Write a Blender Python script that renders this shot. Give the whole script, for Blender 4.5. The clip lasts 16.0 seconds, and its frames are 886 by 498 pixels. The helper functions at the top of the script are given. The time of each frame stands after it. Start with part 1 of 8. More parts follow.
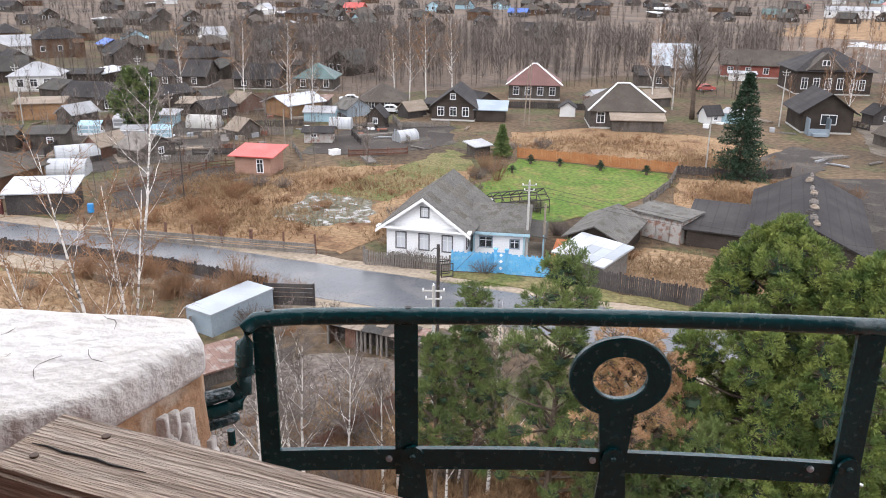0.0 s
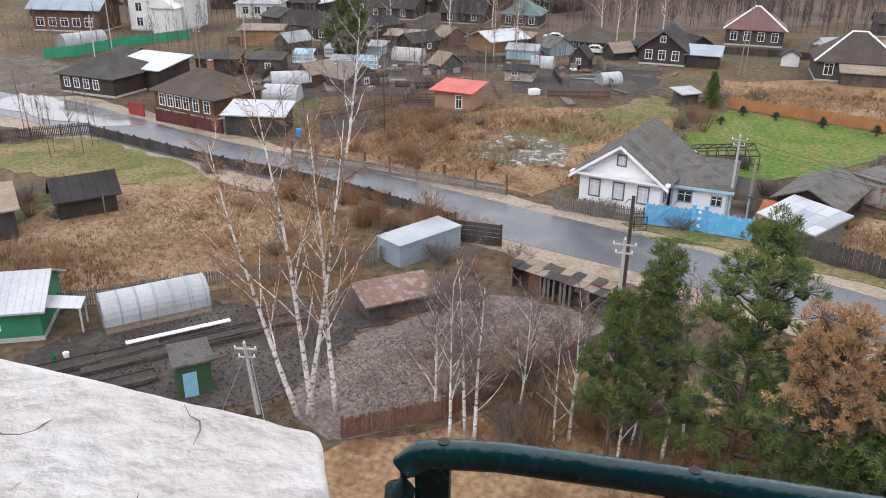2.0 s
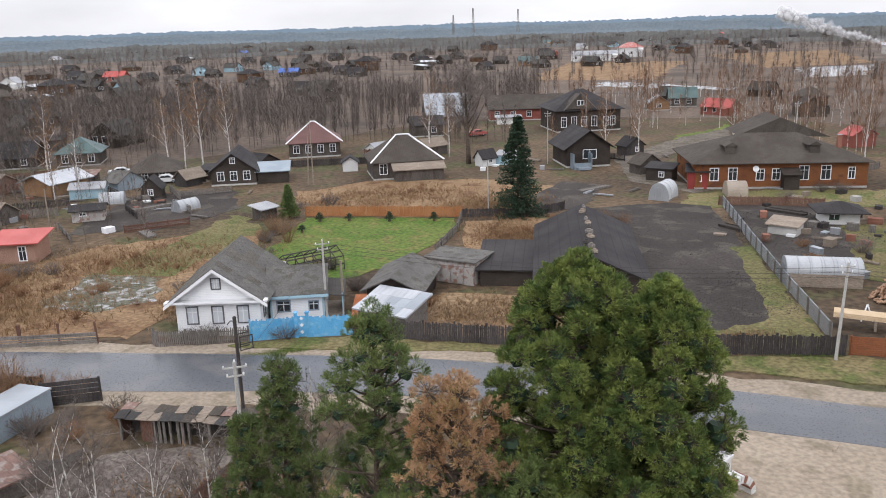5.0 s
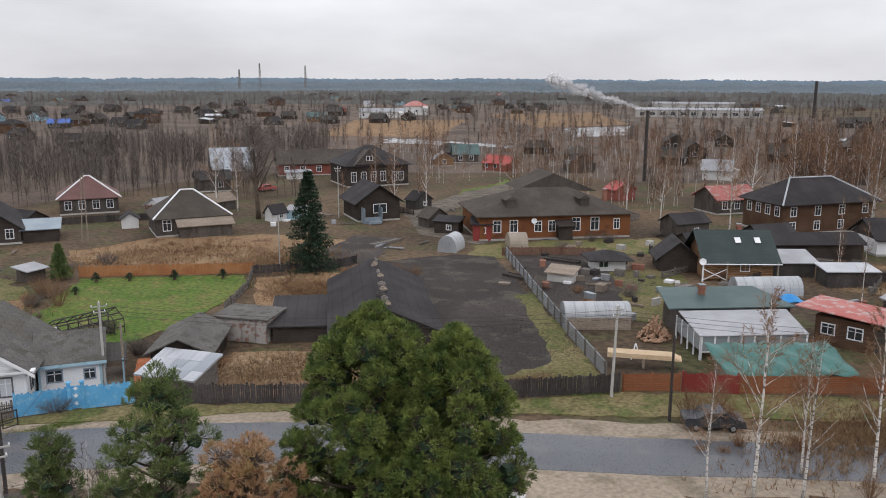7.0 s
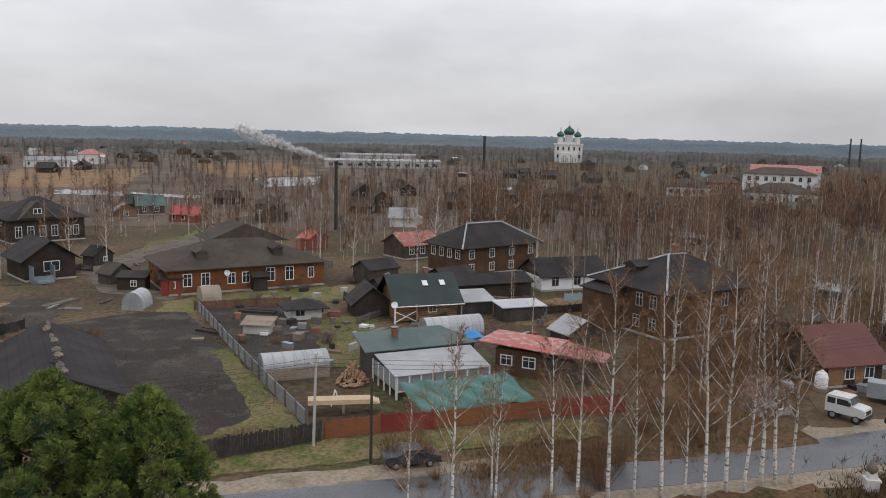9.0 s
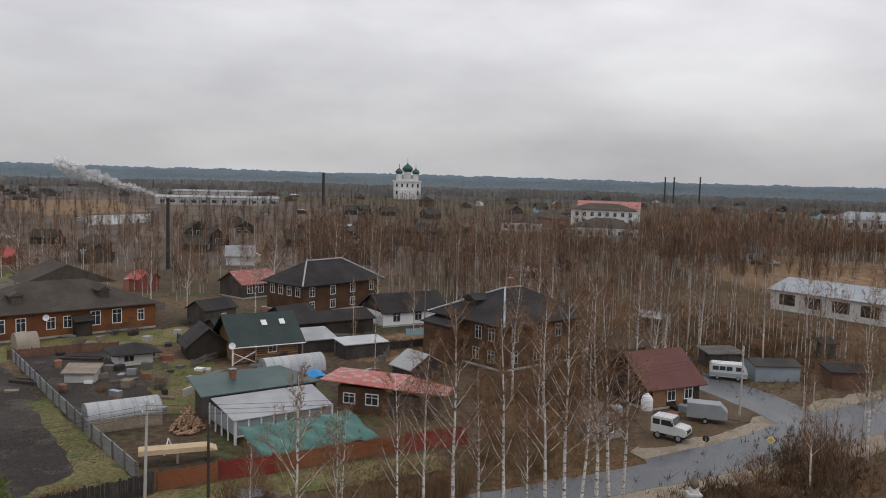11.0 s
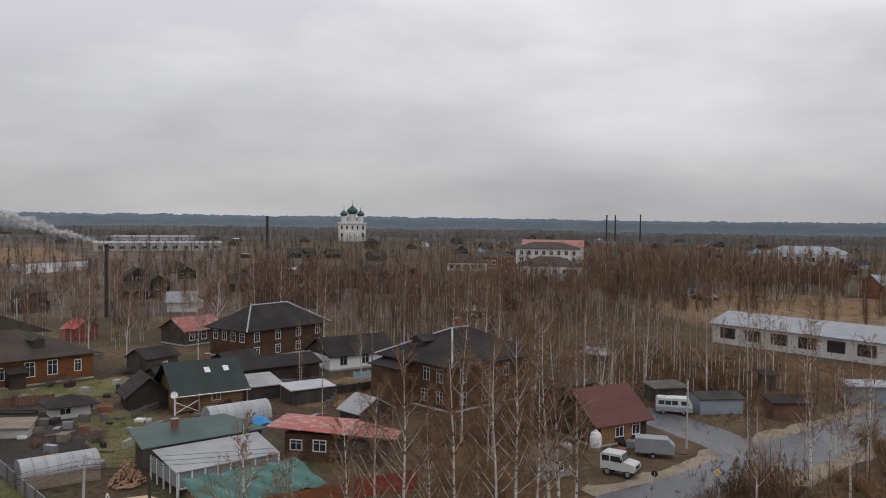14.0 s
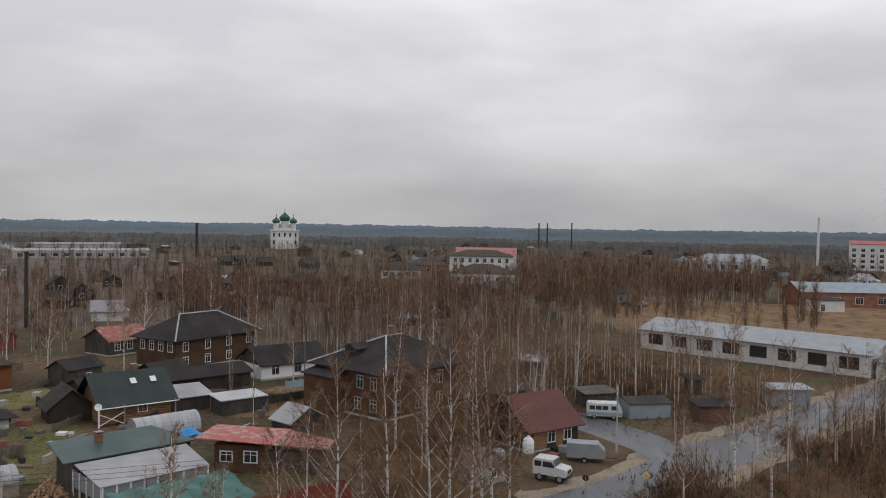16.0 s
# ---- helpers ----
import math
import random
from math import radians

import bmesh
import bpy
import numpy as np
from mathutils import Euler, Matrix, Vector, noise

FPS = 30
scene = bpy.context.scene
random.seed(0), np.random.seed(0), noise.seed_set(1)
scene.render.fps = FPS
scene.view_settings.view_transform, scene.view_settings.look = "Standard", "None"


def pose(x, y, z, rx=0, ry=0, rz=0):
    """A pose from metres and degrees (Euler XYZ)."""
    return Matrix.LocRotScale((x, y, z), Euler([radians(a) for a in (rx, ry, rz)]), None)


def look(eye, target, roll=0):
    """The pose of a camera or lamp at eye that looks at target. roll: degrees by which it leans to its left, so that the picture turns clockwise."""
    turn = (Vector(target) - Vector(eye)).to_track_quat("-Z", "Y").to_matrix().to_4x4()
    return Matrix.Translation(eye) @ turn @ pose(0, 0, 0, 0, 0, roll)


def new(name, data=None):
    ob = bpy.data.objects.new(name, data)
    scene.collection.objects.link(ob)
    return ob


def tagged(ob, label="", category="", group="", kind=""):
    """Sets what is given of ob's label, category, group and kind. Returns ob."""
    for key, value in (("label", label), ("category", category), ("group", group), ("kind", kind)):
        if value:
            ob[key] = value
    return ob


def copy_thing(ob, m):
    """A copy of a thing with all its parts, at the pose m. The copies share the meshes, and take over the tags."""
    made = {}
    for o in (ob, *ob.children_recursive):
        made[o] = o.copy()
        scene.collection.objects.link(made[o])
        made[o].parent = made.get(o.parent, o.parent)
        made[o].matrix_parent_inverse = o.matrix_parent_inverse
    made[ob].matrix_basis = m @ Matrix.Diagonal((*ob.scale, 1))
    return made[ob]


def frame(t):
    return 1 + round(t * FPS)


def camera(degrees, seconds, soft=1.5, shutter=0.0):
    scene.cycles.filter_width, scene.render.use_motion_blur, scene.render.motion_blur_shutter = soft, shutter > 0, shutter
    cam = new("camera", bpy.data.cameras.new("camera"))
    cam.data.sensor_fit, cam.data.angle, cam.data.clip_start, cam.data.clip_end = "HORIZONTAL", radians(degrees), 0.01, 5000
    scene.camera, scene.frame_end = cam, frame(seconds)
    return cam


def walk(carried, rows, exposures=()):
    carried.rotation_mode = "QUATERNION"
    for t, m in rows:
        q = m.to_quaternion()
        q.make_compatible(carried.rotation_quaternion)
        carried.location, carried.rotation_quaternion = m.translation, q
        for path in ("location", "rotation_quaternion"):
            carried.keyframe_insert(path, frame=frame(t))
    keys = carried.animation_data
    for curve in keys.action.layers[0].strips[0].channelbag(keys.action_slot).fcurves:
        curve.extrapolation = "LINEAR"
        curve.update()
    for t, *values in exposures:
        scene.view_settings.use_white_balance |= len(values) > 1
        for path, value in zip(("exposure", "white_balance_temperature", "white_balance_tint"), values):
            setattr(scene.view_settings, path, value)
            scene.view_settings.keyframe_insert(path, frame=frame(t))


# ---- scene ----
cam = camera(56.75, 16.0, 1.0)
ROWS = [
    (0.0, 0.037, -0.905, 23.99, 0.0, -18.96, -0.57), (0.5, -0.002, -0.519, 23.95, 2.22, -19.81, -1.26),
    (1.0, -0.136, -0.104, 23.909, 5.09, -20.96, -1.27), (1.5, -0.192, 0.004, 23.875, 10.78, -22.64, -0.13),
    (2.0, -0.158, 0.001, 23.897, 14.0, -23.25, -0.67), (2.5, -0.059, 0.0, 23.961, 11.4, -23.12, -0.86),
    (3.0, 0, 0, 24, 1.36, -21.29, -0.63), (3.5, 0, 0, 24, -5.9, -19.63, 0.03), (3.7, 0, 0, 24, -8.44, -19.04, 0.04),
    (5.8, 0, 0, 24, -18.89, -13.84, 1.44), (6.0, 0, 0, 24, -20.53, -13.57, 0.96), (6.5, 0, 0, 24, -25.75, -12.7, -0.18),
    (7.0, 0, 0, 24, -29.93, -11.74, -0.16), (7.5, 0, 0, 24, -34.54, -10.42, 0.93), (8.0, 0, 0, 24, -36.92, -9.3, 0.58),
    (8.5, 0, 0, 24, -44.01, -8.6, -0.35), (9.0, 0, 0, 24, -51.11, -8.01, -1.38), (9.5, 0, 0, 24, -54.63, -7.2, -1.92),
    (10.0, 0, 0, 24, -58.77, -6.56, -2.23), (10.2, 0, 0, 24, -59.76, -6.35, -2.21),
    (12.5, 0, 0, 24, -64.53, -3.27, -0.78), (13.0, 0, 0, 24, -65.02, -2.81, -0.75), (13.5, 0, 0, 24, -65.51, -2.45, -0.8),
    (14.0, 0, 0, 24, -66.08, -2.23, -0.79), (14.5, 0, 0, 24, -66.66, -1.98, -0.86), (15.0, 0, 0, 24, -67.53, -1.69, -0.88),
    (15.5, 0, 0, 24, -69.07, -1.67, -0.92), (16.0, 0, 0, 24, -70.69, -1.63, -0.99)]
EXPO = [(0.0, 0.82, 6300, 13), (0.5, 0.7, 6300, 13), (1.0, 0.55, 6300, 13), (1.5, 0.4, 6300, 13), (2.5, 0.5, 6300, 13), (3.7, 0.6, 6300, 13), (6.0, -0.1, 6300, 12), (7.0, -0.2, 6350, 12), (8.0, -0.33, 6400, 11), (9.0, -0.45, 6450, 11), (12.5, -0.75, 6500, 11), (16.0, -0.8, 6500, 11)]
walk(cam, [(t, pose(x, y, z, 90 + p, r, w)) for t, x, y, z, w, p, r in ROWS], EXPO)

# ---- overcast sky and one wide, weak sun ----
world = bpy.data.worlds.new("overcast_sky")
scene.world = world
world.use_nodes = True
wn, wl = world.node_tree.nodes, world.node_tree.links
wn.clear()
w_out = wn.new("ShaderNodeOutputWorld")
w_bg = wn.new("ShaderNodeBackground")
sky = wn.new("ShaderNodeTexSky")
sky.sky_type, sky.sun_disc = "NISHITA", False
sky.sun_elevation, sky.sun_rotation = radians(38), radians(200)
w_tc = wn.new("ShaderNodeTexCoord")
w_map = wn.new("ShaderNodeMapping")
w_map.inputs["Scale"].default_value = (1.6, 1.6, 5.0)
w_noise = wn.new("ShaderNodeTexNoise")
w_noise.inputs["Scale"].default_value = 1.5
w_noise.inputs["Detail"].default_value = 5.0
w_noise.inputs["Roughness"].default_value = 0.5
w_ramp = wn.new("ShaderNodeValToRGB")
w_ramp.color_ramp.elements[0].position, w_ramp.color_ramp.elements[0].color = 0.33, (0.65, 0.645, 0.67, 1)
w_ramp.color_ramp.elements[1].position, w_ramp.color_ramp.elements[1].color = 0.68, (0.97, 0.97, 0.98, 1)
w_dim = wn.new("ShaderNodeVectorMath")
w_dim.operation = "SCALE"
w_dim.inputs["Scale"].default_value = 0.1
w_mix = wn.new("ShaderNodeMix")
w_mix.data_type = "RGBA"
w_mix.inputs["Factor"].default_value = 0.93
wl.new(w_tc.outputs["Generated"], w_map.inputs["Vector"])
wl.new(w_map.outputs["Vector"], w_noise.inputs["Vector"])
wl.new(w_noise.outputs["Fac"], w_ramp.inputs["Fac"])
wl.new(sky.outputs["Color"], w_dim.inputs[0])
wl.new(w_dim.outputs["Vector"], w_mix.inputs["A"])
wl.new(w_ramp.outputs["Color"], w_mix.inputs["B"])
wl.new(w_mix.outputs["Result"], w_bg.inputs["Color"])
# an overcast sky is brighter aloft than at the horizon
w_sep = wn.new("ShaderNodeSeparateXYZ")
w_up = wn.new("ShaderNodeMapRange")
w_up.interpolation_type = "SMOOTHSTEP"
w_up.inputs["From Min"].default_value, w_up.inputs["From Max"].default_value = 0.0, 0.28
w_up.inputs["To Min"].default_value, w_up.inputs["To Max"].default_value = 1.03, 1.85
wl.new(w_tc.outputs["Generated"], w_sep.inputs["Vector"])
wl.new(w_sep.outputs["Z"], w_up.inputs["Value"])
wl.new(w_up.outputs["Result"], w_bg.inputs["Strength"])
wl.new(w_bg.outputs["Background"], w_out.inputs["Surface"])
sun = new("sun", bpy.data.lights.new("sun", "SUN"))
sun.data.energy, sun.data.angle, sun.data.color = 0.7, radians(30), (1.0, 0.97, 0.93)
sun.matrix_world = look((0, 0, 60), (20, 55, 0))


# ---- materials ----
def mat(name, c1, c2, rough=0.85, coarse=0.5, fine=14.0, bump=0.25, metal=0.0, stretch=(1, 1, 1), c3=None, bands=None, grain=0.35, vary=0.12, alpha=None):
    """c1, c2: two tones mixed at a coarse scale; c3: a third, patchy tone; bands: (axis, per metre, depth) of regular relief."""
    m = bpy.data.materials.new(name)
    m.use_nodes = True
    n, l = m.node_tree.nodes, m.node_tree.links
    b = n["Principled BSDF"]
    tc, mp = n.new("ShaderNodeTexCoord"), n.new("ShaderNodeMapping")
    mp.inputs["Scale"].default_value = stretch
    l.new(tc.outputs["Object"], mp.inputs["Vector"])

    def noise_node(scale, detail):
        t = n.new("ShaderNodeTexNoise")
        t.inputs["Scale"].default_value, t.inputs["Detail"].default_value = scale, detail
        l.new(mp.outputs["Vector"], t.inputs["Vector"])
        return t

    def mix(fac, a, c, kind="MIX"):
        x = n.new("ShaderNodeMix")
        x.data_type, x.blend_type = "RGBA", kind
        for sock, val in (("Factor", fac), ("A", a), ("B", c)):
            if hasattr(val, "is_output"):
                l.new(val, x.inputs[sock])
            else:
                x.inputs[sock].default_value = val
        return x.outputs["Result"]

    def ramp(val, lo, hi, clo, chi):
        r = n.new("ShaderNodeMapRange")
        r.inputs["From Min"].default_value, r.inputs["From Max"].default_value = lo, hi
        r.inputs["To Min"].default_value, r.inputs["To Max"].default_value = clo, chi
        l.new(val, r.inputs["Value"])
        return r.outputs["Result"]

    big, small = noise_node(coarse, 4.0), noise_node(fine, 6.0)
    col = mix(ramp(big.outputs["Fac"], 0.38, 0.62, 0, 1), (*c1, 1), (*c2, 1))
    if c3:
        patch = noise_node(coarse * 2.7, 5.0)
        col = mix(ramp(patch.outputs["Fac"], 0.52, 0.62, 0, 0.85), col, (*c3, 1))
    info = n.new("ShaderNodeObjectInfo")
    lum = n.new("ShaderNodeMath")
    lum.operation = "MULTIPLY"
    l.new(ramp(small.outputs["Fac"], 0.25, 0.75, 0.8 * (1 - grain), 0.8 * (1 + grain)), lum.inputs[0])
    l.new(ramp(info.outputs["Random"], 0, 1, 1 - vary, 1 + vary), lum.inputs[1])
    hgt = small.outputs["Fac"]
    if bands:
        axis, per, depth = bands
        sep, saw = n.new("ShaderNodeSeparateXYZ"), n.new("ShaderNodeMath")
        l.new(tc.outputs["Object"], sep.inputs["Vector"])
        mul = n.new("ShaderNodeMath")
        mul.operation, mul.inputs[1].default_value = "MULTIPLY", per * math.pi
        l.new(sep.outputs["XYZ".index(axis)], mul.inputs[0])
        saw.operation = "SINE"
        l.new(mul.outputs[0], saw.inputs[0])
        ab = n.new("ShaderNodeMath")
        ab.operation = "ABSOLUTE"
        l.new(saw.outputs[0], ab.inputs[0])
        seam = ramp(ab.outputs[0], 0.0, 0.25, 0, 1)
        add = n.new("ShaderNodeMath")
        add.operation = "MULTIPLY_ADD"
        add.inputs[1].default_value = depth
        l.new(seam, add.inputs[0])
        l.new(hgt, add.inputs[2])
        hgt = add.outputs[0]
        lum2 = n.new("ShaderNodeMath")
        lum2.operation = "MULTIPLY"
        l.new(lum.outputs[0], lum2.inputs[0])
        l.new(ramp(seam, 0, 1, 0.72, 1.0), lum2.inputs[1])
        lum = lum2
    comb = n.new("ShaderNodeCombineColor")
    for k in range(3):
        l.new(lum.outputs[0], comb.inputs[k])
    col = mix(1.0, col, comb.outputs["Color"], "MULTIPLY")
    l.new(col, b.inputs["Base Color"])
    bp = n.new("ShaderNodeBump")
    bp.inputs["Strength"].default_value, bp.inputs["Distance"].default_value = bump, 0.05
    l.new(hgt, bp.inputs["Height"])
    l.new(bp.outputs["Normal"], b.inputs["Normal"])
    l.new(ramp(small.outputs["Fac"], 0.3, 0.7, max(rough - 0.12, 0.02), min(rough + 0.12, 1)), b.inputs["Roughness"])
    b.inputs["Metallic"].default_value = metal
    b.inputs["Specular IOR Level"].default_value = 0.1 if rough >= 0.8 else 0.35
    if alpha:
        lo, hi, top = alpha
        cloud = noise_node(coarse, 5.0)
        l.new(ramp(cloud.outputs["Fac"], lo, hi, 0, top), b.inputs["Alpha"])
    return m


def glass_mat(name, tint, rough=0.08, alpha=1.0):
    m = bpy.data.materials.new(name)
    m.use_nodes = True
    b = m.node_tree.nodes["Principled BSDF"]
    b.inputs["Base Color"].default_value, b.inputs["Roughness"].default_value = (*tint, 1), rough
    b.inputs["Specular IOR Level"].default_value, b.inputs["Alpha"].default_value = 0.7, alpha
    return m


GROUND = mat("dry_meadow", (0.078, 0.058, 0.041), (0.150, 0.106, 0.068), 0.95, 0.05, 1.3, 0.7, c3=(0.088, 0.090, 0.044), grain=0.6)
BROWN_GRASS = mat("brown_dead_grass", (0.105, 0.063, 0.036), (0.150, 0.092, 0.052), 0.95, 0.10, 2.6, 0.7, c3=(0.080, 0.068, 0.032), grain=0.6)
STRAW = mat("straw_grass", (0.300, 0.212, 0.130), (0.225, 0.150, 0.090), 0.95, 0.12, 2.6, 0.6, c3=(0.19, 0.12, 0.065), grain=0.5)
RUST_GRASS = mat("rusty_weeds", (0.24, 0.15, 0.085), (0.30, 0.205, 0.12), 0.95, 0.10, 2.6, 0.7, c3=(0.15, 0.085, 0.05), grain=0.5)
GREEN = mat("spring_lawn", (0.095, 0.160, 0.032), (0.145, 0.185, 0.048), 0.9, 0.16, 2.2, 0.7, c3=(0.19, 0.175, 0.065), grain=0.55)
DULL_GREEN = mat("thin_grass", (0.135, 0.135, 0.055), (0.20, 0.165, 0.085), 0.95, 0.12, 3.0, 0.5, c3=(0.10, 0.12, 0.04), grain=0.5)
SOIL = mat("damp_black_soil", (0.056, 0.049, 0.045), (0.079, 0.068, 0.062), 0.9, 0.10, 3.5, 0.8, c3=(0.11, 0.10, 0.085), grain=0.4)
FURROW = mat("ploughed_grey_soil", (0.171, 0.144, 0.129), (0.204, 0.175, 0.151), 0.95, 0.16, 4.0, 0.45, c3=(0.13, 0.105, 0.09), grain=0.5, bands=("X", 3.4, 0.25))
SAND = mat("sandy_verge", (0.352, 0.290, 0.224), (0.405, 0.339, 0.264), 0.95, 0.15, 3.0, 0.4, c3=(0.27, 0.225, 0.165), grain=0.3)
ASPHALT = mat("wet_asphalt", (0.10, 0.107, 0.12), (0.13, 0.137, 0.15), 0.34, 0.10, 9.0, 0.15, c3=(0.16, 0.16, 0.165), grain=0.2)
LANE = mat("grey_mud_lane", (0.125, 0.105, 0.088), (0.175, 0.150, 0.126), 0.9, 0.2, 2.5, 0.5, c3=(0.09, 0.085, 0.055), grain=0.5)
WATER = mat("standing_water", (0.16, 0.16, 0.16), (0.20, 0.20, 0.20), 0.07, 0.2, 3.0, 0.02, grain=0.05)
SLATE = mat("weathered_slate_roof", (0.061, 0.058, 0.056), (0.090, 0.084, 0.079), 0.85, 0.35, 7.0, 0.5, c3=(0.075, 0.075, 0.06), bands=("X", 3.4, 1.2), grain=0.3)
SLATE_B = mat("brown_grey_slate_roof", (0.086, 0.074, 0.064), (0.112, 0.098, 0.084), 0.85, 0.35, 7.0, 0.5, c3=(0.09, 0.075, 0.062), bands=("X", 3.4, 1.2), grain=0.3)
SLATE_L = mat("pale_weathered_slate", (0.135, 0.13, 0.122), (0.175, 0.165, 0.155), 0.85, 0.5, 7.0, 0.5, c3=(0.105, 0.10, 0.085), bands=("X", 9.0, 1.0), grain=0.3)
SLATE_M = mat("mossy_weathered_slate", (0.125, 0.116, 0.102), (0.155, 0.146, 0.130), 0.85, 0.6, 7.0, 0.5, c3=(0.10, 0.085, 0.06), bands=("X", 9.0, 1.0), grain=0.35)
FELT = mat("black_roofing_felt", (0.040, 0.037, 0.038), (0.059, 0.055, 0.055), 0.8, 0.3, 6.0, 0.3, bands=("X", 1.0, 0.5), grain=0.25)
ZINC = mat("bright_zinc_roof", (0.468, 0.491, 0.523), (0.562, 0.577, 0.601), 0.4, 0.4, 5.0, 0.2, metal=0.25, bands=("X", 2.2, 0.8), grain=0.12)
WHITE_ROOF = mat("pale_corrugated_roof", (0.320, 0.328, 0.344), (0.400, 0.408, 0.424), 0.55, 0.4, 5.0, 0.25, bands=("X", 3.0, 1.0), grain=0.15)
TEAL_ROOF = mat("teal_sheet_roof", (0.058, 0.105, 0.104), (0.095, 0.145, 0.140), 0.55, 0.3, 6.0, 0.2, bands=("X", 2.2, 0.8), grain=0.2)
GREEN_ROOF = mat("dark_green_tile_roof", (0.022, 0.040, 0.038), (0.034, 0.053, 0.050), 0.55, 0.4, 8.0, 0.3, bands=("Y", 2.8, 1.0), grain=0.2)
RED_ROOF = mat("red_metal_roof", (0.42, 0.065, 0.055), (0.50, 0.10, 0.085), 0.5, 0.4, 5.0, 0.2, bands=("X", 3.0, 0.8), grain=0.15)
PINK_ROOF = mat("faded_red_patched_roof", (0.408, 0.111, 0.093), (0.476, 0.178, 0.153), 0.6, 0.5, 5.0, 0.2, c3=(0.42, 0.36, 0.33), bands=("X", 3.0, 0.8), grain=0.2)
BROWN_ROOF = mat("red_brown_metal_roof", (0.115, 0.032, 0.026), (0.145, 0.043, 0.034), 0.5, 0.4, 5.0, 0.25, bands=("X", 3.0, 0.8), grain=0.15)
MAROON_ROOF = mat("maroon_hipped_roof", (0.14, 0.07, 0.063), (0.175, 0.09, 0.08), 0.7, 0.4, 6.0, 0.25, bands=("X", 2.5, 0.6), grain=0.2)
BLUE_ROOF = mat("bright_blue_sheet", (0.05, 0.13, 0.50), (0.08, 0.19, 0.58), 0.5, 0.4, 5.0, 0.2, grain=0.12)
RUST_ROOF = mat("rusted_sheet_roof", (0.25, 0.155, 0.125), (0.20, 0.115, 0.09), 0.7, 0.6, 6.0, 0.3, c3=(0.33, 0.28, 0.25), bands=("X", 2.0, 0.8), grain=0.3)
WHITE_WALL = mat("white_painted_boards", (0.96, 0.97, 0.98), (0.88, 0.89, 0.91), 0.7, 0.4, 10.0, 0.15, bands=("Z", 7.0, 0.4), grain=0.08, vary=0.03)
PLASTER = mat("white_plaster_wall", (0.74, 0.74, 0.73), (0.66, 0.655, 0.64), 0.85, 0.5, 8.0, 0.2, grain=0.08, vary=0.05)
TRIM = mat("white_painted_trim", (0.92, 0.93, 0.95), (0.84, 0.85, 0.87), 0.6, 1.0, 14.0, 0.1, grain=0.06, vary=0.03)
GREY_LOG = mat("grey_weathered_boards", (0.089, 0.078, 0.070), (0.128, 0.112, 0.100), 0.9, 0.5, 9.0, 0.5, c3=(0.08, 0.066, 0.055), stretch=(1, 1, 0.35), bands=("Z", 5.0, 1.0), grain=0.35)
DARK_LOG = mat("dark_log_wall", (0.053, 0.043, 0.037), (0.076, 0.063, 0.054), 0.9, 0.5, 9.0, 0.5, bands=("Z", 4.5, 1.2), grain=0.3)
BROWN_LOG = mat("brown_log_wall", (0.106, 0.061, 0.038), (0.140, 0.087, 0.056), 0.85, 0.5, 9.0, 0.5, bands=("Z", 4.5, 1.2), grain=0.3)
ORANGE_LOG = mat("orange_brown_board_wall", (0.255, 0.108, 0.045), (0.205, 0.080, 0.038), 0.8, 0.25, 9.0, 0.4, c3=(0.14, 0.066, 0.04), bands=("Z", 5.0, 0.8), grain=0.25)
TAN_LOG = mat("fresh_tan_logs", (0.33, 0.205, 0.115), (0.26, 0.145, 0.08), 0.8, 0.8, 10.0, 0.4, stretch=(0.3, 1, 1), grain=0.3)
RED_WALL = mat("red_brown_painted_wall", (0.27, 0.09, 0.07), (0.32, 0.12, 0.095), 0.8, 0.5, 9.0, 0.3, bands=("Z", 5.0, 0.6), grain=0.2)
BLUE_PAINT = mat("sky_blue_paint", (0.10, 0.40, 0.72), (0.15, 0.46, 0.76), 0.6, 0.8, 9.0, 0.2, c3=(0.25, 0.52, 0.74), grain=0.15)
PALE_BLUE = mat("pale_blue_paint", (0.32, 0.50, 0.60), (0.40, 0.56, 0.63), 0.6, 0.8, 9.0, 0.2, grain=0.12)
GREEN_PAINT = mat("green_painted_boards", (0.025, 0.15, 0.075), (0.035, 0.19, 0.10), 0.6, 0.6, 9.0, 0.3, bands=("X", 7.0, 0.8), grain=0.2)
DARK_GREEN = mat("dark_green_boards", (0.045, 0.085, 0.045), (0.06, 0.105, 0.06), 0.8, 0.8, 9.0, 0.3, bands=("X", 7.0, 0.8), grain=0.25)
GREEN_SHEET = mat("green_profiled_sheet", (0.035, 0.28, 0.15), (0.05, 0.33, 0.18), 0.5, 0.4, 6.0, 0.2, bands=("X", 5.0, 1.0), grain=0.1)
FENCE_DARK = mat("dark_wet_fence_boards", (0.053, 0.047, 0.046), (0.085, 0.076, 0.073), 0.9, 0.7, 12.0, 0.5, stretch=(1, 1, 0.25), grain=0.4)
FENCE_GREY = mat("grey_fence_boards", (0.17, 0.155, 0.14), (0.22, 0.20, 0.185), 0.9, 0.7, 12.0, 0.5, stretch=(1, 1, 0.25), grain=0.4)
FENCE_OR = mat("orange_stained_boards", (0.36, 0.155, 0.065), (0.42, 0.20, 0.09), 0.8, 0.5, 12.0, 0.4, grain=0.3)
FENCE_RUST = mat("rust_brown_fence", (0.24, 0.088, 0.042), (0.30, 0.12, 0.06), 0.8, 0.5, 12.0, 0.4, grain=0.3)
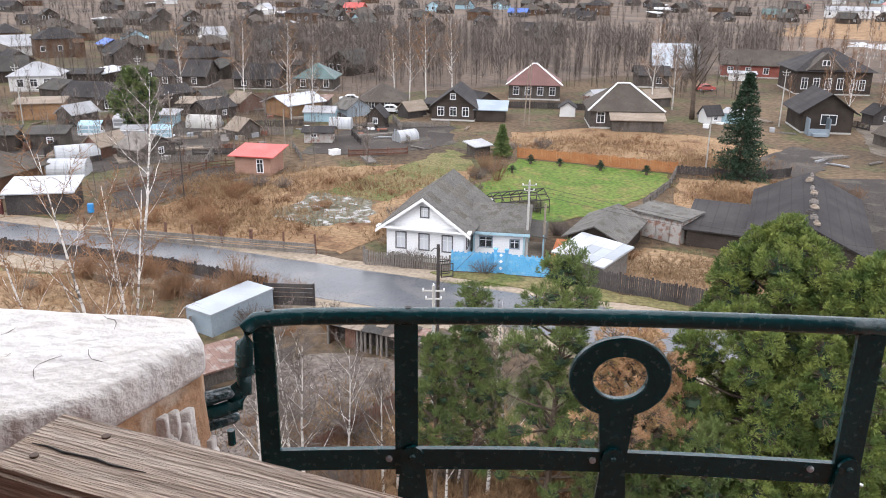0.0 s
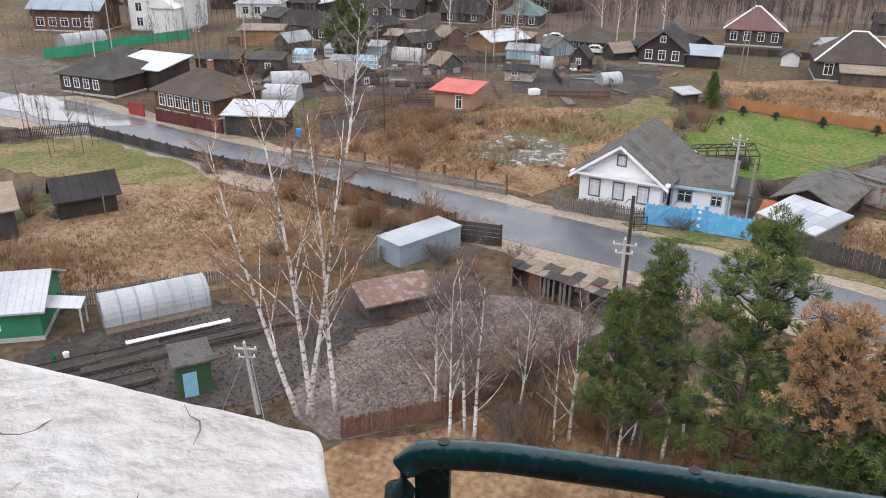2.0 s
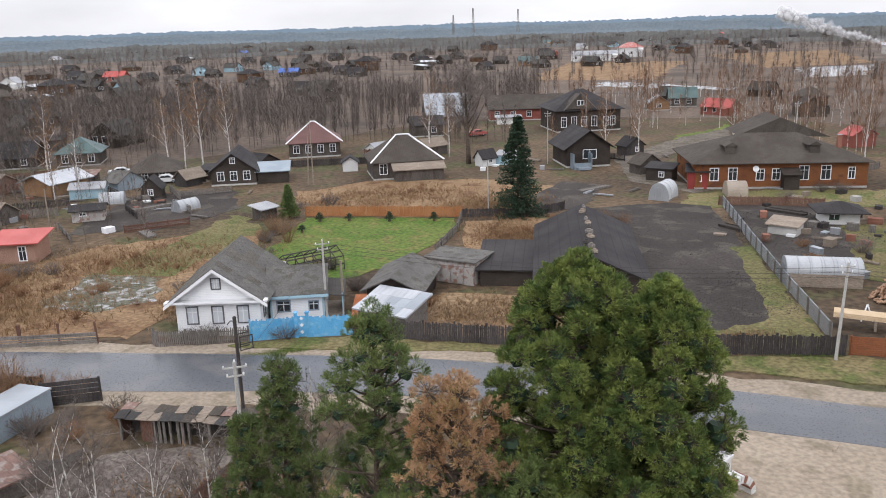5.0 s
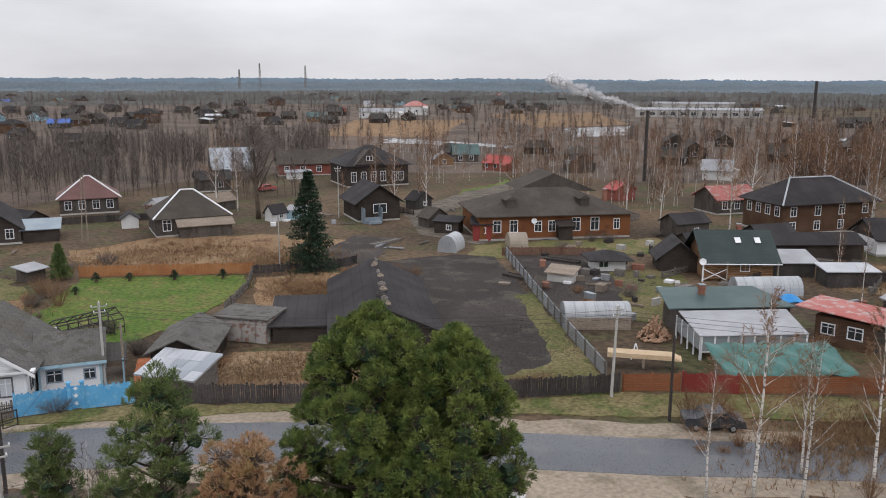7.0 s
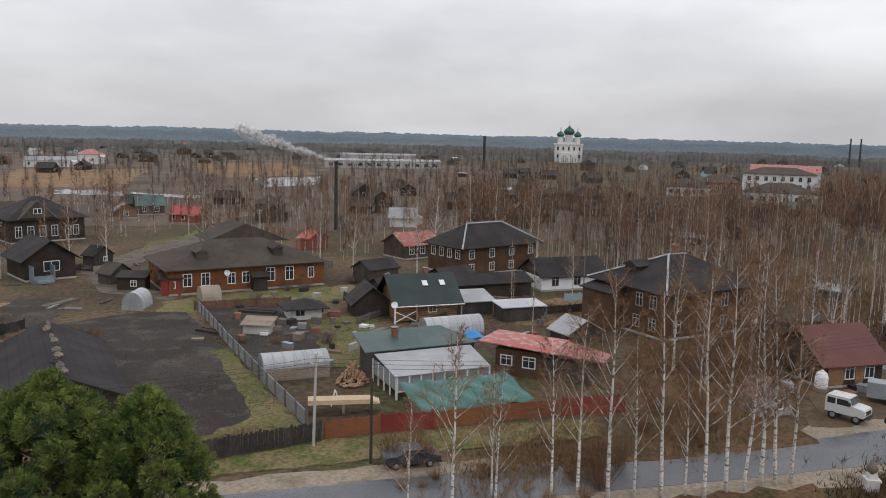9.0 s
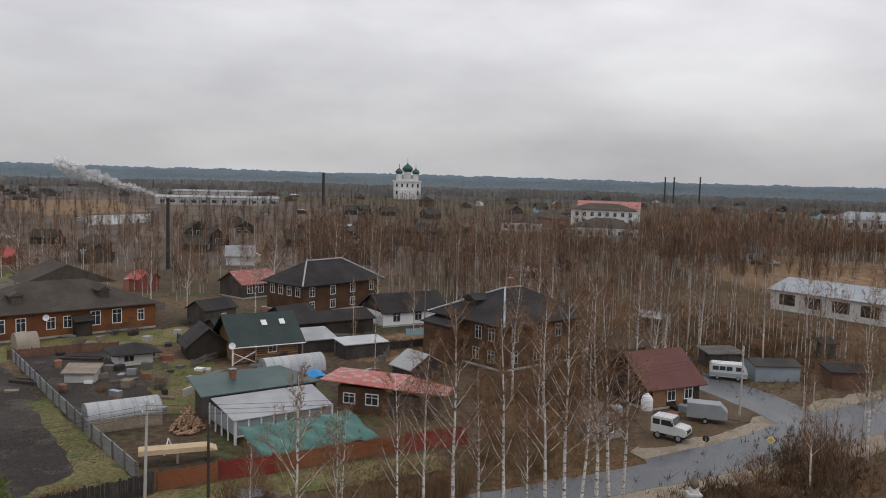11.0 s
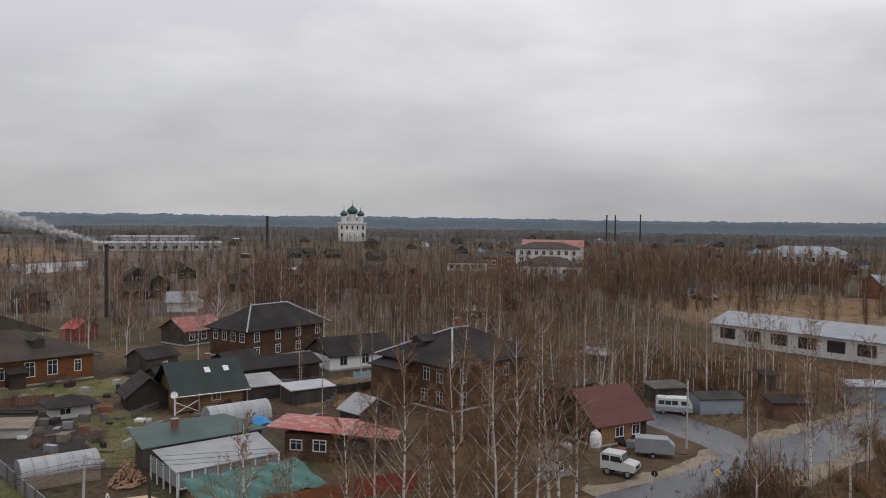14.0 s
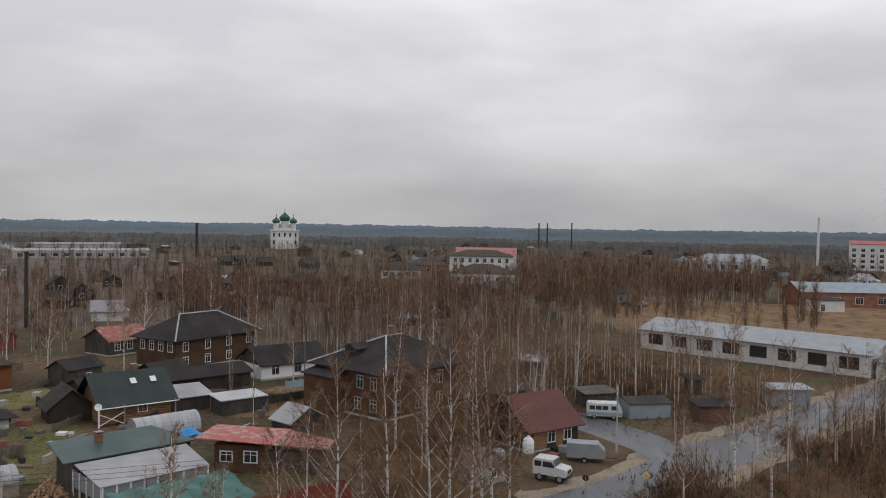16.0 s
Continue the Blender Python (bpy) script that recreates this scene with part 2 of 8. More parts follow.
FENCE_BROWN = mat("brown_picket_boards", (0.14, 0.078, 0.058), (0.18, 0.105, 0.08), 0.9, 0.6, 12.0, 0.4, stretch=(1, 1, 0.3), grain=0.4)
RED_SHEET = mat("dark_red_sheet", (0.24, 0.035, 0.03), (0.30, 0.05, 0.042), 0.6, 0.5, 9.0, 0.2, grain=0.2)
WOOD = mat("weathered_timber", (0.24, 0.195, 0.155), (0.31, 0.26, 0.21), 0.9, 0.8, 12.0, 0.4, stretch=(0.3, 1, 1), grain=0.35)
FRESH = mat("fresh_sawn_timber", (0.62, 0.47, 0.30), (0.68, 0.53, 0.36), 0.8, 0.8, 12.0, 0.3, grain=0.2)
CONCRETE = mat("grey_concrete", (0.42, 0.41, 0.39), (0.50, 0.49, 0.46), 0.9, 0.8, 12.0, 0.3, grain=0.2)
METAL = mat("galvanised_metal", (0.357, 0.391, 0.425), (0.425, 0.459, 0.493), 0.45, 0.5, 8.0, 0.15, metal=0.5, grain=0.12)
BLUE_METAL = mat("grey_blue_sheet_metal", (0.26, 0.32, 0.37), (0.32, 0.38, 0.43), 0.5, 0.4, 8.0, 0.15, metal=0.2, grain=0.15)
DARK_METAL = mat("dark_steel", (0.045, 0.042, 0.04), (0.065, 0.058, 0.052), 0.6, 0.8, 9.0, 0.2, metal=0.3, grain=0.2)
GARAGE = mat("rust_streaked_pale_sheet", (0.46, 0.44, 0.42), (0.38, 0.355, 0.33), 0.7, 0.6, 9.0, 0.2, c3=(0.27, 0.13, 0.09), grain=0.2)
POLY = mat("milky_greenhouse_sheet", (0.476, 0.493, 0.510), (0.399, 0.416, 0.433), 0.4, 0.5, 6.0, 0.1, grain=0.1, bands=("X", 1.0, 0.5))
TARP = mat("teal_tarpaulin", (0.042, 0.140, 0.122), (0.060, 0.178, 0.156), 0.45, 0.4, 4.0, 0.6, grain=0.2)
BLUE_TARP = mat("blue_tarpaulin", (0.03, 0.25, 0.62), (0.05, 0.32, 0.70), 0.5, 0.6, 5.0, 0.5, grain=0.15)
BRICK = mat("red_brick", (0.26, 0.115, 0.08), (0.33, 0.165, 0.12), 0.9, 0.6, 12.0, 0.3, grain=0.3)
CURTAIN = glass_mat("curtained_window_pane", (0.5, 0.52, 0.55), 0.3)
GLASS = glass_mat("dark_window_pane", (0.03, 0.034, 0.038))
CAR_WHITE = mat("white_car_paint", (0.75, 0.76, 0.77), (0.68, 0.69, 0.70), 0.3, 0.8, 9.0, 0.03, grain=0.05)
CAR_DARK = mat("dark_car_paint", (0.035, 0.037, 0.042), (0.05, 0.052, 0.058), 0.25, 0.8, 9.0, 0.03, grain=0.05)
CAR_SILVER = mat("silver_car_paint", (0.42, 0.45, 0.48), (0.48, 0.50, 0.53), 0.3, 0.8, 9.0, 0.03, metal=0.4, grain=0.05)
RUBBER = mat("black_rubber", (0.025, 0.025, 0.026), (0.04, 0.039, 0.038), 0.85, 2.0, 20.0, 0.1, grain=0.2)
BIRCH = mat("white_birch_bark", (0.80, 0.77, 0.73), (0.66, 0.62, 0.58), 0.8, 0.8, 6.0, 0.3, c3=(0.05, 0.045, 0.04), stretch=(1, 1, 2.2), grain=0.3)
TWIG = mat("red_brown_twigs", (0.213, 0.130, 0.079), (0.269, 0.170, 0.106), 0.9, 0.6, 6.0, 0.1, grain=0.3)
TWIG_RED = mat("rusty_red_twigs", (0.24, 0.135, 0.075), (0.29, 0.175, 0.105), 0.9, 0.6, 6.0, 0.1, grain=0.3)
TWIG_GREY = mat("grey_brown_twigs", (0.150, 0.127, 0.113), (0.192, 0.164, 0.146), 0.9, 0.6, 6.0, 0.1, grain=0.3)
WOOD_TWIG = mat("brown_wood_twigs", (0.205, 0.120, 0.075), (0.260, 0.158, 0.100), 0.9, 0.05, 3.0, 0.1, c3=(0.11, 0.085, 0.07), grain=0.35)
BARK = mat("dark_bark", (0.09, 0.07, 0.055), (0.13, 0.10, 0.08), 0.95, 1.0, 8.0, 0.5, grain=0.4)
NEEDLE = mat("green_pine_needles", (0.064, 0.108, 0.024), (0.195, 0.238, 0.056), 0.7, 1.3, 3.0, 0.1, grain=0.4)
NEEDLE_DK = mat("dark_pine_needles", (0.078, 0.122, 0.034), (0.142, 0.182, 0.054), 0.7, 0.45, 3.0, 0.1, grain=0.4)
NEEDLE_BR = mat("dead_orange_needles", (0.497, 0.325, 0.192), (0.432, 0.250, 0.136), 0.85, 0.6, 3.0, 0.1, c3=(0.34, 0.24, 0.10), grain=0.35)
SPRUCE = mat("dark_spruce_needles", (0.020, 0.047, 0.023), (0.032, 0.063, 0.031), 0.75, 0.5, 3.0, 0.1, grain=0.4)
RAIL_PAINT = mat("glossy_dark_teal_paint", (0.002, 0.044, 0.052), (0.004, 0.056, 0.066), 0.20, 6.0, 60.0, 0.12, grain=0.18, vary=0.0)
RAIL_PAINT.node_tree.nodes["Principled BSDF"].inputs["Specular IOR Level"].default_value = 0.45
OLD_PLASTER = mat("cracked_white_limewash", (0.850, 0.830, 0.800), (0.770, 0.735, 0.695), 0.9, 4.0, 22.0, 0.55, c3=(0.79, 0.75, 0.70), grain=0.1, vary=0.0)
BARE_PLASTER = mat("bare_ochre_render", (0.56, 0.36, 0.225), (0.48, 0.29, 0.175), 0.95, 5.0, 30.0, 0.35, c3=(0.60, 0.48, 0.38), grain=0.2, vary=0.0)
PLANK = mat("worn_grey_plank", (0.50, 0.385, 0.30), (0.62, 0.52, 0.435), 0.85, 2.2, 20.0, 0.7, c3=(0.36, 0.285, 0.225), stretch=(0.6, 9, 9), grain=0.26, vary=0.0)
# forest belts paler and bluer with distance: aerial haze put into base colours
FAR_NEAR = mat("far_hazed_mixed_forest", (0.162, 0.163, 0.157), (0.208, 0.208, 0.202), 1.0, 0.02, 0.3, 0.0, grain=0.2)
FAR_MID = mat("farther_hazed_forest", (0.214, 0.264, 0.307), (0.248, 0.300, 0.341), 1.0, 0.01, 0.2, 0.0, grain=0.12)
FAR_OUT = mat("horizon_hazed_forest", (0.241, 0.329, 0.412), (0.261, 0.351, 0.437), 1.0, 0.005, 0.1, 0.0, grain=0.08)
SMOKE = mat("white_smoke", (0.85, 0.85, 0.87), (0.9, 0.9, 0.91), 1.0, 0.12, 0.5, 0.0, grain=0.05, alpha=(0.30, 0.62, 0.34))
DOME = mat("green_dome_sheet", (0.03, 0.10, 0.085), (0.04, 0.125, 0.105), 0.5, 0.4, 4.0, 0.1, grain=0.15)
YELLOW = mat("yellow_sign_paint", (0.75, 0.50, 0.06), (0.70, 0.46, 0.05), 0.5, 2.0, 12.0, 0.05, grain=0.06)


# ---- mesh tools ----
class Shape:
    """Collects vertices and faces of one mesh."""

    def __init__(self):
        self.v, self.f = [], []

    def add(self, verts, faces):
        k = len(self.v)
        self.v += [tuple(p) for p in verts]
        self.f += [tuple(i + k for i in q) for q in faces]
        return self

    def box(self, x0, x1, y0, y1, z0, z1, m=None):
        p = [Vector((x, y, z)) for z in (z0, z1) for y in (y0, y1) for x in (x0, x1)]
        if m:
            p = [m @ q for q in p]
        return self.add(p, [(0, 2, 3, 1), (4, 5, 7, 6), (0, 1, 5, 4), (2, 6, 7, 3), (0, 4, 6, 2), (1, 3, 7, 5)])

    def prism(self, base, lift):
        """A polygon and its copy moved by lift, closed."""
        n, d = len(base), Vector(lift)
        b = [Vector(p) for p in base]
        return self.add(b + [p + d for p in b], [tuple(range(n))[::-1], tuple(range(n, 2 * n))] + [(i, (i + 1) % n, n + (i + 1) % n, n + i) for i in range(n)])

    def tube(self, path, radii, sides=6, flat=1.0):
        path = [Vector(p) for p in path]
        verts, faces = [], []
        for i, p in enumerate(path):
            d = (path[min(i + 1, len(path) - 1)] - path[max(i - 1, 0)]).normalized()
            a = d.cross(Vector((0, 0, 1)) if abs(d.z) < 0.95 else Vector((1, 0, 0))).normalized()
            b = d.cross(a)
            r = radii[i] if isinstance(radii, (list, tuple)) else radii
            verts += [p + (a * math.cos(2 * math.pi * k / sides) + b * math.sin(2 * math.pi * k / sides) * flat) * r for k in range(sides)]
        for i in range(len(path) - 1):
            for k in range(sides):
                q = (k + 1) % sides
                faces.append((i * sides + k, i * sides + q, (i + 1) * sides + q, (i + 1) * sides + k))
        e = (len(path) - 1) * sides
        faces += [tuple(range(sides))[::-1], tuple(e + k for k in range(sides))]
        return self.add(verts, faces)

    def lathe(self, rings, sides=16, centre=(0, 0)):
        verts = [(centre[0] + r * math.cos(2 * math.pi * k / sides), centre[1] + r * math.sin(2 * math.pi * k / sides), z) for r, z in rings for k in range(sides)]
        faces = [(i * sides + k, i * sides + (k + 1) % sides, (i + 1) * sides + (k + 1) % sides, (i + 1) * sides + k) for i in range(len(rings) - 1) for k in range(sides)]
        faces += [tuple(range(sides))[::-1], tuple((len(rings) - 1) * sides + k for k in range(sides))]
        return self.add(verts, faces)

    def mesh(self, name, material, smooth=False):
        me = bpy.data.meshes.new(name)
        me.from_pydata(self.v, [], self.f)
        me.materials.append(material)
        if smooth:
            me.shade_smooth()
        me.update()
        return me


def part(name, shape, material, parent, label="", smooth=False, kind=""):
    me = shape if isinstance(shape, bpy.types.Mesh) else shape.mesh(name, material, smooth)
    ob = new(name, me)
    ob.parent = parent
    return tagged(ob, label=label, kind=kind)


def thing(name, x, y, z=0.0, rz=0.0, label="", category="", group="", kind=""):
    ob = new(name)
    ob.matrix_basis = pose(x, y, z, 0, 0, rz)
    return tagged(ob, label, category, group, kind)


def single(name, shape, material, label="", category="", group="", kind="", smooth=False, m=None):
    ob = new(name, shape.mesh(name, material, smooth))
    if m:
        ob.matrix_basis = m
    return tagged(ob, label, category, group, kind)


def ragged(pts, step=2.0, amount=0.5, seed=0):
    """A closed outline with an uneven edge."""
    out, rng = [], random.Random(seed)
    for (ax, ay), (bx, by) in zip(pts, pts[1:] + pts[:1]):
        d = math.hypot(bx - ax, by - ay)
        n = max(1, int(d / step))
        for i in range(n):
            t = i / n
            out.append((ax + (bx - ax) * t + rng.uniform(-amount, amount), ay + (by - ay) * t + rng.uniform(-amount, amount)))
    return out


def patch(name, pts, material, z, label, step=2.0, amount=0.5, seed=0, kind="structure", category="ground", turn=0.0):
    pts = ragged(pts, step, amount, seed)
    cx, cy = sum(p[0] for p in pts) / len(pts), sum(p[1] for p in pts) / len(pts)
    bm = bmesh.new()
    back = Matrix.Rotation(-radians(turn), 2)
    face = bm.faces.new([bm.verts.new((*(back @ Vector((x - cx, y - cy))), z)) for x, y in pts])
    skirt = bmesh.ops.extrude_face_region(bm, geom=[face])
    for v in [g for g in skirt["geom"] if isinstance(g, bmesh.types.BMVert)]:
        v.co.z = -0.05
    bmesh.ops.triangulate(bm, faces=bm.faces[:])
    bmesh.ops.recalc_face_normals(bm, faces=bm.faces[:])
    me = bpy.data.meshes.new(name)
    bm.to_mesh(me)
    bm.free()
    me.materials.append(material)
    ob = new(name, me)
    ob.matrix_basis = pose(cx, cy, 0, 0, 0, turn)
    return tagged(ob, label, category, "", kind)


def ribbon(name, line, z, material, label, wobble=0.0, seed=0):
    """line: rows of x, y, width."""
    rng, rows = random.Random(seed), []
    pts = []
    for a, b in zip(line, line[1:]):
        n = max(2, int(math.hypot(b[0] - a[0], b[1] - a[1]) / 2.0))
        pts += [tuple(a[k] + (b[k] - a[k]) * i / n for k in range(3)) for i in range(n)]
    pts.append(line[-1])
    for _ in range(6):
        pts = [pts[0]] + [tuple((p[k] + 2 * q[k] + r[k]) / 4 for k in range(3)) for p, q, r in zip(pts, pts[1:], pts[2:])] + [pts[-1]]
    s = Shape()
    for i, (x, y, w) in enumerate(pts):
        dx, dy = pts[min(i + 1, len(pts) - 1)][0] - pts[max(i - 1, 0)][0], pts[min(i + 1, len(pts) - 1)][1] - pts[max(i - 1, 0)][1]
        d = math.hypot(dx, dy)
        nx, ny = -dy / d, dx / d
        a, b = w / 2 + rng.uniform(-wobble, wobble), w / 2 + rng.uniform(-wobble, wobble)
        s.v += [(x + nx * (a + 0.15), y + ny * (a + 0.15), -0.02), (x + nx * a, y + ny * a, z), (x, y, z + 0.04), (x - nx * b, y - ny * b, z), (x - nx * (b + 0.15), y - ny * (b + 0.15), -0.02)]
        if i:
            k = 5 * i
            s.f += [(k - 5 + j, k - 4 + j, k + 1 + j, k + j) for j in range(4)]
    return single(name, s, material, label, name.split("_")[-1], kind="structure")


# ---- ground, road and the plots beside it ----
g = Shape()
ring = [0, 20, 45, 80, 130, 220, 400, 800, 1600, 3000, 4800]
for i, r in enumerate(ring):
    for k in range(48):
        a = 2 * math.pi * k / 48
        g.v.append((r * math.cos(a), r * math.sin(a), 0.0))
        if i:
            q = (k + 1) % 48
            g.f.append(((i - 1) * 48 + k, i * 48 + k, i * 48 + q, (i - 1) * 48 + q))
single("ground", g, GROUND, "brown dead meadow of early spring under the village", "ground", kind="structure")
LINE = [(-150, 97, 8), (-100, 91, 8), (-70, 82.5, 9), (-55, 76.8, 7.5), (-42, 71.8, 7), (-30, 68, 7), (-18.6, 64.2, 7), (-10, 60.9, 6.8), (-5, 58.8, 6.8), (0.4, 57.3, 6.4), (6, 55.0, 6.4),
        (14, 51.5, 6.4), (22, 46.4, 5.8), (29.8, 40.8, 5.4), (34.6, 37.3, 5.3), (46, 29.6, 5.0), (59.6, 19.4, 5.2), (73, 10.5, 5.8), (80, 6.2, 6.5), (90, 2.2, 8), (100, -3.6, 7), (117, -11.5, 6.5), (137, -22.5, 6.5), (180, -45, 6.5), (300, -110, 6)]
ribbon("sandy_verge", [(x, y, w + 4.6) for x, y, w in LINE], 0.03, SAND, "pale sandy strip along the road", 0.6, 1)
ribbon("road", LINE, 0.07, ASPHALT, "wet grey asphalt village road", 0.12, 2)
ribbon("side_road", [(86, 3, 5), (92, 6.5, 6.5), (97, 11, 7), (103, 19, 6), (112, 30, 5), (130, 52, 4)], 0.075, ASPHALT, "short wet asphalt side road by the parked van", 0.15, 3)
patch("puddle", [(-76, 82), (-78.5, 89), (-69.4, 86), (-59, 80.4), (-54, 79.3), (-57, 77.4), (-66.6, 78.3)], WATER, 0.125, "wide rain puddle on the junction", 1.5, 0.7, 4, category="puddle")
patch("sand_junction", [(-110, 84), (-78, 79), (-70, 90), (-77, 101), (-88, 110), (-100, 112), (-120, 96)], LANE, 0.085, "churned pale mud at the junction", 3, 1.2, 5)
patch("verge_grass", [(-1.0, 62.6), (2.0, 61.2), (7.7, 58.9), (16.4, 55.5), (24.9, 50.8), (33, 45.6), (37.9, 42.6), (49.5, 35.2), (58, 29.2), (61, 32.4), (53.2, 38.2), (46.4, 42.8), (42.2, 45.2), (31, 49.5), (18.5, 56.1), (11.9, 59.6), (9.0, 61.5), (4.6, 62.4), (0.9, 62.9)], DULL_GREEN, 0.10, "thin green roadside grass before the fences", 0.9, 0.28, 6)
patch("lawn", [(3.5, 90), (10.5, 105.5), (19.5, 102), (28.5, 97.8), (26.2, 91), (20, 84), (17, 80), (9.5, 77), (4.8, 84)], GREEN, 0.06, "bright green spring lawn behind the white house", 1.5, 0.5, 8, category="lawn")
patch("lawn", [(-66, 66), (-57.5, 73.3), (-41.3, 67.3), (-36, 62.8), (-44.9, 60.1), (-59, 61)], DULL_GREEN, 0.05, "yellow-green grass plot behind the board fence", 1.5, 0.6, 9, category="lawn")
patch("straw_field", [(-47, 44), (-46, 60), (-36, 63), (-26, 60), (-20, 53.5), (-25, 45), (-34, 38.6)], STRAW, 0.04, "straw-coloured dead grass plot", 2, 0.8, 10, category="field")
patch("straw_field", [(13, 106.5), (10, 124), (24, 128.5), (38, 124), (49, 112), (44, 100), (37, 95), (30, 98.5), (21, 103)], RUST_GRASS, 0.04, "reddish dead grass meadow behind the lawn", 2, 0.8, 11, category="field")
patch("straw_field", [(29, 96), (37, 95), (42, 90), (33, 80), (28, 74), (24, 78), (26, 88)], RUST_GRASS, 0.045, "tawny dead grass beside the long barn", 2, 0.6, 12, category="field")
patch("straw_field", [(15, 66), (19, 70), (23, 68), (28, 64), (27, 54), (20, 57), (14, 60)], STRAW, 0.045, "pale straw grass behind the dark fence", 1.5, 0.5, 13, category="field")
patch("straw_field", [(-33, 73), (-26, 88), (-16, 100), (4, 104), (3, 90), (-4, 76), (-8, 67.5), (-20, 69.5)], RUST_GRASS, 0.035, "overgrown rusty weed plot across the road", 2, 0.8, 14, category="field")
patch("garden_soil", [(31.6, 53.2), (42.6, 52.2), (48, 60), (61, 92), (57, 96), (46, 97), (41, 82), (36, 68)], SOIL, 0.06, "large dark tilled vegetable plot", 1.5, 0.4, 15, category="vegetable plot")
patch("thin_grass", [(30.5, 50.8), (42, 46.6), (43.4, 48.6), (47.6, 58.8), (54, 73.4), (52.2, 74), (46.4, 62), (42.2, 53.6), (37, 53.0), (32, 54.4)], DULL_GREEN, 0.075, "olive grass edge of the vegetable plot", 1.2, 0.4, 16)
patch("garden_soil", [(52, 66), (64, 92), (74, 86), (66, 72), (58, 63)], SOIL, 0.05, "second dark tilled plot behind the wire fence", 1.5, 0.5, 17, category="vegetable plot")
patch("garden_soil", [(42, 107), (51, 116), (55, 110), (46, 98), (40, 96)], SOIL, 0.05, "dark dug ground by the grey cottage", 1.5, 0.5, 18, category="vegetable plot")
patch("ploughed_field", [(-16.5, 33), (-14.8, 40.2), (-8.6, 47.6), (-1.2, 46.4), (-1.0, 42.2), (-5, 37), (-9, 32.5), (-13, 30)], FURROW, 0.05, "grey ploughed plot with fine furrows", 1.2, 0.4, 19, category="vegetable plot", turn=50)
patch("garden_soil", [(-32, 35.2), (-23.2, 42.8), (-15.5, 47.5), (-9, 48.5), (-15, 40.6), (-17, 33), (-24, 26), (-31, 29)], SOIL, 0.04, "dark muddy kitchen garden by the greenhouse", 1.5, 0.6, 20, category="vegetable plot")
for j, (x, y) in enumerate([(-28, 33.6), (-25.6, 34.6), (-23.4, 36.8), (-21.4, 39), (-26.5, 30.6), (-30.5, 31.2)]):
    bed = Shape().box(-3.4, 3.4, -0.5, 0.5, 0, 0.16).box(-3.5, 3.5, -0.56, -0.5, 0, 0.24).box(-3.5, 3.5, 0.5, 0.56, 0, 0.24)
    single("garden_bed", bed, SOIL, "long raised garden bed edged with old boards", "garden bed", "garden beds", m=pose(x, y, 0.03 + 0.017 * j, 0, 0, 43))
patch("garden_soil", [(-37, 88), (-28.5, 101), (-22, 99), (-26, 88), (-33, 79.5)], SOIL, 0.05, "dark garden plot beside the slat fence", 1.5, 0.5, 21, category="vegetable plot")
patch("rubble_plot", [(-17.5, 79), (-14, 88.5), (-7, 84), (-7, 77), (-12, 75)], mat("mossy_rubble", (0.12, 0.12, 0.08), (0.2, 0.19, 0.15), 0.95, 0.3, 2.5, 0.8, c3=(0.5, 0.5, 0.5), grain=0.5), 0.05, "mossy rubble with pale slate shards", 1.2, 0.6, 22, category="rubble")
patch("garden_soil", [(-20, 108), (-13, 132), (2, 130), (2, 116), (-8, 106)], SOIL, 0.04, "dark garden beds beyond the weeds", 2, 0.8, 23, category="vegetable plot")
patch("garden_soil", [(-62, 100), (-58, 128), (-38, 132), (-28, 110), (-42, 96)], SOIL, 0.03, "dark muddy allotments between sheds", 2, 1.0, 24, category="vegetable plot")
patch("bare_yard", [(22, 37), (31, 38), (36, 33), (30, 25), (22, 24), (18, 30)], SAND, 0.04, "bare trodden sandy yard by the arched gate", 1.5, 0.6, 25, category="yard")
patch("bare_yard", [(72, 17.5), (86, 20), (96, 15), (90, 9.5), (82, 11), (75, 15)], mat("muddy_yard", (0.115, 0.080, 0.052), (0.165, 0.120, 0.080), 0.9, 0.3, 3.0, 0.5, grain=0.35), 0.05, "trodden muddy yard of the red-roofed cabin", 1.5, 0.5, 26, category="yard")
patch("weedy_bank", [(-13, 29), (-8, 32.6), (-4, 37.6), (-0.2, 42.3), (4, 41), (7, 33), (4, 22), (-10, 20)], RUST_GRASS, 0.035, "reddish-brown weeds below the board fence", 1.5, 0.6, 41, category="field")
patch("weedy_ground", [(66, 30), (72, 34), (84, 40), (92, 34), (112, 30), (150, 44), (168, 30), (150, -12), (124, -6), (112, 8), (100, 26), (84, 24), (70, 24)], BROWN_GRASS, 0.03, "brown dead grass between birches and houses", 2.5, 1.0, 42, category="field")
patch("weedy_ground", [(62, 5), (72, 2), (82, -3), (96, -10), (120, -19), (140, -30), (120, -50), (60, -25), (40, 5), (48, 20), (56, 13)], BROWN_GRASS, 0.03, "brown dead grass on the road bank", 2.5, 0.8, 43, category="field")
patch("weedy_ground", [(50, 33.6), (60, 27.5), (72, 19), (68, 15.2), (60, 21.4), (51, 27.6)], BROWN_GRASS, 0.085, "brown roadside weeds under the birches", 1.5, 0.5, 44, category="field")
patch("weedy_ground", [(41, 27.6), (48, 22.6), (60, 13.5), (50, 8), (36, 12), (28, 20)], BROWN_GRASS, 0.082, "brown weeds on the near road bank", 1.5, 0.5, 45, category="field")
patch("thin_grass", [(58, 95), (63, 100), (74, 98), (90, 90.5), (86, 82), (76, 85), (66, 89), (60, 92)], DULL_GREEN, 0.045, "mossy olive grass before the orange house", 1.5, 0.7, 70)
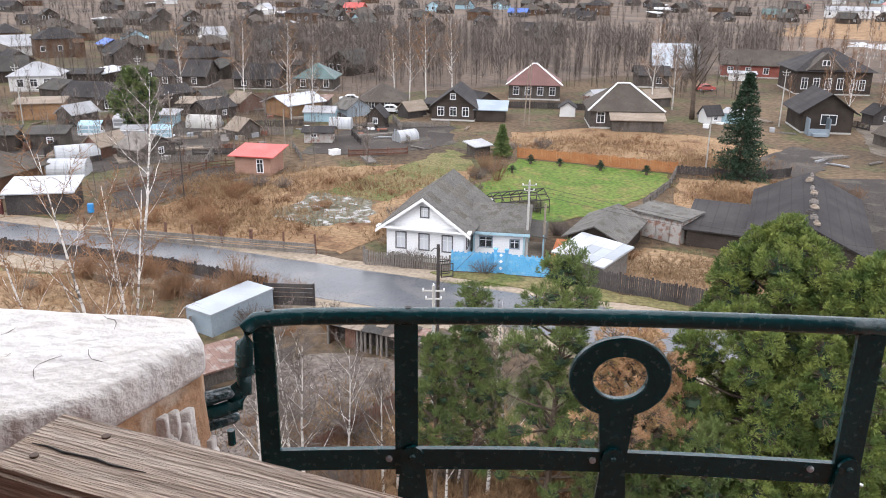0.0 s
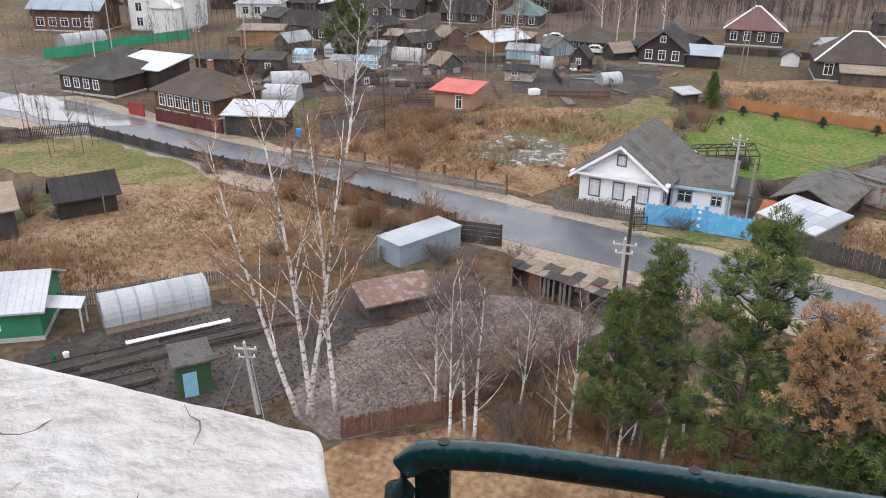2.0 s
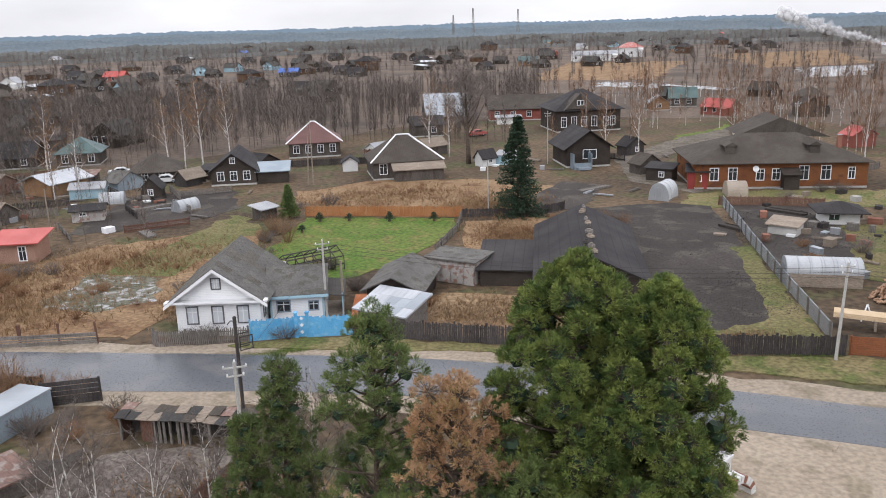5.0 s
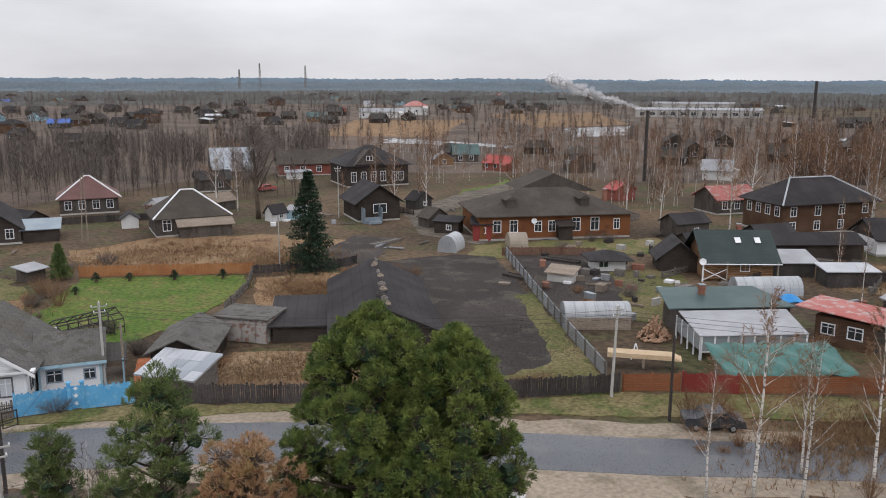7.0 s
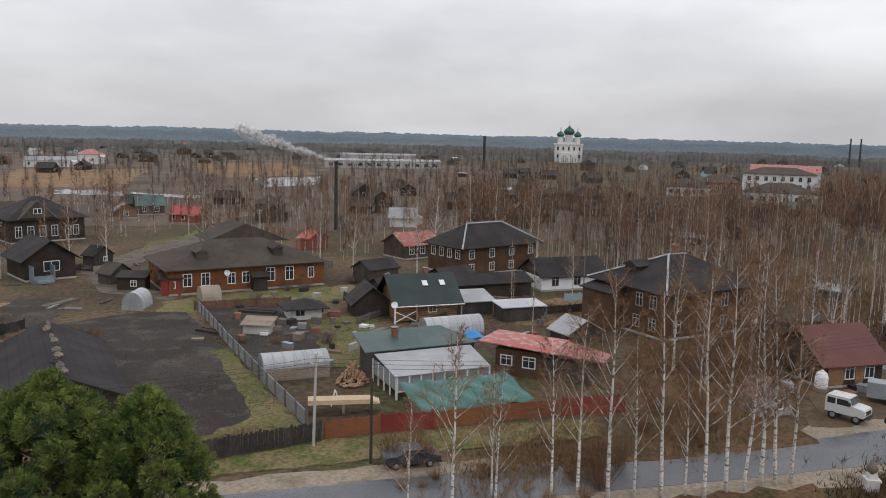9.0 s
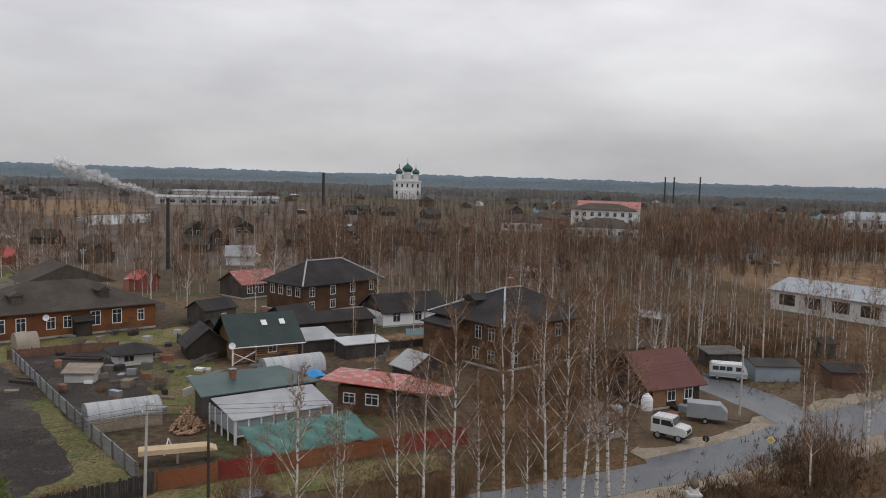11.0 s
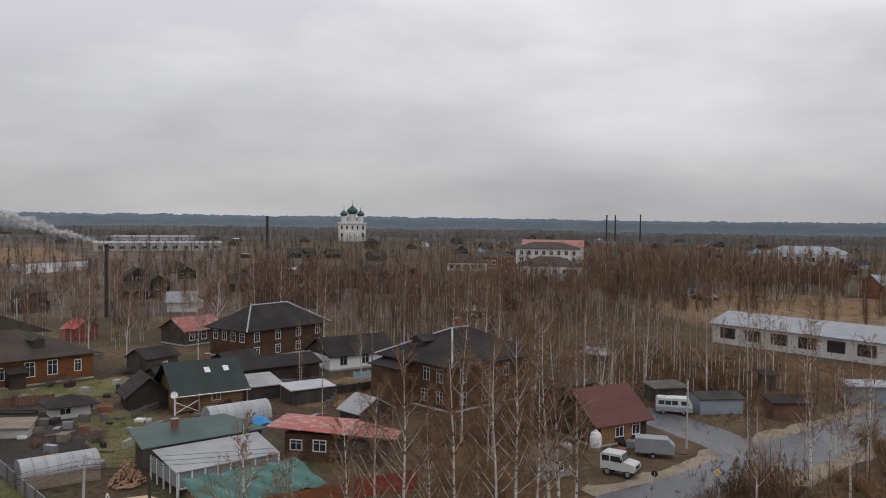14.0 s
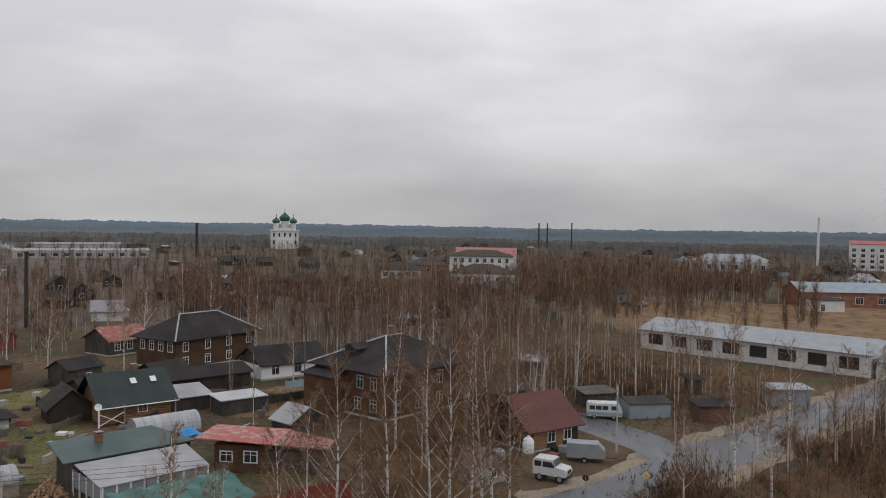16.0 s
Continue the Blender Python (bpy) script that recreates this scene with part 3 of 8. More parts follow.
patch("thin_grass", [(53, 63), (57, 69), (66, 80), (74, 78), (76, 71), (68, 62), (60, 56)], DULL_GREEN, 0.042, "thin olive grass between sheds and plots", 1.5, 0.9, 71)
patch("thin_grass", [(-14, 88), (-6, 100), (2, 112), (4, 104), (0, 92), (-6, 84)], DULL_GREEN, 0.048, "mossy green grass beside the weed plot", 1.5, 0.9, 72)
patch("worn_lane", [(64, 100), (60, 112), (68, 132), (92, 150), (112, 160), (114, 156), (96, 144), (74, 128), (66, 112), (67, 101)], LANE, 0.05, "pale trodden lane between the gardens", 1.6, 0.5, 73, category="lane")
patch("thin_grass", [(84, 136), (92, 152), (104, 158), (108, 150), (98, 138), (90, 132)], GREEN, 0.04, "fresh green grass beside the lane", 1.6, 0.8, 74)
patch("worn_lane", [(-66, 196), (-80, 250), (-76, 300), (-70, 300), (-73, 250), (-60, 196)], LANE, 0.03, "grey rutted lane between far houses", 2.5, 0.8, 75, category="lane")
patch("straw_field", [(86, 57), (97, 66), (108, 60), (100, 52), (90, 50)], STRAW, 0.03, "pale worn grass before the white cottage", 2, 0.8, 27, category="field")
patch("lawn", [(84, 120), (96, 126), (102, 112), (90, 108)], GREEN, 0.03, "green grass by the plank cottage", 2, 0.8, 28, category="lawn")
patch("lawn", [(100, 152), (112, 165), (122, 150), (112, 142)], GREEN, 0.03, "green garden grass in the back lane", 2, 0.8, 29, category="lawn")
patch("pond", [(221, 274), (246, 272), (300, 323), (258, 326)], WATER, 0.04, "pale pond among the reeds", 6, 2.0, 30, category="pond")
patch("pond", [(138, 286), (166, 243), (174, 250), (150, 302)], WATER, 0.04, "flooded meadow behind the birches", 6, 3.0, 31, category="pond")
patch("straw_field", [(250, 335), (310, 335), (400, 470), (310, 480)], RUST_GRASS, 0.03, "tan reed field by the pond", 6, 3.0, 32, category="field")
patch("straw_field", [(128, 330), (170, 300), (260, 420), (200, 450)], RUST_GRASS, 0.03, "tan meadow beyond the flooded strip", 6, 3.0, 33, category="field")
patch("straw_field", [(190, 20), (250, 60), (300, 40), (290, -60), (210, -50)], RUST_GRASS, 0.03, "open brown meadow near the long workshop", 6, 3.0, 34, category="field")


# ---- buildings ----
def slab(s, quad, t):
    s.prism([(p[0], p[1], p[2] - t) for p in quad], (0, 0, t))


def window(parent, side, u, z, w, h, size, frame_mat=None, bars=(1, 1), sill=True, pane_mat=None):
    """side f, l, r, b of a box of that size; u: the middle along the wall from its left end as seen from outside."""
    W, D = size
    m = {"f": pose(u, 0, 0), "l": pose(0, D - u, 0, 0, 0, -90), "r": pose(W, u, 0, 0, 0, 90), "b": pose(W - u, D, 0, 0, 0, 180)}[side]
    s, c = Shape(), 0.10
    ring = [(-w / 2 - c, z - c), (w / 2 + c, z - c), (w / 2 + c, z + h + c), (-w / 2 - c, z + h + c), (-w / 2, z), (w / 2, z), (w / 2, z + h), (-w / 2, z + h)]
    s.add([m @ Vector((x, y, q)) for y in (-0.06, 0.02) for x, q in ring], [f for i in range(4) for j in [(i + 1) % 4] for f in ((i, j, 4 + j, 4 + i), (8 + i, 12 + i, 12 + j, 8 + j), (i, 8 + i, 8 + j, j), (4 + i, 4 + j, 12 + j, 12 + i))])
    win = part("window", s, frame_mat or TRIM, parent)
    s = Shape()
    for i in range(bars[0]):
        x = -w / 2 + w * (i + 1) / (bars[0] + 1)
        s.box(x - 0.03, x + 0.03, -0.035, 0.0, z, z + h, m)
    for i in range(bars[1]):
        y = z + h * (1 - 0.3 * (i + 1))
        s.box(-w / 2, w / 2, -0.03, 0.0, y - 0.025, y + 0.025, m)
    if s.v and parent.name.split(".")[0] != "village_house":
        part("glazing_bar", s, TRIM, win)
    part("pane", Shape().box(-w / 2, w / 2, -0.012, 0.0, z, z + h, m), pane_mat or GLASS, win)


def roof_shape(W, D, h, rise, kind, over, t=0.12, hip=None):
    s = Shape()
    x0, x1, y0, y1 = -over, W + over, -over, D + over
    if kind == "x":
        k = rise / (D / 2)
        e, c = h - over * k, D / 2
        slab(s, [(x0, y0, e), (x1, y0, e), (x1, c, h + rise), (x0, c, h + rise)], t)
        slab(s, [(x0, c, h + rise), (x1, c, h + rise), (x1, y1, e), (x0, y1, e)], t)
    elif kind == "y":
        k = rise / (W / 2)
        e, c = h - over * k, W / 2
        slab(s, [(x0, y0, e), (c, y0, h + rise), (c, y1, h + rise), (x0, y1, e)], t)
        slab(s, [(c, y0, h + rise), (x1, y0, e), (x1, y1, e), (c, y1, h + rise)], t)
    elif kind == "hip":
        if W >= D:
            a, b = (D / 2 if hip is None else hip), D / 2
            r0, r1 = (a, b, h + rise), (W - a, b, h + rise)
        else:
            a, b = W / 2, (W / 2 if hip is None else hip)
            r0, r1 = (a, b, h + rise), (a, D - b, h + rise)
        e = h - 0.12
        c = [(x0, y0, e), (x1, y0, e), (x1, y1, e), (x0, y1, e)]
        low = [(p[0], p[1], p[2] - t) for p in c]
        if W >= D:
            s.add(c + [r0, r1] + low, [(0, 1, 5, 4), (1, 2, 5), (2, 3, 4, 5), (3, 0, 4), (6, 9, 8, 7), (0, 6, 7, 1), (1, 7, 8, 2), (2, 8, 9, 3), (3, 9, 6, 0)])
        else:
            s.add(c + [r0, r1] + low, [(0, 1, 4), (1, 2, 5, 4), (2, 3, 5), (3, 0, 4, 5), (6, 9, 8, 7), (0, 6, 7, 1), (1, 7, 8, 2), (2, 8, 9, 3), (3, 9, 6, 0)])
    else:
        slab(s, [(x0, y0, h), (x1, y0, h), (x1, y1, h + rise), (x0, y1, h + rise)], t)
    return s


def walls_shape(W, D, h, rise, kind):
    s = Shape().box(0, W, 0, D, -0.1, h - 0.02)
    if kind == "x":
        for x in (0, W):
            s.prism([(x, 0, h - 0.03), (x, D, h - 0.03), (x, D / 2, h + rise - 0.16)], (0.12 if x == 0 else -0.12, 0, 0))
    elif kind == "y":
        for y in (0, D):
            s.prism([(0, y, h - 0.03), (W, y, h - 0.03), (W / 2, y, h + rise - 0.16)], (0, 0.12 if y == 0 else -0.12, 0))
    elif kind == "mono":
        s.prism([(0, 0, h - 0.03), (0, D, h - 0.03), (0, D, h + rise - 0.16), (0, 0.1, h - 0.03)], (W, 0, 0))
    return s


def chimney(parent, x, y, z0, z1, r=0.28, material=None):
    c = part("chimney", Shape().box(x - r, x + r, y - r, y + r, z0, z1).box(x - r - 0.06, x + r + 0.06, y - r - 0.06, y + r + 0.06, z1 - 0.25, z1 - 0.12), material or BRICK, parent)
    part("chimney_cap", Shape().box(x - r - 0.05, x + r + 0.05, y - r - 0.05, y + r + 0.05, z1 + 0.12, z1 + 0.16).box(x - r, x - r + 0.05, y - r, y - r + 0.05, z1, z1 + 0.12).box(x + r - 0.05, x + r, y + r - 0.05, y + r, z1, z1 + 0.12), METAL, c)


def building(name, A, B, depth, h, rise, kind, wall, roof, label, category="house", wins=(), over=0.4, frame_mat=None, ridge=None, chim=(), hip=None, base=True, group="", trims=None, z=0.0):
    """A, B: the ends of the wall that faces the road, from its left to its right."""
    W = math.hypot(B[0] - A[0], B[1] - A[1])
    rz = math.degrees(math.atan2(B[1] - A[1], B[0] - A[0]))
    root = thing(name, A[0], A[1], z, rz, label, category, group)
    part("wall", walls_shape(W, depth, h, rise, kind), wall, root)
    r = part("roof", roof_shape(W, depth, h, rise, kind, over, hip=hip), roof, root)
    if base:
        part("plinth", Shape().box(-0.05, W + 0.05, -0.05, depth + 0.05, -0.1, 0.28), CONCRETE, root)
    for w in wins:
        window(root, w[0], w[1], w[2], w[3], w[4], (W, depth), frame_mat, *w[5:])
    for c in chim:
        chimney(root, *c)
    if trims:
        part("corner_board", Shape().box(-0.04, 0.14, -0.04, 0.14, 0.25, h - 0.05), trims, root)
        part("corner_board", Shape().box(W - 0.14, W + 0.04, -0.04, 0.14, 0.25, h - 0.05), trims, root)
    if ridge:
        s = Shape()
        if kind == "hip":
            a = (depth / 2 if hip is None else hip) if W >= depth else W / 2
            b = depth / 2 if W >= depth else (W / 2 if hip is None else hip)
            r0, r1 = ((a, b), (W - a, b)) if W >= depth else ((a, b), (a, depth - b))
            top, e = h + rise + 0.04, h - 0.08
            s.tube([(*r0, top), (*r1, top)], 0.14, 5)
            for p, q in (((-over, -over), r0), ((W + over, -over), r1 if W >= depth else r0)):
                s.tube([(*p, e), (*q, top)], 0.14, 5)
        elif kind == "x":
            s.tube([(-over, depth / 2, h + rise + 0.03), (W + over, depth / 2, h + rise + 0.03)], 0.12, 5)
        else:
            s.tube([(W / 2, -over, h + rise + 0.03), (W / 2, depth + over, h + rise + 0.03)], 0.12, 5)
        part("ridge_cap", s, ridge, r)
    return root


def row_wins(n, a, b, z, w, h, side="f", bars=(1, 1)):
    return [(side, a + (b - a) * i / max(1, n - 1), z, w, h, bars) for i in range(n)]


# the white cottage by the road
A, B, W = (-4.55, 66.3), (1.95, 64.6), 6.72
wh = building("white_cottage", A, B, 9.2, 3.45, 2.45, "y", WHITE_WALL, SLATE_L, "white-painted wooden cottage with a grey slate gable roof", "house",
              [("f", 1.25, 1.15, 0.8, 1.35, (1, 1), True, CURTAIN), ("f", 3.3, 1.15, 0.8, 1.35, (1, 1), True, CURTAIN), ("f", 5.35, 1.15, 0.8, 1.35, (1, 1), True, CURTAIN), ("f", 3.36, 4.05, 0.62, 0.8, (2, 1), True, CURTAIN), ("r", 1.6, 1.15, 0.75, 1.35), ("r", 4.2, 1.15, 0.75, 1.35)],
              0.75, mat("grey_window_casing", (0.12, 0.12, 0.125), (0.17, 0.17, 0.18), 0.7, 1.0, 10.0, 0.1), trims=TRIM)
k = 2.45 / 3.36
for sx in (0, 1):
    e0, e1 = (-0.8, 3.45 - 0.78 * k), (3.36, 5.9)
    q = [(e0[0], e0[1] - 0.30), (e1[0], e1[1] - 0.30), (e1[0], e1[1] - 0.02), (e0[0], e0[1] - 0.02)]
    if sx:
        q = [(6.72 - x, z) for x, z in q]
    part("barge_board", Shape().prism([(x, -0.80, z) for x, z in q], (0, 0.045, 0)), TRIM, wh)
part("eave_cornice", Shape().box(-0.75, 7.47, -0.72, -0.02, 2.98, 3.16), TRIM, wh, "white boxed eaves board")
annex = building("cottage_annex", (2.9, 66.9), (7.3, 66.2), 6.6, 2.75, 1.35, "x", WHITE_WALL, SLATE_L, "white lean-to wing with blue trim and slate roof", "house wing",
                 [("f", 1.1, 1.05, 1.0, 0.85, (1, 1)), ("f", 3.6, 1.05, 0.7, 0.7, (1, 1))], 0.45, mat("grey_blue_casing", (0.2, 0.25, 0.30), (0.26, 0.31, 0.36), 0.7), trims=PALE_BLUE)
part("eave_board", Shape().box(-0.45, 4.9, -0.48, -0.44, 2.25, 2.5), PALE_BLUE, annex)
porch = thing("entrance_porch", 7.4, 66.2, 0, -9, "small pale blue glazed porch with railings", "porch")
for x in (0.05, 1.5):
    for y in (0.1, 2.4, 4.4):
        part("post", Shape().box(x - 0.06, x + 0.06, y - 0.06, y + 0.06, 0, 2.3), PALE_BLUE, porch)
part("rail_panel", Shape().box(1.46, 1.54, 0.1, 4.4, 0.25, 1.0), PALE_BLUE, porch)
part("floor", Shape().box(0, 1.55, 0.0, 4.5, 0, 0.22), WOOD, porch)
part("roof", Shape().prism([(-0.1, -0.2, 2.3), (1.8, -0.2, 2.1), (1.8, 4.7, 2.1), (-0.1, 4.7, 2.3)], (0, 0, 0.08)), SLATE, porch)
single("brick_path", Shape().box(-0.55, 0.55, 0, 8.5, 0, 0.06), mat("orange_paving", (0.48, 0.16, 0.07), (0.55, 0.22, 0.11), 0.8, 0.8, 8.0, 0.3, bands=("Y", 4.0, 0.6)), "orange brick garden path by the porch", "path", kind="structure", m=pose(9.4, 63.6, 0.04, 0, 0, -14))



def sheets(roof, corner, along, up, cols, rows, materials, seed, gap=0.0):
    """Overlapping roof sheets on a slope, each a piece of its own, a little out of true."""
    rng = random.Random(seed)
    corner, along, up = Vector(corner), Vector(along), Vector(up)
    du, dv = along / cols, up / rows
    nrm = du.cross(dv).normalized()
    w, l = du.length, dv.length
    mesh_set = [Shape().box(0.01, w + 0.03 - gap, -0.05, l + 0.05, 0, 0.018).mesh("roof_sheet", mm) for mm in materials]
    frame3 = Matrix((du.normalized(), dv.normalized(), nrm)).transposed().to_4x4()
    for j in range(rows):
        for i in range(cols):
            p = part("roof_sheet", rng.choice(mesh_set), materials[0], roof)
            p.matrix_basis = Matrix.Translation(corner + du * i + dv * j + nrm * (0.012 + 0.012 * ((rows - j) % 2) + rng.uniform(0, 0.012))) @ frame3 @ pose(0, 0, 0, rng.uniform(-1.0, 0.6), rng.uniform(-0.5, 0.5), rng.uniform(-0.8, 0.8))


wr = [o for o in wh.children if o.name.startswith("roof")][0]
e = 3.45 - 0.75 * k
sheets(wr, (-0.75, 9.95, e), (0, -10.7, 0), (4.11, 0, 5.9 - e), 10, 4, [SLATE_L, SLATE_L, SLATE_M], 1)
sheets(wr, (7.47, -0.75, e), (0, 10.7, 0), (-4.11, 0, 5.9 - e), 10, 4, [SLATE_L, SLATE_L, SLATE_M], 2)

# sheds and garages across the road
building("tarred_shed", (11.3, 67.8), (15.5, 65.7), 7.2, 2.0, 1.1, "y", DARK_LOG, SLATE_L, "dark plank shed under a grey slate roof", "shed", over=0.5, base=False)
sv = building("tin_shed", (9.8, 63.9), (13.0, 60.5), 3.4, 1.6, 0.8, "mono", FENCE_GREY, ZINC, "low shed with bright galvanised sheet roof", "shed", over=0.35, base=False)
svr = [o for o in sv.children if o.name.startswith("roof")][0]
sheets(svr, (-0.35, -0.35, 1.6), (5.37, 0, 0), (0, 4.1, 0.8), 5, 3, [ZINC, METAL, ZINC], 3, 0.05)
building("sheet_garage", (18.4, 74.2), (22.0, 70.6), 3.6, 2.4, 0.08, "mono", GARAGE, SLATE_L, "pale sheet-iron garage streaked with rust", "garage", [], 0.3, base=False)
gd = thing("garage_gate", 19.2, 73.3, 0, -45, "double sheet-iron garage doors, rust-patched", "garage door")
for x in (0.0, 1.45):
    part("door_leaf", Shape().box(x, x + 1.4, -0.09, -0.03, 0.1, 2.0).box(x + 0.1, x + 0.2, -0.12, -0.09, 0.3, 1.9), GARAGE, gd)
lb = building("long_barn", (25.6, 63.4), (34.2, 59.9), 20.0, 2.5, 2.1, "y", DARK_LOG, FELT, "long dark barn with sagging black roof", "barn", over=0.5, base=False)
building("barn_lean_to", (22.6, 70.6), (27.6, 68.4), 7.0, 1.7, 0.9, "mono", DARK_LOG, FELT, "low open-sided lean-to against the long barn", "lean-to", over=0.4, base=False)
rj = random.Random(41)
for i in range(11):
    w, d, h = rj.uniform(0.15, 0.4), rj.uniform(0.2, 0.5), rj.uniform(0.06, 0.18)
    single("ridge_junk", Shape().box(-w, w, -d, d, -0.1, h).box(-w * 0.6, w * 0.5, -d * 0.5, d * 0.6, h, h + 0.14), (WOOD, FENCE_GREY, FENCE_DARK)[i % 3], "grey brick and board pieces laid on the roof ridge", "roof weight", "roof weights", m=pose(29.9 + 0.377 * (1.2 + i * 1.75) + rj.uniform(-0.3, 0.3), 61.65 + 0.926 * (1.2 + i * 1.75), 4.62, 0, rj.uniform(-8, 8), -22 + rj.uniform(-14, 14)))
fr = thing("greenhouse_frame", 5.6, 78.5, 0, 20, "bare dark timber greenhouse skeleton", "greenhouse frame")
for i in range(7):
    part("rib", Shape().tube([(i * 1.0, 0, 0), (i * 1.0, 0, 1.5), (i * 1.0, 1.5, 2.3), (i * 1.0, 3, 1.5), (i * 1.0, 3, 0)], 0.06, 4), FENCE_DARK, fr)
for y, z in ((0, 1.5), (0, 0.7), (1.5, 2.3), (3, 1.5), (3, 0.7), (0.75, 1.9)):
    part("purlin", Shape().box(0, 6, y - 0.05, y + 0.05, z - 0.05, z + 0.05), FENCE_DARK, fr)
single("roof_hutch", Shape().box(0, 4.2, 0, 1.6, 0, 1.9).box(-0.2, 4.4, -0.2, 1.8, 1.9, 2.05), WHITE_ROOF, "pale shed behind the white cottage", "shed", m=pose(0.6, 78.0, 0, 0, 0, -14))

# middle distance houses
building("hipped_cottage", (23.6, 128.6), (34.6, 127.9), 9, 3.0, 3.6, "hip", GREY_LOG, SLATE_B, "grey log cottage with a sagging hipped slate roof", "house", [("f", 1.6, 1.0, 1.1, 1.6)], 0.5, ridge=TRIM)
building("log_lean_to", (26.6, 126.0), (34.4, 125.4), 2.2, 1.9, 1.0, "mono", GREY_LOG, WOOD, "grey plank lean-to before the hipped cottage", "lean-to", base=False)
building("maroon_cottage", (12.9, 158.2), (22.6, 157.2), 9, 3.0, 3.4, "hip", GREY_LOG, MAROON_ROOF, "log cottage with a maroon hipped roof", "house", row_wins(4, 1.4, 8.3, 1.0, 1.0, 1.4), 0.5, ridge=TRIM)
building("dark_cottage", (-1.6, 134.6), (5.4, 133.6), 10, 2.6, 2.6, "y", DARK_LOG, FELT, "dark log cottage with three white-framed windows", "house", row_wins(3, 1.5, 5.6, 0.9, 0.95, 1.3) + [("f", 3.5, 3.6, 0.7, 0.8)], 0.6)
building("board_annex", (5.6, 133.8), (10.4, 133.2), 5, 2.0, 0.8, "mono", DARK_LOG, BLUE_METAL, "dark board wing with pale sheet roof", "house wing", over=0.4, base=False)
building("small_hipped_house", (-14.6, 142.6), (-6.8, 142.2), 8, 1.9, 2.6, "hip", DARK_LOG, SLATE_B, "low dark house with a hipped grey roof", "house", [("f", 2.4, 0.6, 0.9, 1.0), ("f", 5.2, 0.6, 0.9, 1.0)], 0.5)
building("metal_roofed_shed", (-30.0, 139.6), (-25.4, 135.6), 7.2, 2.3, 1.1, "y", TAN_LOG, ZINC, "wooden workshop with bright metal roof", "workshop", over=0.7, base=False)
gc = building("carved_gable_house", (72.6, 169.0), (87.2, 167.4), 13, 4.9, 4.0, "hip", DARK_LOG, FELT, "dark two-part house with a white carved attic gable", "house", row_wins(4, 1.6, 8.6, 1.2, 1.1, 2.1) + row_wins(2, 11.3, 12.9, 1.2, 1.0, 1.9), 0.7)
part("attic_gable", Shape().prism([(1.8, -0.75, 5.1), (8.4, -0.75, 5.1), (5.1, -0.75, 8.4)], (0, 3.5, 0)), GREY_LOG, gc)
for sx in (0, 1):
    q = [(1.3, 4.8), (5.1, 8.5), (5.1, 8.8), (1.3, 5.1)]
    part("barge_board", Shape().prism([(10.2 - x if sx else x, -0.95, z) for x, z in q], (0, 0.2, 0)), FENCE_GREY, gc)
part("attic_window", Shape().box(4.3, 5.9, -0.85, -0.7, 5.9, 7.0), TRIM, gc)
part("attic_pane", Shape().box(4.42, 5.0, -0.87, -0.85, 6.0, 6.9).box(5.2, 5.78, -0.87, -0.85, 6.0, 6.9), GLASS, gc)
building("grey_porch_house", (56.2, 126.4), (63.6, 125.4), 9, 3.7, 2.6, "y", DARK_LOG, FELT, "grey weathered hall with an open front porch", "house", [("f", 3.9, 1.5, 2.2, 1.4, (1, 0))], 0.8)
single("blue_porch", Shape().box(0, 3.2, 0, 0.12, 0, 1.1).box(0, 0.15, 0, 2, 0, 2.6).box(3.05, 3.2, 0, 2, 0, 2.6).box(0.5, 2.6, -1.2, -0.05, 0.1, 0.5), BLUE_METAL, "faded blue entrance porch with steps", "porch", m=pose(56.4, 124.2, 0, 0, 0, -8))
building("long_red_house", (66.5, 197.5), (84.5, 192.5), 9, 3.3, 2.8, "x", RED_WALL, SLATE_B, "long red-brown house with small white windows", "house", row_wins(5, 2, 18, 1.0, 1.1, 1.3), 0.6)
building("white_shed", (66, 190.0), (71.5, 188.5), 3, 1.7, 0.3, "mono", PLASTER, WHITE_ROOF, "low white shed before the long red house", "shed", base=False)
building("silver_roof_barn", (52.6, 207), (63.4, 205), 12, 1.4, 5.0, "x", GREY_LOG, METAL, "barn with tall silver sheet roof", "barn", over=0.4, base=False)
building("log_cabin", (41.4, 177), (48.4, 176), 6, 2.8, 1.6, "x", GREY_LOG, FELT, "dark grey log cabin by the old tree", "house", [("f", 5, 1, 1, 1.2)])
ob = building("orange_board_house", (65.4, 102.3), (87.6, 94.0), 14, 3.9, 3.2, "hip", ORANGE_LOG, SLATE_B, "long orange-brown board house with a hipped brown roof", "house", row_wins(2, 2.6, 5.2, 1.3, 1.1, 1.7) + row_wins(2, 9, 11.2, 1.3, 1.0, 1.5) + row_wins(2, 15, 18, 1.3, 1.2, 1.9) + [("f", 21.5, 1.4, 0.8, 1.5)], 0.7, hip=8.0, chim=((20.6, 3.2, 5.2, 7.0),))
for x in (5.2, 16.8):
    part("dormer", Shape().box(x - 0.7, x + 0.7, 1.6, 4.0, 4.7, 5.9).prism([(x - 1.0, 1.4, 5.9), (x + 1.0, 1.4, 5.9), (x, 1.4, 6.5)], (0, 3.4, 0)), SLATE_B, ob)
part("upper_roof", Shape().prism([(7.5, 7.6, 6.7), (21, 7.6, 6.2), (13.6, 7.6, 9.2)], (0, 8, 0)), SLATE_B, ob)
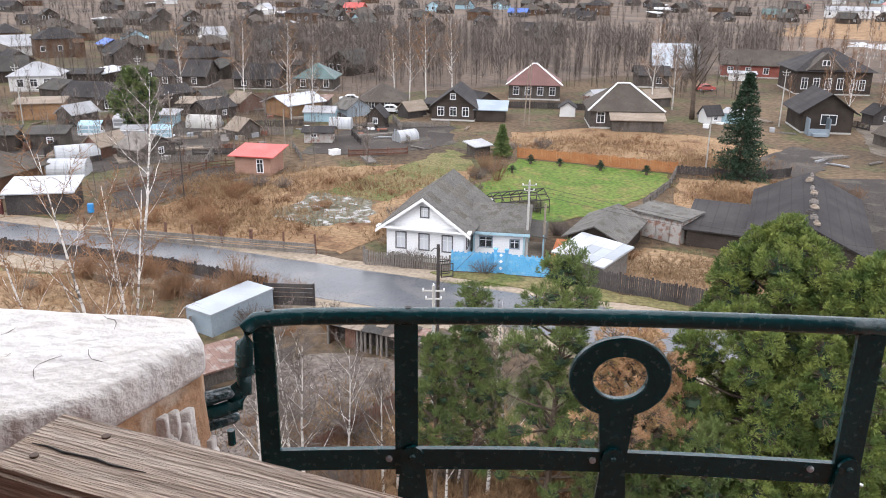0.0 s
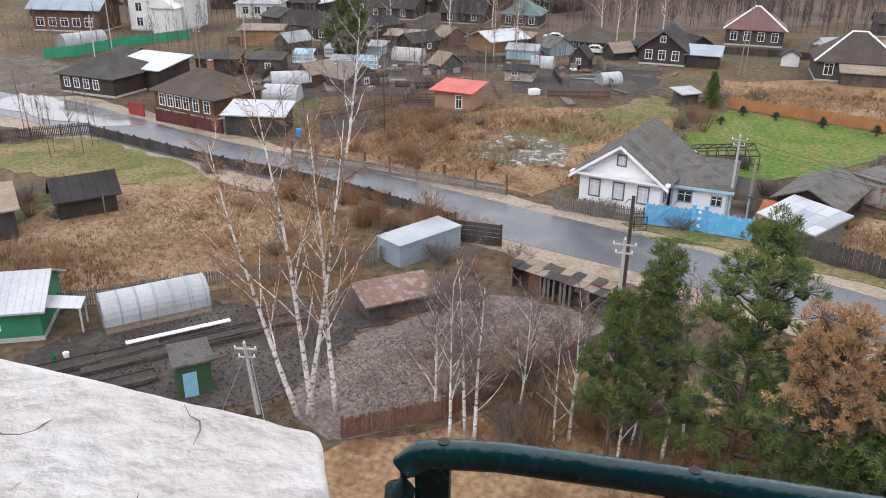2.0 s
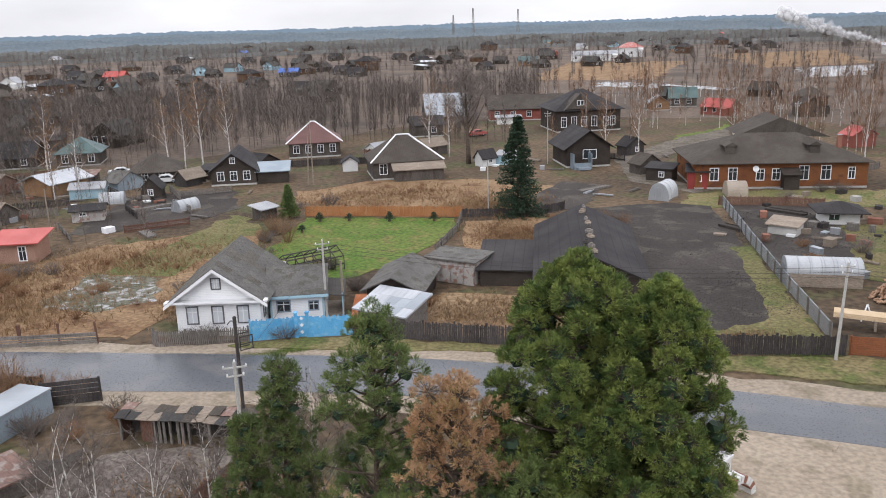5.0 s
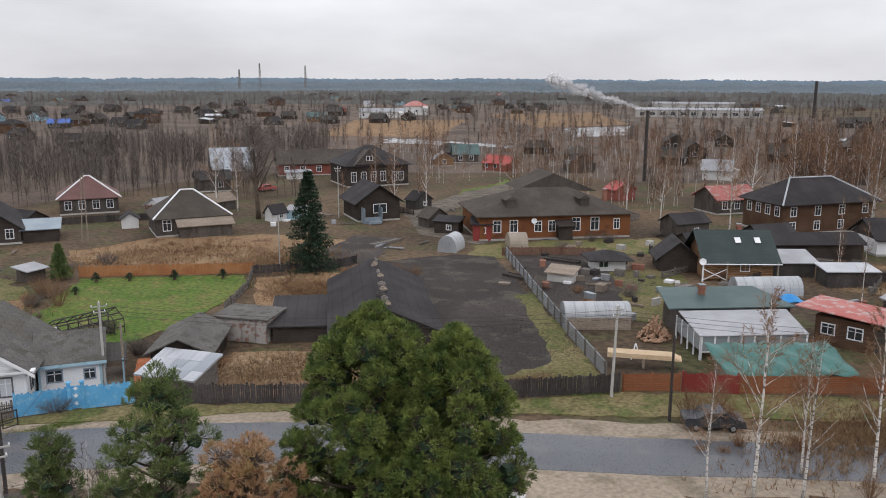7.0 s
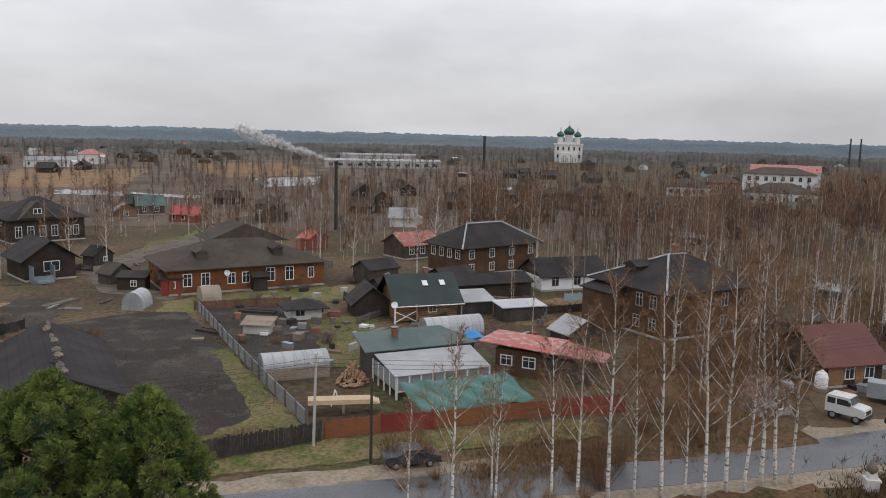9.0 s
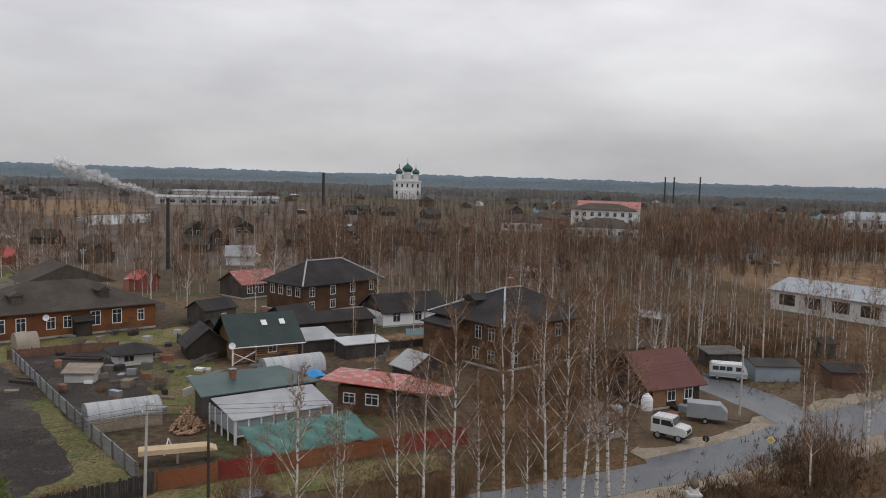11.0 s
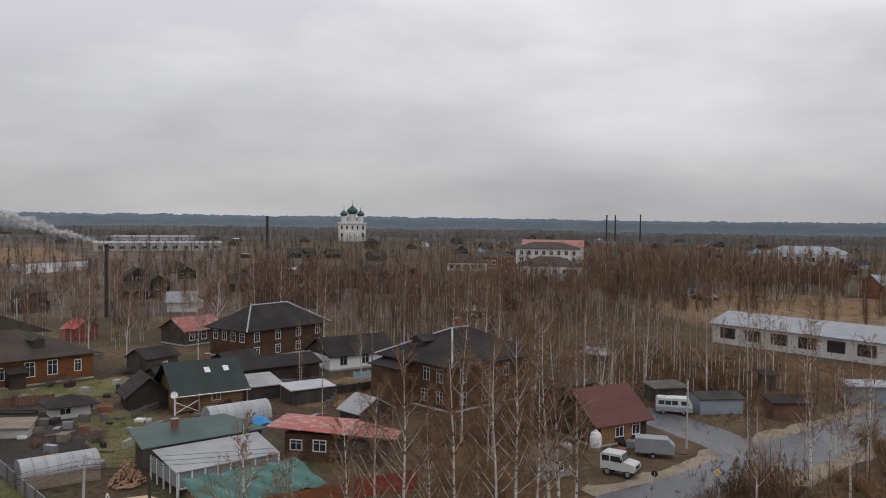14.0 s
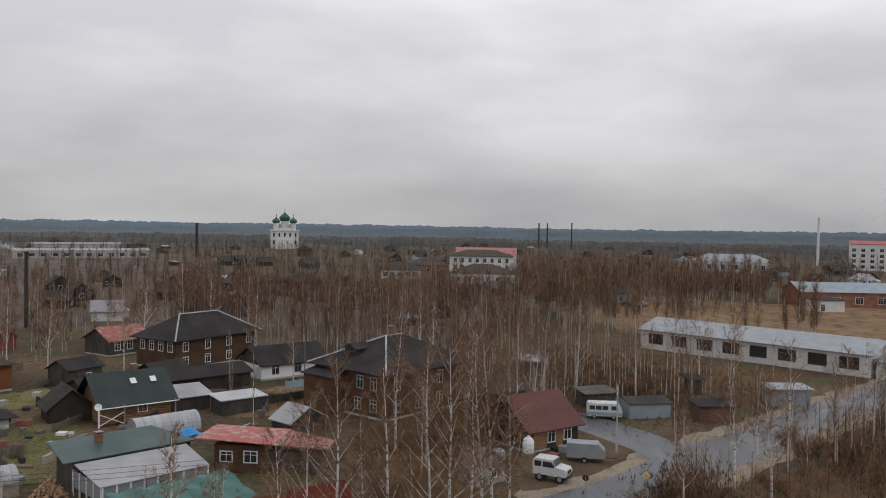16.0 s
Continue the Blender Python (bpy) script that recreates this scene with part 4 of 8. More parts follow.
part("porch", Shape().box(11.9, 14.0, -1.5, -0.05, 0.1, 2.2).prism([(11.6, -1.9, 2.2), (14.3, -1.9, 2.2), (14.3, 0, 2.9), (11.6, 0, 2.9)], (0, 0, 0.1)), DARK_LOG, ob)
part("satellite_dish", Shape().lathe([(0.02, 0), (0.3, 0.06), (0.45, 0.16), (0.43, 0.16), (0.02, 0.04)], 14), TRIM, ob).matrix_basis = pose(8.3, -0.15, 2.9, 75, 0, 0)
building("red_porch", (64.6, 103.0), (66.9, 101.6), 4, 2.6, 0.5, "mono", RED_SHEET, FELT, "red-painted entrance porch of the orange house", "porch", [("f", 1.6, 1.2, 0.5, 0.8)], base=False)

# the log cabin with a green roof
cab = thing("green_roofed_cabin", 76.4, 68.2, 0, -31, "new round-log cabin with dark green tiled roof", "house")
for j in range(9):
    part("log", Shape().tube([(-0.25, 0.1, 0.25 + j * 0.3), (8.0, 0.1, 0.25 + j * 0.3)], 0.16, 8), TAN_LOG, cab)
part("wall", Shape().box(0, 7.8, 0.15, 7.5, 0, 2.9).prism([(0, 0.15, 2.9), (0, 7.5, 2.9), (0, 3.8, 5.4)], (7.8, 0, 0)), TAN_LOG, cab)
gr = part("roof", roof_shape(7.8, 7.6, 2.9, 2.7, "x", 0.9), GREEN_ROOF, cab)
for x in (4.2, 6.6):
    part("skylight", Shape().box(-0.35, 0.35, -0.45, 0.45, 0, 0.06, pose(x, 2.2, 4.55, 35.4, 0, 0)), TRIM, gr)
part("gutter", Shape().tube([(-0.9, -0.95, 2.2), (8.7, -0.95, 2.2)], 0.07, 6), TRIM, cab)
for x in (-0.7, 2.2, 8.3):
    part("post", Shape().box(x - 0.08, x + 0.08, -0.85, -0.69, 0, 2.4), TRIM if x < 2 else WOOD, cab)
part("brace", Shape().tube([(-0.7, -0.77, 0.2), (2.2, -0.77, 1.6)], 0.06, 5).tube([(-0.7, -0.77, 1.6), (2.2, -0.77, 0.2)], 0.06, 5), TRIM, cab)
window(cab, "f", 4.6, 1.2, 1.0, 1.1, (7.8, 7.6))
chimney(cab, 5.0, 4.4, 4.8, 6.1)
part("satellite_dish", Shape().lathe([(0.02, 0), (0.3, 0.06), (0.42, 0.16), (0.40, 0.16), (0.02, 0.04)], 14), TRIM, cab).matrix_basis = pose(-0.8, -0.9, 2.5, 75, 0, -20)
building("cabin_shed", (74.6, 74.4), (78.6, 71.6), 5, 2.0, 2.0, "y", DARK_LOG, FELT, "dark gabled shed against the log cabin", "shed", over=0.5, base=False)
building("garden_hut", (67.4, 78.4), (71.0, 76.6), 3.4, 1.7, 0.8, "hip", PLASTER, FELT, "tiny white hut with a flat dark roof", "garden hut", [("f", 1.2, 0.7, 0.9, 0.8)], 0.9, DARK_GREEN, base=False)
building("low_shed_row", (83, 77), (104, 66), 6, 2.3, 1.0, "x", DARK_LOG, FELT, "row of low black-roofed sheds", "shed", over=0.4, base=False)
building("tin_lean_to", (84.6, 65.4), (89.2, 62.6), 4, 1.9, 0.8, "mono", FENCE_DARK, WHITE_ROOF, "dark shed with streaked tin roof", "shed", over=0.4, base=False)
building("tin_lean_to", (86.0, 58.6), (91.0, 55.6), 3.2, 2.0, 0.3, "mono", FENCE_DARK, ZINC, "small shed with pale tin roof", "shed", over=0.3, base=False)

# the yard with the teal roofs
tm = thing("teal_roofed_workshop", 56.6, 53.4, 0, -26, "long low workshop with teal sheet roof and glazed veranda", "workshop")
part("wall", Shape().box(0.2, 10.8, 0.1, 5.2, 0, 2.7), GREY_LOG, tm)
part("roof", Shape().prism([(-1.2, -0.3, 2.85), (11.2, -0.3, 2.85), (9.5, 5.8, 3.35), (-0.4, 5.8, 3.35)], (0, 0, 0.1)), TEAL_ROOF, tm)
chimney(tm, 3.4, 3.6, 3.0, 4.1)
part("veranda_roof", Shape().prism([(-0.6, -6.6, 2.2), (9.2, -6.6, 2.2), (10.0, -0.6, 2.75), (-0.4, -0.6, 2.75)], (0, 0, 0.06)), WHITE_ROOF, tm, "pale corrugated veranda roof")
for i in range(9):
    part("veranda_post", Shape().box(-0.4 + i * 1.18, -0.26 + i * 1.18, -6.5, -6.36, 0, 2.2), TRIM, tm)
part("veranda_sill", Shape().box(-0.4, 9.1, -6.5, -6.4, 0.7, 0.82), TRIM, tm)
for i in range(5):
    part("side_post", Shape().box(-0.45, -0.33, -6.4 + i * 1.5, -6.28 + i * 1.5, 0, 2.3), TRIM, tm)
part("pane", Shape().box(-0.42, 9.1, -6.42, -6.40, 0.85, 2.15).box(-0.42, -0.40, -6.4, -0.6, 0.85, 2.3), glass_mat("pale_veranda_glass", (0.25, 0.28, 0.29), 0.15), tm)
tarp = Shape()
for i in range(25):
    for j in range(9):
        u, v = i / 24, j / 8
        x, y = 50.2 + 9.4 * u + 0.88 * v, 41.9 - 5.0 * u + 4.6 * v
        tarp.v.append((x + v * 1.2, y, 1.0 + 1.15 * v + 0.10 * math.sin(i * 1.1 + j) + 0.05 * math.sin(i * 2.3 - j * 1.7)))
        if i and j:
            a = i * 9 + j
            tarp.f.append((a - 10, a - 1, a, a - 9))
sheet = single("teal_tarpaulin", tarp, TARP, "slack teal tarpaulin stretched over a timber stack", "tarpaulin", smooth=True)
sol = sheet.modifiers.new("thickness", "SOLIDIFY")
sol.thickness = 0.03
single("timber_stack", Shape().box(0.3, 9.8, 0.3, 3.6, 0, 0.95), WOOD, "stack of boards under the tarpaulin", "timber stack", m=pose(50.2, 42.0, 0, 0, 0, -28))
rp = thing("patched_red_roof_shed", 66.6, 46.2, 0, -77, "old log shed with patched faded red roof", "shed")
part("wall", Shape().box(0, 5.0, 0, 4.5, 0, 2.7), BROWN_LOG, rp)
part("lean_wall", Shape().box(5.0, 10.0, 0.6, 3.8, 0, 2.1), GREY_LOG, rp)
part("roof", Shape().prism([(-1.8, -0.5, 3.25), (6.0, -0.7, 3.0), (6.4, 4.2, 3.3), (-1.4, 4.2, 3.45)], (0, 0, 0.09)), PINK_ROOF, rp)
part("lean_roof", Shape().prism([(6.0, -0.6, 2.95), (11.0, 0.6, 2.45), (11.0, 3.4, 2.6), (6.4, 4.2, 3.2)], (0, 0, 0.08)), PINK_ROOF, rp)
window(rp, "f", 1.2, 1.1, 1.1, 0.9, (5, 4.5))
window(rp, "f", 3.6, 1.1, 1.2, 1.0, (5, 4.5))
for i in range(6):
    single("leaning_pole", Shape().tube([(0, 0, 0.05), (2.4, -0.5, 2.0)], 0.06, 6), WOOD, "long bare pole leaning on the red-roofed shed", "pole", "leaning poles", m=pose(62.6 + i * 0.75, 36.8 - i * 0.9, 0, 0, 0, 55 + i * 7))
ply = thing("plywood_pile", 45.7, 51.0, 0.1, -42, "pile of pale sawn boards on trestles", "board pile")
for i in range(6):
    part("board", Shape().box(0, 6.1 - i * 0.15, -0.9 + 0.02 * i, 0.5, 0.9 + i * 0.06, 0.95 + i * 0.06), FRESH, ply)
for x in (0.6, 3.0, 5.4):
    part("trestle", Shape().box(x - 0.1, x + 0.1, -0.8, 0.4, 0, 0.9), WOOD, ply)
fw = Shape()
rf = random.Random(5)
for i in range(150):
    a = rf.uniform(0, 6.28)
    rr = rf.uniform(0, 1.5)
    fw.tube([(rr * math.cos(a) - 0.2, rr * math.sin(a), max(0.1, 2.3 - rr * 1.5) * rf.random() + 0.1), (rr * math.cos(a) + 0.2, rr * math.sin(a) + rf.uniform(-0.3, 0.3), max(0.1, 2.3 - rr * 1.5) * rf.random() + 0.15)], 0.11, 6)
single("firewood_heap", fw, mat("split_firewood", (0.42, 0.28, 0.19), (0.33, 0.2, 0.13), 0.9, 2.0, 9.0, 0.3, grain=0.35), "tall heap of split firewood", "firewood", kind="stuff", m=pose(54.2, 54.2, 0, 0, 0, 0))
af = thing("timber_easel", 48.8, 50.9, 0, -20, "white A-shaped wooden sawhorse", "sawhorse")
for x in (-0.45, 0.45):
    part("leg", Shape().tube([(x, -0.2, 0), (0, 0, 1.4)], 0.06, 5), TRIM, af)
part("crossbar", Shape().box(-0.3, 0.3, -0.12, -0.04, 0.6, 0.7), TRIM, af)

# two-storey log houses and others further right
building("two_storey_log_house", (109.0, 83.0), (126.4, 79.2), 9.5, 5.0, 3.4, "hip", BROWN_LOG, FELT, "two-storey log house with grey hipped roof and white ridges", "house", row_wins(4, 2, 16, 3.0, 1.0, 1.4) + row_wins(4, 2, 16, 0.7, 1.0, 1.3) + row_wins(4, 1.5, 8.2, 3.0, 1.0, 1.4, "l"), 0.8, ridge=ZINC)
building("red_roofed_house", (115.8, 102.0), (124.0, 100.2), 7, 3.0, 1.9, "x", GREY_LOG, PINK_ROOF, "grey log house with a faded red patched roof", "house", row_wins(3, 1.6, 6.8, 1.0, 1.0, 1.4), 0.5)
te = building("two_storey_log_house", (96.0, 51.0), (91.3, 39.0), 16, 5.9, 3.4, "hip", BROWN_LOG, FELT, "large two-storey log tenement with a white-edged hipped roof", "house", row_wins(2, 8.4, 10.8, 3.6, 1.0, 1.5) + row_wins(4, 2.5, 10.8, 0.9, 1.0, 1.4) + row_wins(4, 2, 14, 3.6, 1.0, 1.5, "r") + row_wins(4, 2, 14, 0.9, 1.0, 1.4, "r"), 0.8, mat("dull_white_casing", (0.36, 0.35, 0.34), (0.44, 0.43, 0.41), 0.8), ridge=ZINC, chim=((5, 9, 8, 10.2),))
part("dormer", Shape().box(3.6, 5.6, 1.8, 5, 6.4, 7.9).prism([(3.2, 1.6, 7.9), (6.0, 1.6, 7.9), (4.6, 1.6, 8.6)], (0, 4.4, 0)), FELT, te)
part("stair_annex", Shape().box(0.2, 5.6, -2.2, 0, -0.1, 4.7), BROWN_LOG, te)
part("annex_roof", Shape().prism([(-0.1, -2.6, 4.7), (5.9, -2.6, 4.7), (5.9, 0.1, 5.3), (-0.1, 0.1, 5.3)], (0, 0, 0.1)), FELT, te)
wc = building("white_plank_cottage", (107.6, 66.4), (117.6, 60.6), 7.5, 2.6, 2.2, "x", WHITE_WALL, FELT, "whitewashed cottage with a steep dark roof", "house", row_wins(3, 2.4, 10.2, 0.9, 1.0, 1.3), 0.5, mat("brown_casing", (0.16, 0.14, 0.12), (0.2, 0.17, 0.15), 0.8))
part("boarded_gable", Shape().prism([(-0.02, 0, 2.3), (-0.02, 7.5, 2.3), (-0.02, 3.75, 4.75)], (-0.03, 0, 0)), DARK_LOG, wc)
rh = building("red_roofed_cabin", (84.4, 19.5), (90.3, 15.4), 7.4, 2.8, 2.8, "x", DARK_LOG, BROWN_ROOF, "log cabin with a steep red-brown metal roof", "house", [("f", 3.2, 0.9, 1.0, 1.4), ("f", 5.6, 0.9, 1.0, 1.4)], 0.6)
for a, b in ((0.6, 2.5), (3.9, 4.9)):
    part("front_cladding", Shape().box(a, b, -0.05, 0.0, 0.35, 2.6), TAN_LOG, rh)
building("sheet_garage", (104.9, 11.4), (107.8, 6.6), 4.4, 2.0, 0.5, "x", BLUE_METAL, SLATE, "grey-blue sheet metal garage with a dark roof", "garage", over=0.2, base=False)
building("car_shelter", (109, 17.5), (111.8, 14), 3.0, 2.0, 0.3, "mono", GREY_LOG, SLATE_L, "low shelter with a pale flat roof behind the van", "shelter", base=False)
building("container_shed", (120.7, -6.0), (122.8, -11.0), 3, 2.4, 0.25, "mono", BLUE_METAL, METAL, "pale blue metal container shed", "shed", base=False)
building("privy", (124.5, 5.0), (125.6, 3.4), 1.6, 2.2, 0.5, "mono", GREY_LOG, FELT, "small grey board privy", "privy", base=False)
building("brown_shed", (106.6, 3.0), (108.6, -1.2), 3, 2.1, 0.3, "mono", FENCE_BROWN, FELT, "low brown plank shed", "shed", base=False)
building("long_white_workshop", (169.5, 16.6), (150.5, -22.5), 14, 4.0, 1.8, "x", PLASTER, METAL, "long white block workshop with pale metal roof", "workshop", row_wins(8, 3.5, 40, 1.2, 3.0, 1.9, "f", (0, 0)), 0.6, FENCE_BROWN, base=False)
building("workshop_wing", (150.2, -23.2), (144.5, -37), 11, 3.0, 1.0, "mono", PLASTER, METAL, "lower white wing of the workshop", "workshop", over=0.5, base=False)
building("brick_workshop", (286, -22), (300, -66), 16, 5.0, 2.6, "x", BRICK, BLUE_METAL, "red brick workshop with blue-grey roof", "workshop", row_wins(6, 4, 40, 1.2, 2.4, 2.0, "f", (2, 1)), 0.5, base=False)
building("white_kiosk", (269, -24), (272, -33), 5, 3.6, 0.3, "mono", PLASTER, FELT, "small white block store", "store", [("f", 3, 0.3, 1.2, 2)], base=False)
building("blue_house", (262, 46), (264, 30), 9, 3.4, 2.6, "x", PALE_BLUE, SLATE, "pale blue wooden house under dark roof", "house", row_wins(4, 2, 14, 1.0, 1.1, 1.5))
building("grey_house", (256, 55.5), (262, 46.5), 9, 4.4, 2.6, "x", GREY_LOG, SLATE, "grey two-storey wooden house", "house", row_wins(3, 2, 9, 1.2, 1.1, 1.5))
building("hipped_store", (327, 110.6), (335, 85), 18, 4.2, 3.6, "hip", PLASTER, SLATE_B, "low store with a broad brown hipped roof", "store", row_wins(6, 3, 24, 1, 2, 1.6))
building("white_school", (407, 138.6), (417, 107), 18, 8.5, 3.0, "hip", PLASTER, SLATE_B, "long white two-storey school with many windows", "school", row_wins(8, 3, 30, 5.0, 1.6, 2.2) + row_wins(8, 3, 30, 1.4, 1.6, 2.2), 0.8)
building("red_roofed_hall", (458, 152), (468, 118), 16, 8.0, 3.4, "x", PLASTER, PINK_ROOF, "long hall with a faded red roof", "hall")
building("white_house_hipped", (334, 146), (341, 129.5), 12, 4.0, 3.5, "hip", PLASTER, SLATE_B, "white house with a brown hipped roof", "house", row_wins(5, 2, 15, 1.2, 1.4, 1.8))
building("red_brick_house", (367, 145.5), (374, 128), 14, 5.0, 3.5, "hip", BRICK, SLATE_B, "red brick house with a hipped roof", "house", row_wins(5, 2, 16, 1.6, 1.4, 1.8))
building("white_villa", (495, 22), (492, -22), 18, 6.5, 4.0, "hip", PLASTER, METAL, "white villa with pale hipped roof", "house", row_wins(6, 4, 40, 2, 2.2, 2.6))
building("apartment_block", (582, -72), (572, -120), 16, 17.0, 2.0, "x", PLASTER, RED_ROOF, "five-storey apartment block with red roof", "apartment block", [w for z in (1.5, 5, 8.5, 12) for w in row_wins(9, 3, 45, z, 2.2, 2.0)], base=False)


# ---- bell tower: ledge, pier, plank and railing ----
# unseen walls and ceiling, added to keep light off the railing's inner side
chamber = Shape().box(-3.2, 3.2, -2.7, -2.2, 22.25, 26.6).box(-3.2, -2.7, -2.2, -0.3, 22.25, 26.6).box(2.7, 3.2, -2.2, -1.2, 22.25, 26.6)
single("wall_south", chamber, BRICK, "unseen brick wall added behind the balcony to block light", "wall", kind="structure")
single("ceiling", Shape().box(-3.2, 3.2, -2.7, 0.35, 26.6, 26.9), PLANK, "unseen boarded ceiling added above the balcony to block light", "ceiling", kind="structure")
# unseen shaft; dark brick chosen to limit bounce onto the railing
single("tower_shaft", Shape().box(-3.2, 3.2, -6.5, 1.05, 0, 22.25), BRICK, "unseen bell tower shaft, dark brick to cut bounce light", "bell tower", kind="structure")


def weathered(outline, z0, z1, rough, material, name, parent, seed, round_edge=0.05, label=""):
    """A masonry block over an outline, with rounded arrises and an uneven skin."""
    bm = bmesh.new()
    face = bm.faces.new([bm.verts.new((x, y, z0)) for x, y in outline])
    up = bmesh.ops.extrude_face_region(bm, geom=[face])
    for v in [q for q in up["geom"] if isinstance(q, bmesh.types.BMVert)]:
        v.co.z = z1
    bmesh.ops.recalc_face_normals(bm, faces=bm.faces[:])
    bmesh.ops.bevel(bm, geom=bm.edges[:], offset=round_edge, segments=3, affect="EDGES", profile=0.5)
    bmesh.ops.triangulate(bm, faces=bm.faces[:])
    for _ in range(4):
        long = [e for e in bm.edges if e.calc_length() > 0.045]
        if long:
            bmesh.ops.subdivide_edges(bm, edges=long, cuts=1)
            bmesh.ops.triangulate(bm, faces=bm.faces[:])
    bm.normal_update()
    for v in bm.verts:
        p = v.co * 5 + Vector((seed, seed, seed))
        v.co += v.normal * (noise.noise(p) * rough + noise.noise(p * 4.5) * rough * 0.35)
    me = bpy.data.meshes.new(name)
    bm.to_mesh(me)
    bm.free()
    me.materials.append(material)
    me.shade_smooth()
    return part(name, me, material, parent, label)


pier = thing("masonry_pier", 0, 0, 0, 0, "cracked white limewashed masonry pier with bare ochre side", "pier", kind="structure")
OUT = [(-0.56, 0.93), (-0.50, 0.80), (-0.64, 0.53), (-0.79, 0.42), (-1.25, -0.1), (-2.4, -0.1), (-2.4, 0.97), (-1.2, 0.985)]
weathered(OUT, 23.085, 23.185, 0.008, OLD_PLASTER, "limewash_cap", pier, 3.0, 0.022, "thick cracked white limewash")
weathered([(-0.55, 0.92), (-0.51, 0.80), (-0.65, 0.53), (-0.80, 0.42), (-1.25, -0.06), (-2.38, -0.06), (-2.38, 0.96), (-1.2, 0.97)], 22.2, 23.10, 0.012, BARE_PLASTER, "pier_body", pier, 8.0, 0.02, "bare ochre render with torn plaster")
flakes = random.Random(11)
for i in range(34):
    u = flakes.uniform(0.5, 1.0)
    x, y = -0.65 + 0.145 * u, 0.53 + 0.27 * u
    zf = 23.06 - 0.36 * flakes.random()
    weathered([(x - 0.02, y - 0.015), (x + flakes.uniform(0.006, 0.016), y - 0.01), (x + flakes.uniform(0.006, 0.016), y + 0.018), (x - 0.02, y + 0.02)], zf - flakes.uniform(0.02, 0.06), zf + flakes.uniform(0.0, 0.03), 0.006, OLD_PLASTER, "plaster_flake", pier, i, 0.006)

rk = random.Random(23)
for x, y, a, n in ((-0.92, 0.62, 20, 7), (-0.78, 0.70, 205, 5), (-1.25, 0.35, 60, 8), (-1.05, 0.80, -15, 6), (-0.72, 0.84, 100, 5), (-1.5, 0.6, 10, 7), (-0.66, 0.66, 130, 4), (-1.35, 0.15, -30, 6)):
    pts = [Vector((x, y, 23.1860))]
    for _ in range(n):
        a += rk.uniform(-38, 38)
        pts.append(pts[-1] + Vector((math.cos(radians(a)), math.sin(radians(a)), 0)) * rk.uniform(0.015, 0.035))
    part("crack", Shape().tube(pts, [0.0006] + [rk.uniform(0.0005, 0.0013) for _ in range(n - 1)] + [0.0003], 4), FENCE_GREY, pier, "fine crack in the limewash")
hr = thing("wooden_handrail", -0.6, 0.19, 22.25, -21, "worn grey weathered wooden plank handrail", "handrail")
bm = bmesh.new()
bmesh.ops.create_cube(bm, size=1.0)
for v in bm.verts:
    v.co = Vector((v.co.x * 1.9 + 0.95, v.co.y * 0.165, v.co.z * 0.07 + 1.02))
bmesh.ops.bevel(bm, geom=bm.edges[:], offset=0.008, segments=2, affect="EDGES")
bmesh.ops.subdivide_edges(bm, edges=[e for e in bm.edges if e.calc_length() > 1.0], cuts=40, use_grid_fill=True)
for v in bm.verts:
    v.co.z += 0.004 * noise.noise(Vector((v.co.x * 4, v.co.y * 30, 0)))
me = bpy.data.meshes.new("plank")
bm.to_mesh(me)
bm.free()
me.materials.append(PLANK)
part("plank", me, PLANK, hr)
part("plank_crack", Shape().tube([(0.03 + 0.03 * i, -0.0105 + 0.0022 * math.sin(i * 2.1), 1.0556) for i in range(8)], [0.0008, 0.0016, 0.0022, 0.0016, 0.0024, 0.0018, 0.0012, 0.0005], 5), DARK_METAL, hr)
for x, y in ((0.12, 0.045), (0.06, -0.035)):
    part("nail_head", Shape().lathe([(0.0065, 1.0535), (0.007, 1.0572), (0.005, 1.0580)], 12, (x, y)), mat("rusty_nail", (0.12, 0.08, 0.06), (0.16, 0.11, 0.08), 0.7), hr)
for x in (0.5, 1.7):
    part("post", Shape().box(x - 0.05, x + 0.05, -0.05, 0.05, 0, 0.985), PLANK, hr)

rail = thing("balcony_railing", 0, 0, 0, 0, "dark teal painted iron balcony railing with ring ornament", "railing")


def arc_y(x):
    return 0.934 - 0.052 * (x - 0.17) ** 2 if x > -0.45 else 0.914


pipe = [(-0.470, 0.875, 22.985), (-0.452, 0.88, 23.01), (-0.437, 0.885, 23.06), (-0.433, 0.89, 23.13), (-0.425, 0.896, 23.165), (-0.405, 0.903, 23.183), (-0.375, 0.909, 23.186)]
pipe += [(x / 10, arc_y(x / 10), 23.186) for x in range(-3, 12)]
part("top_rail", Shape().tube(pipe, 0.0215, 18), RAIL_PAINT, rail, smooth=True)
part("hook", Shape().tube([(-0.437, 0.885, 23.06), (-0.440, 0.88, 23.00), (-0.452, 0.87, 22.975), (-0.50, 0.85, 22.965), (-0.60, 0.83, 22.96)], 0.018, 14), RAIL_PAINT, rail, smooth=True)
part("joint_sleeve", Shape().tube([(-0.436, 0.887, 23.075), (-0.436, 0.886, 23.05)], 0.024, 14), RAIL_PAINT, rail)
for z in (22.995, 22.925):
    part("wall_bracket", Shape().tube([(-0.58, 0.84, z - 0.012), (-0.53, 0.855, z), (-0.47, 0.87, z + 0.012), (-0.455, 0.875, z + 0.012)], [0.022, 0.026, 0.022, 0.012], 8, 0.6), mat("chipped_blue_black_paint", (0.015, 0.045, 0.055), (0.03, 0.08, 0.095), 0.4, 20.0, 60.0, 0.5, c3=(0.22, 0.27, 0.30), grain=0.4), rail)
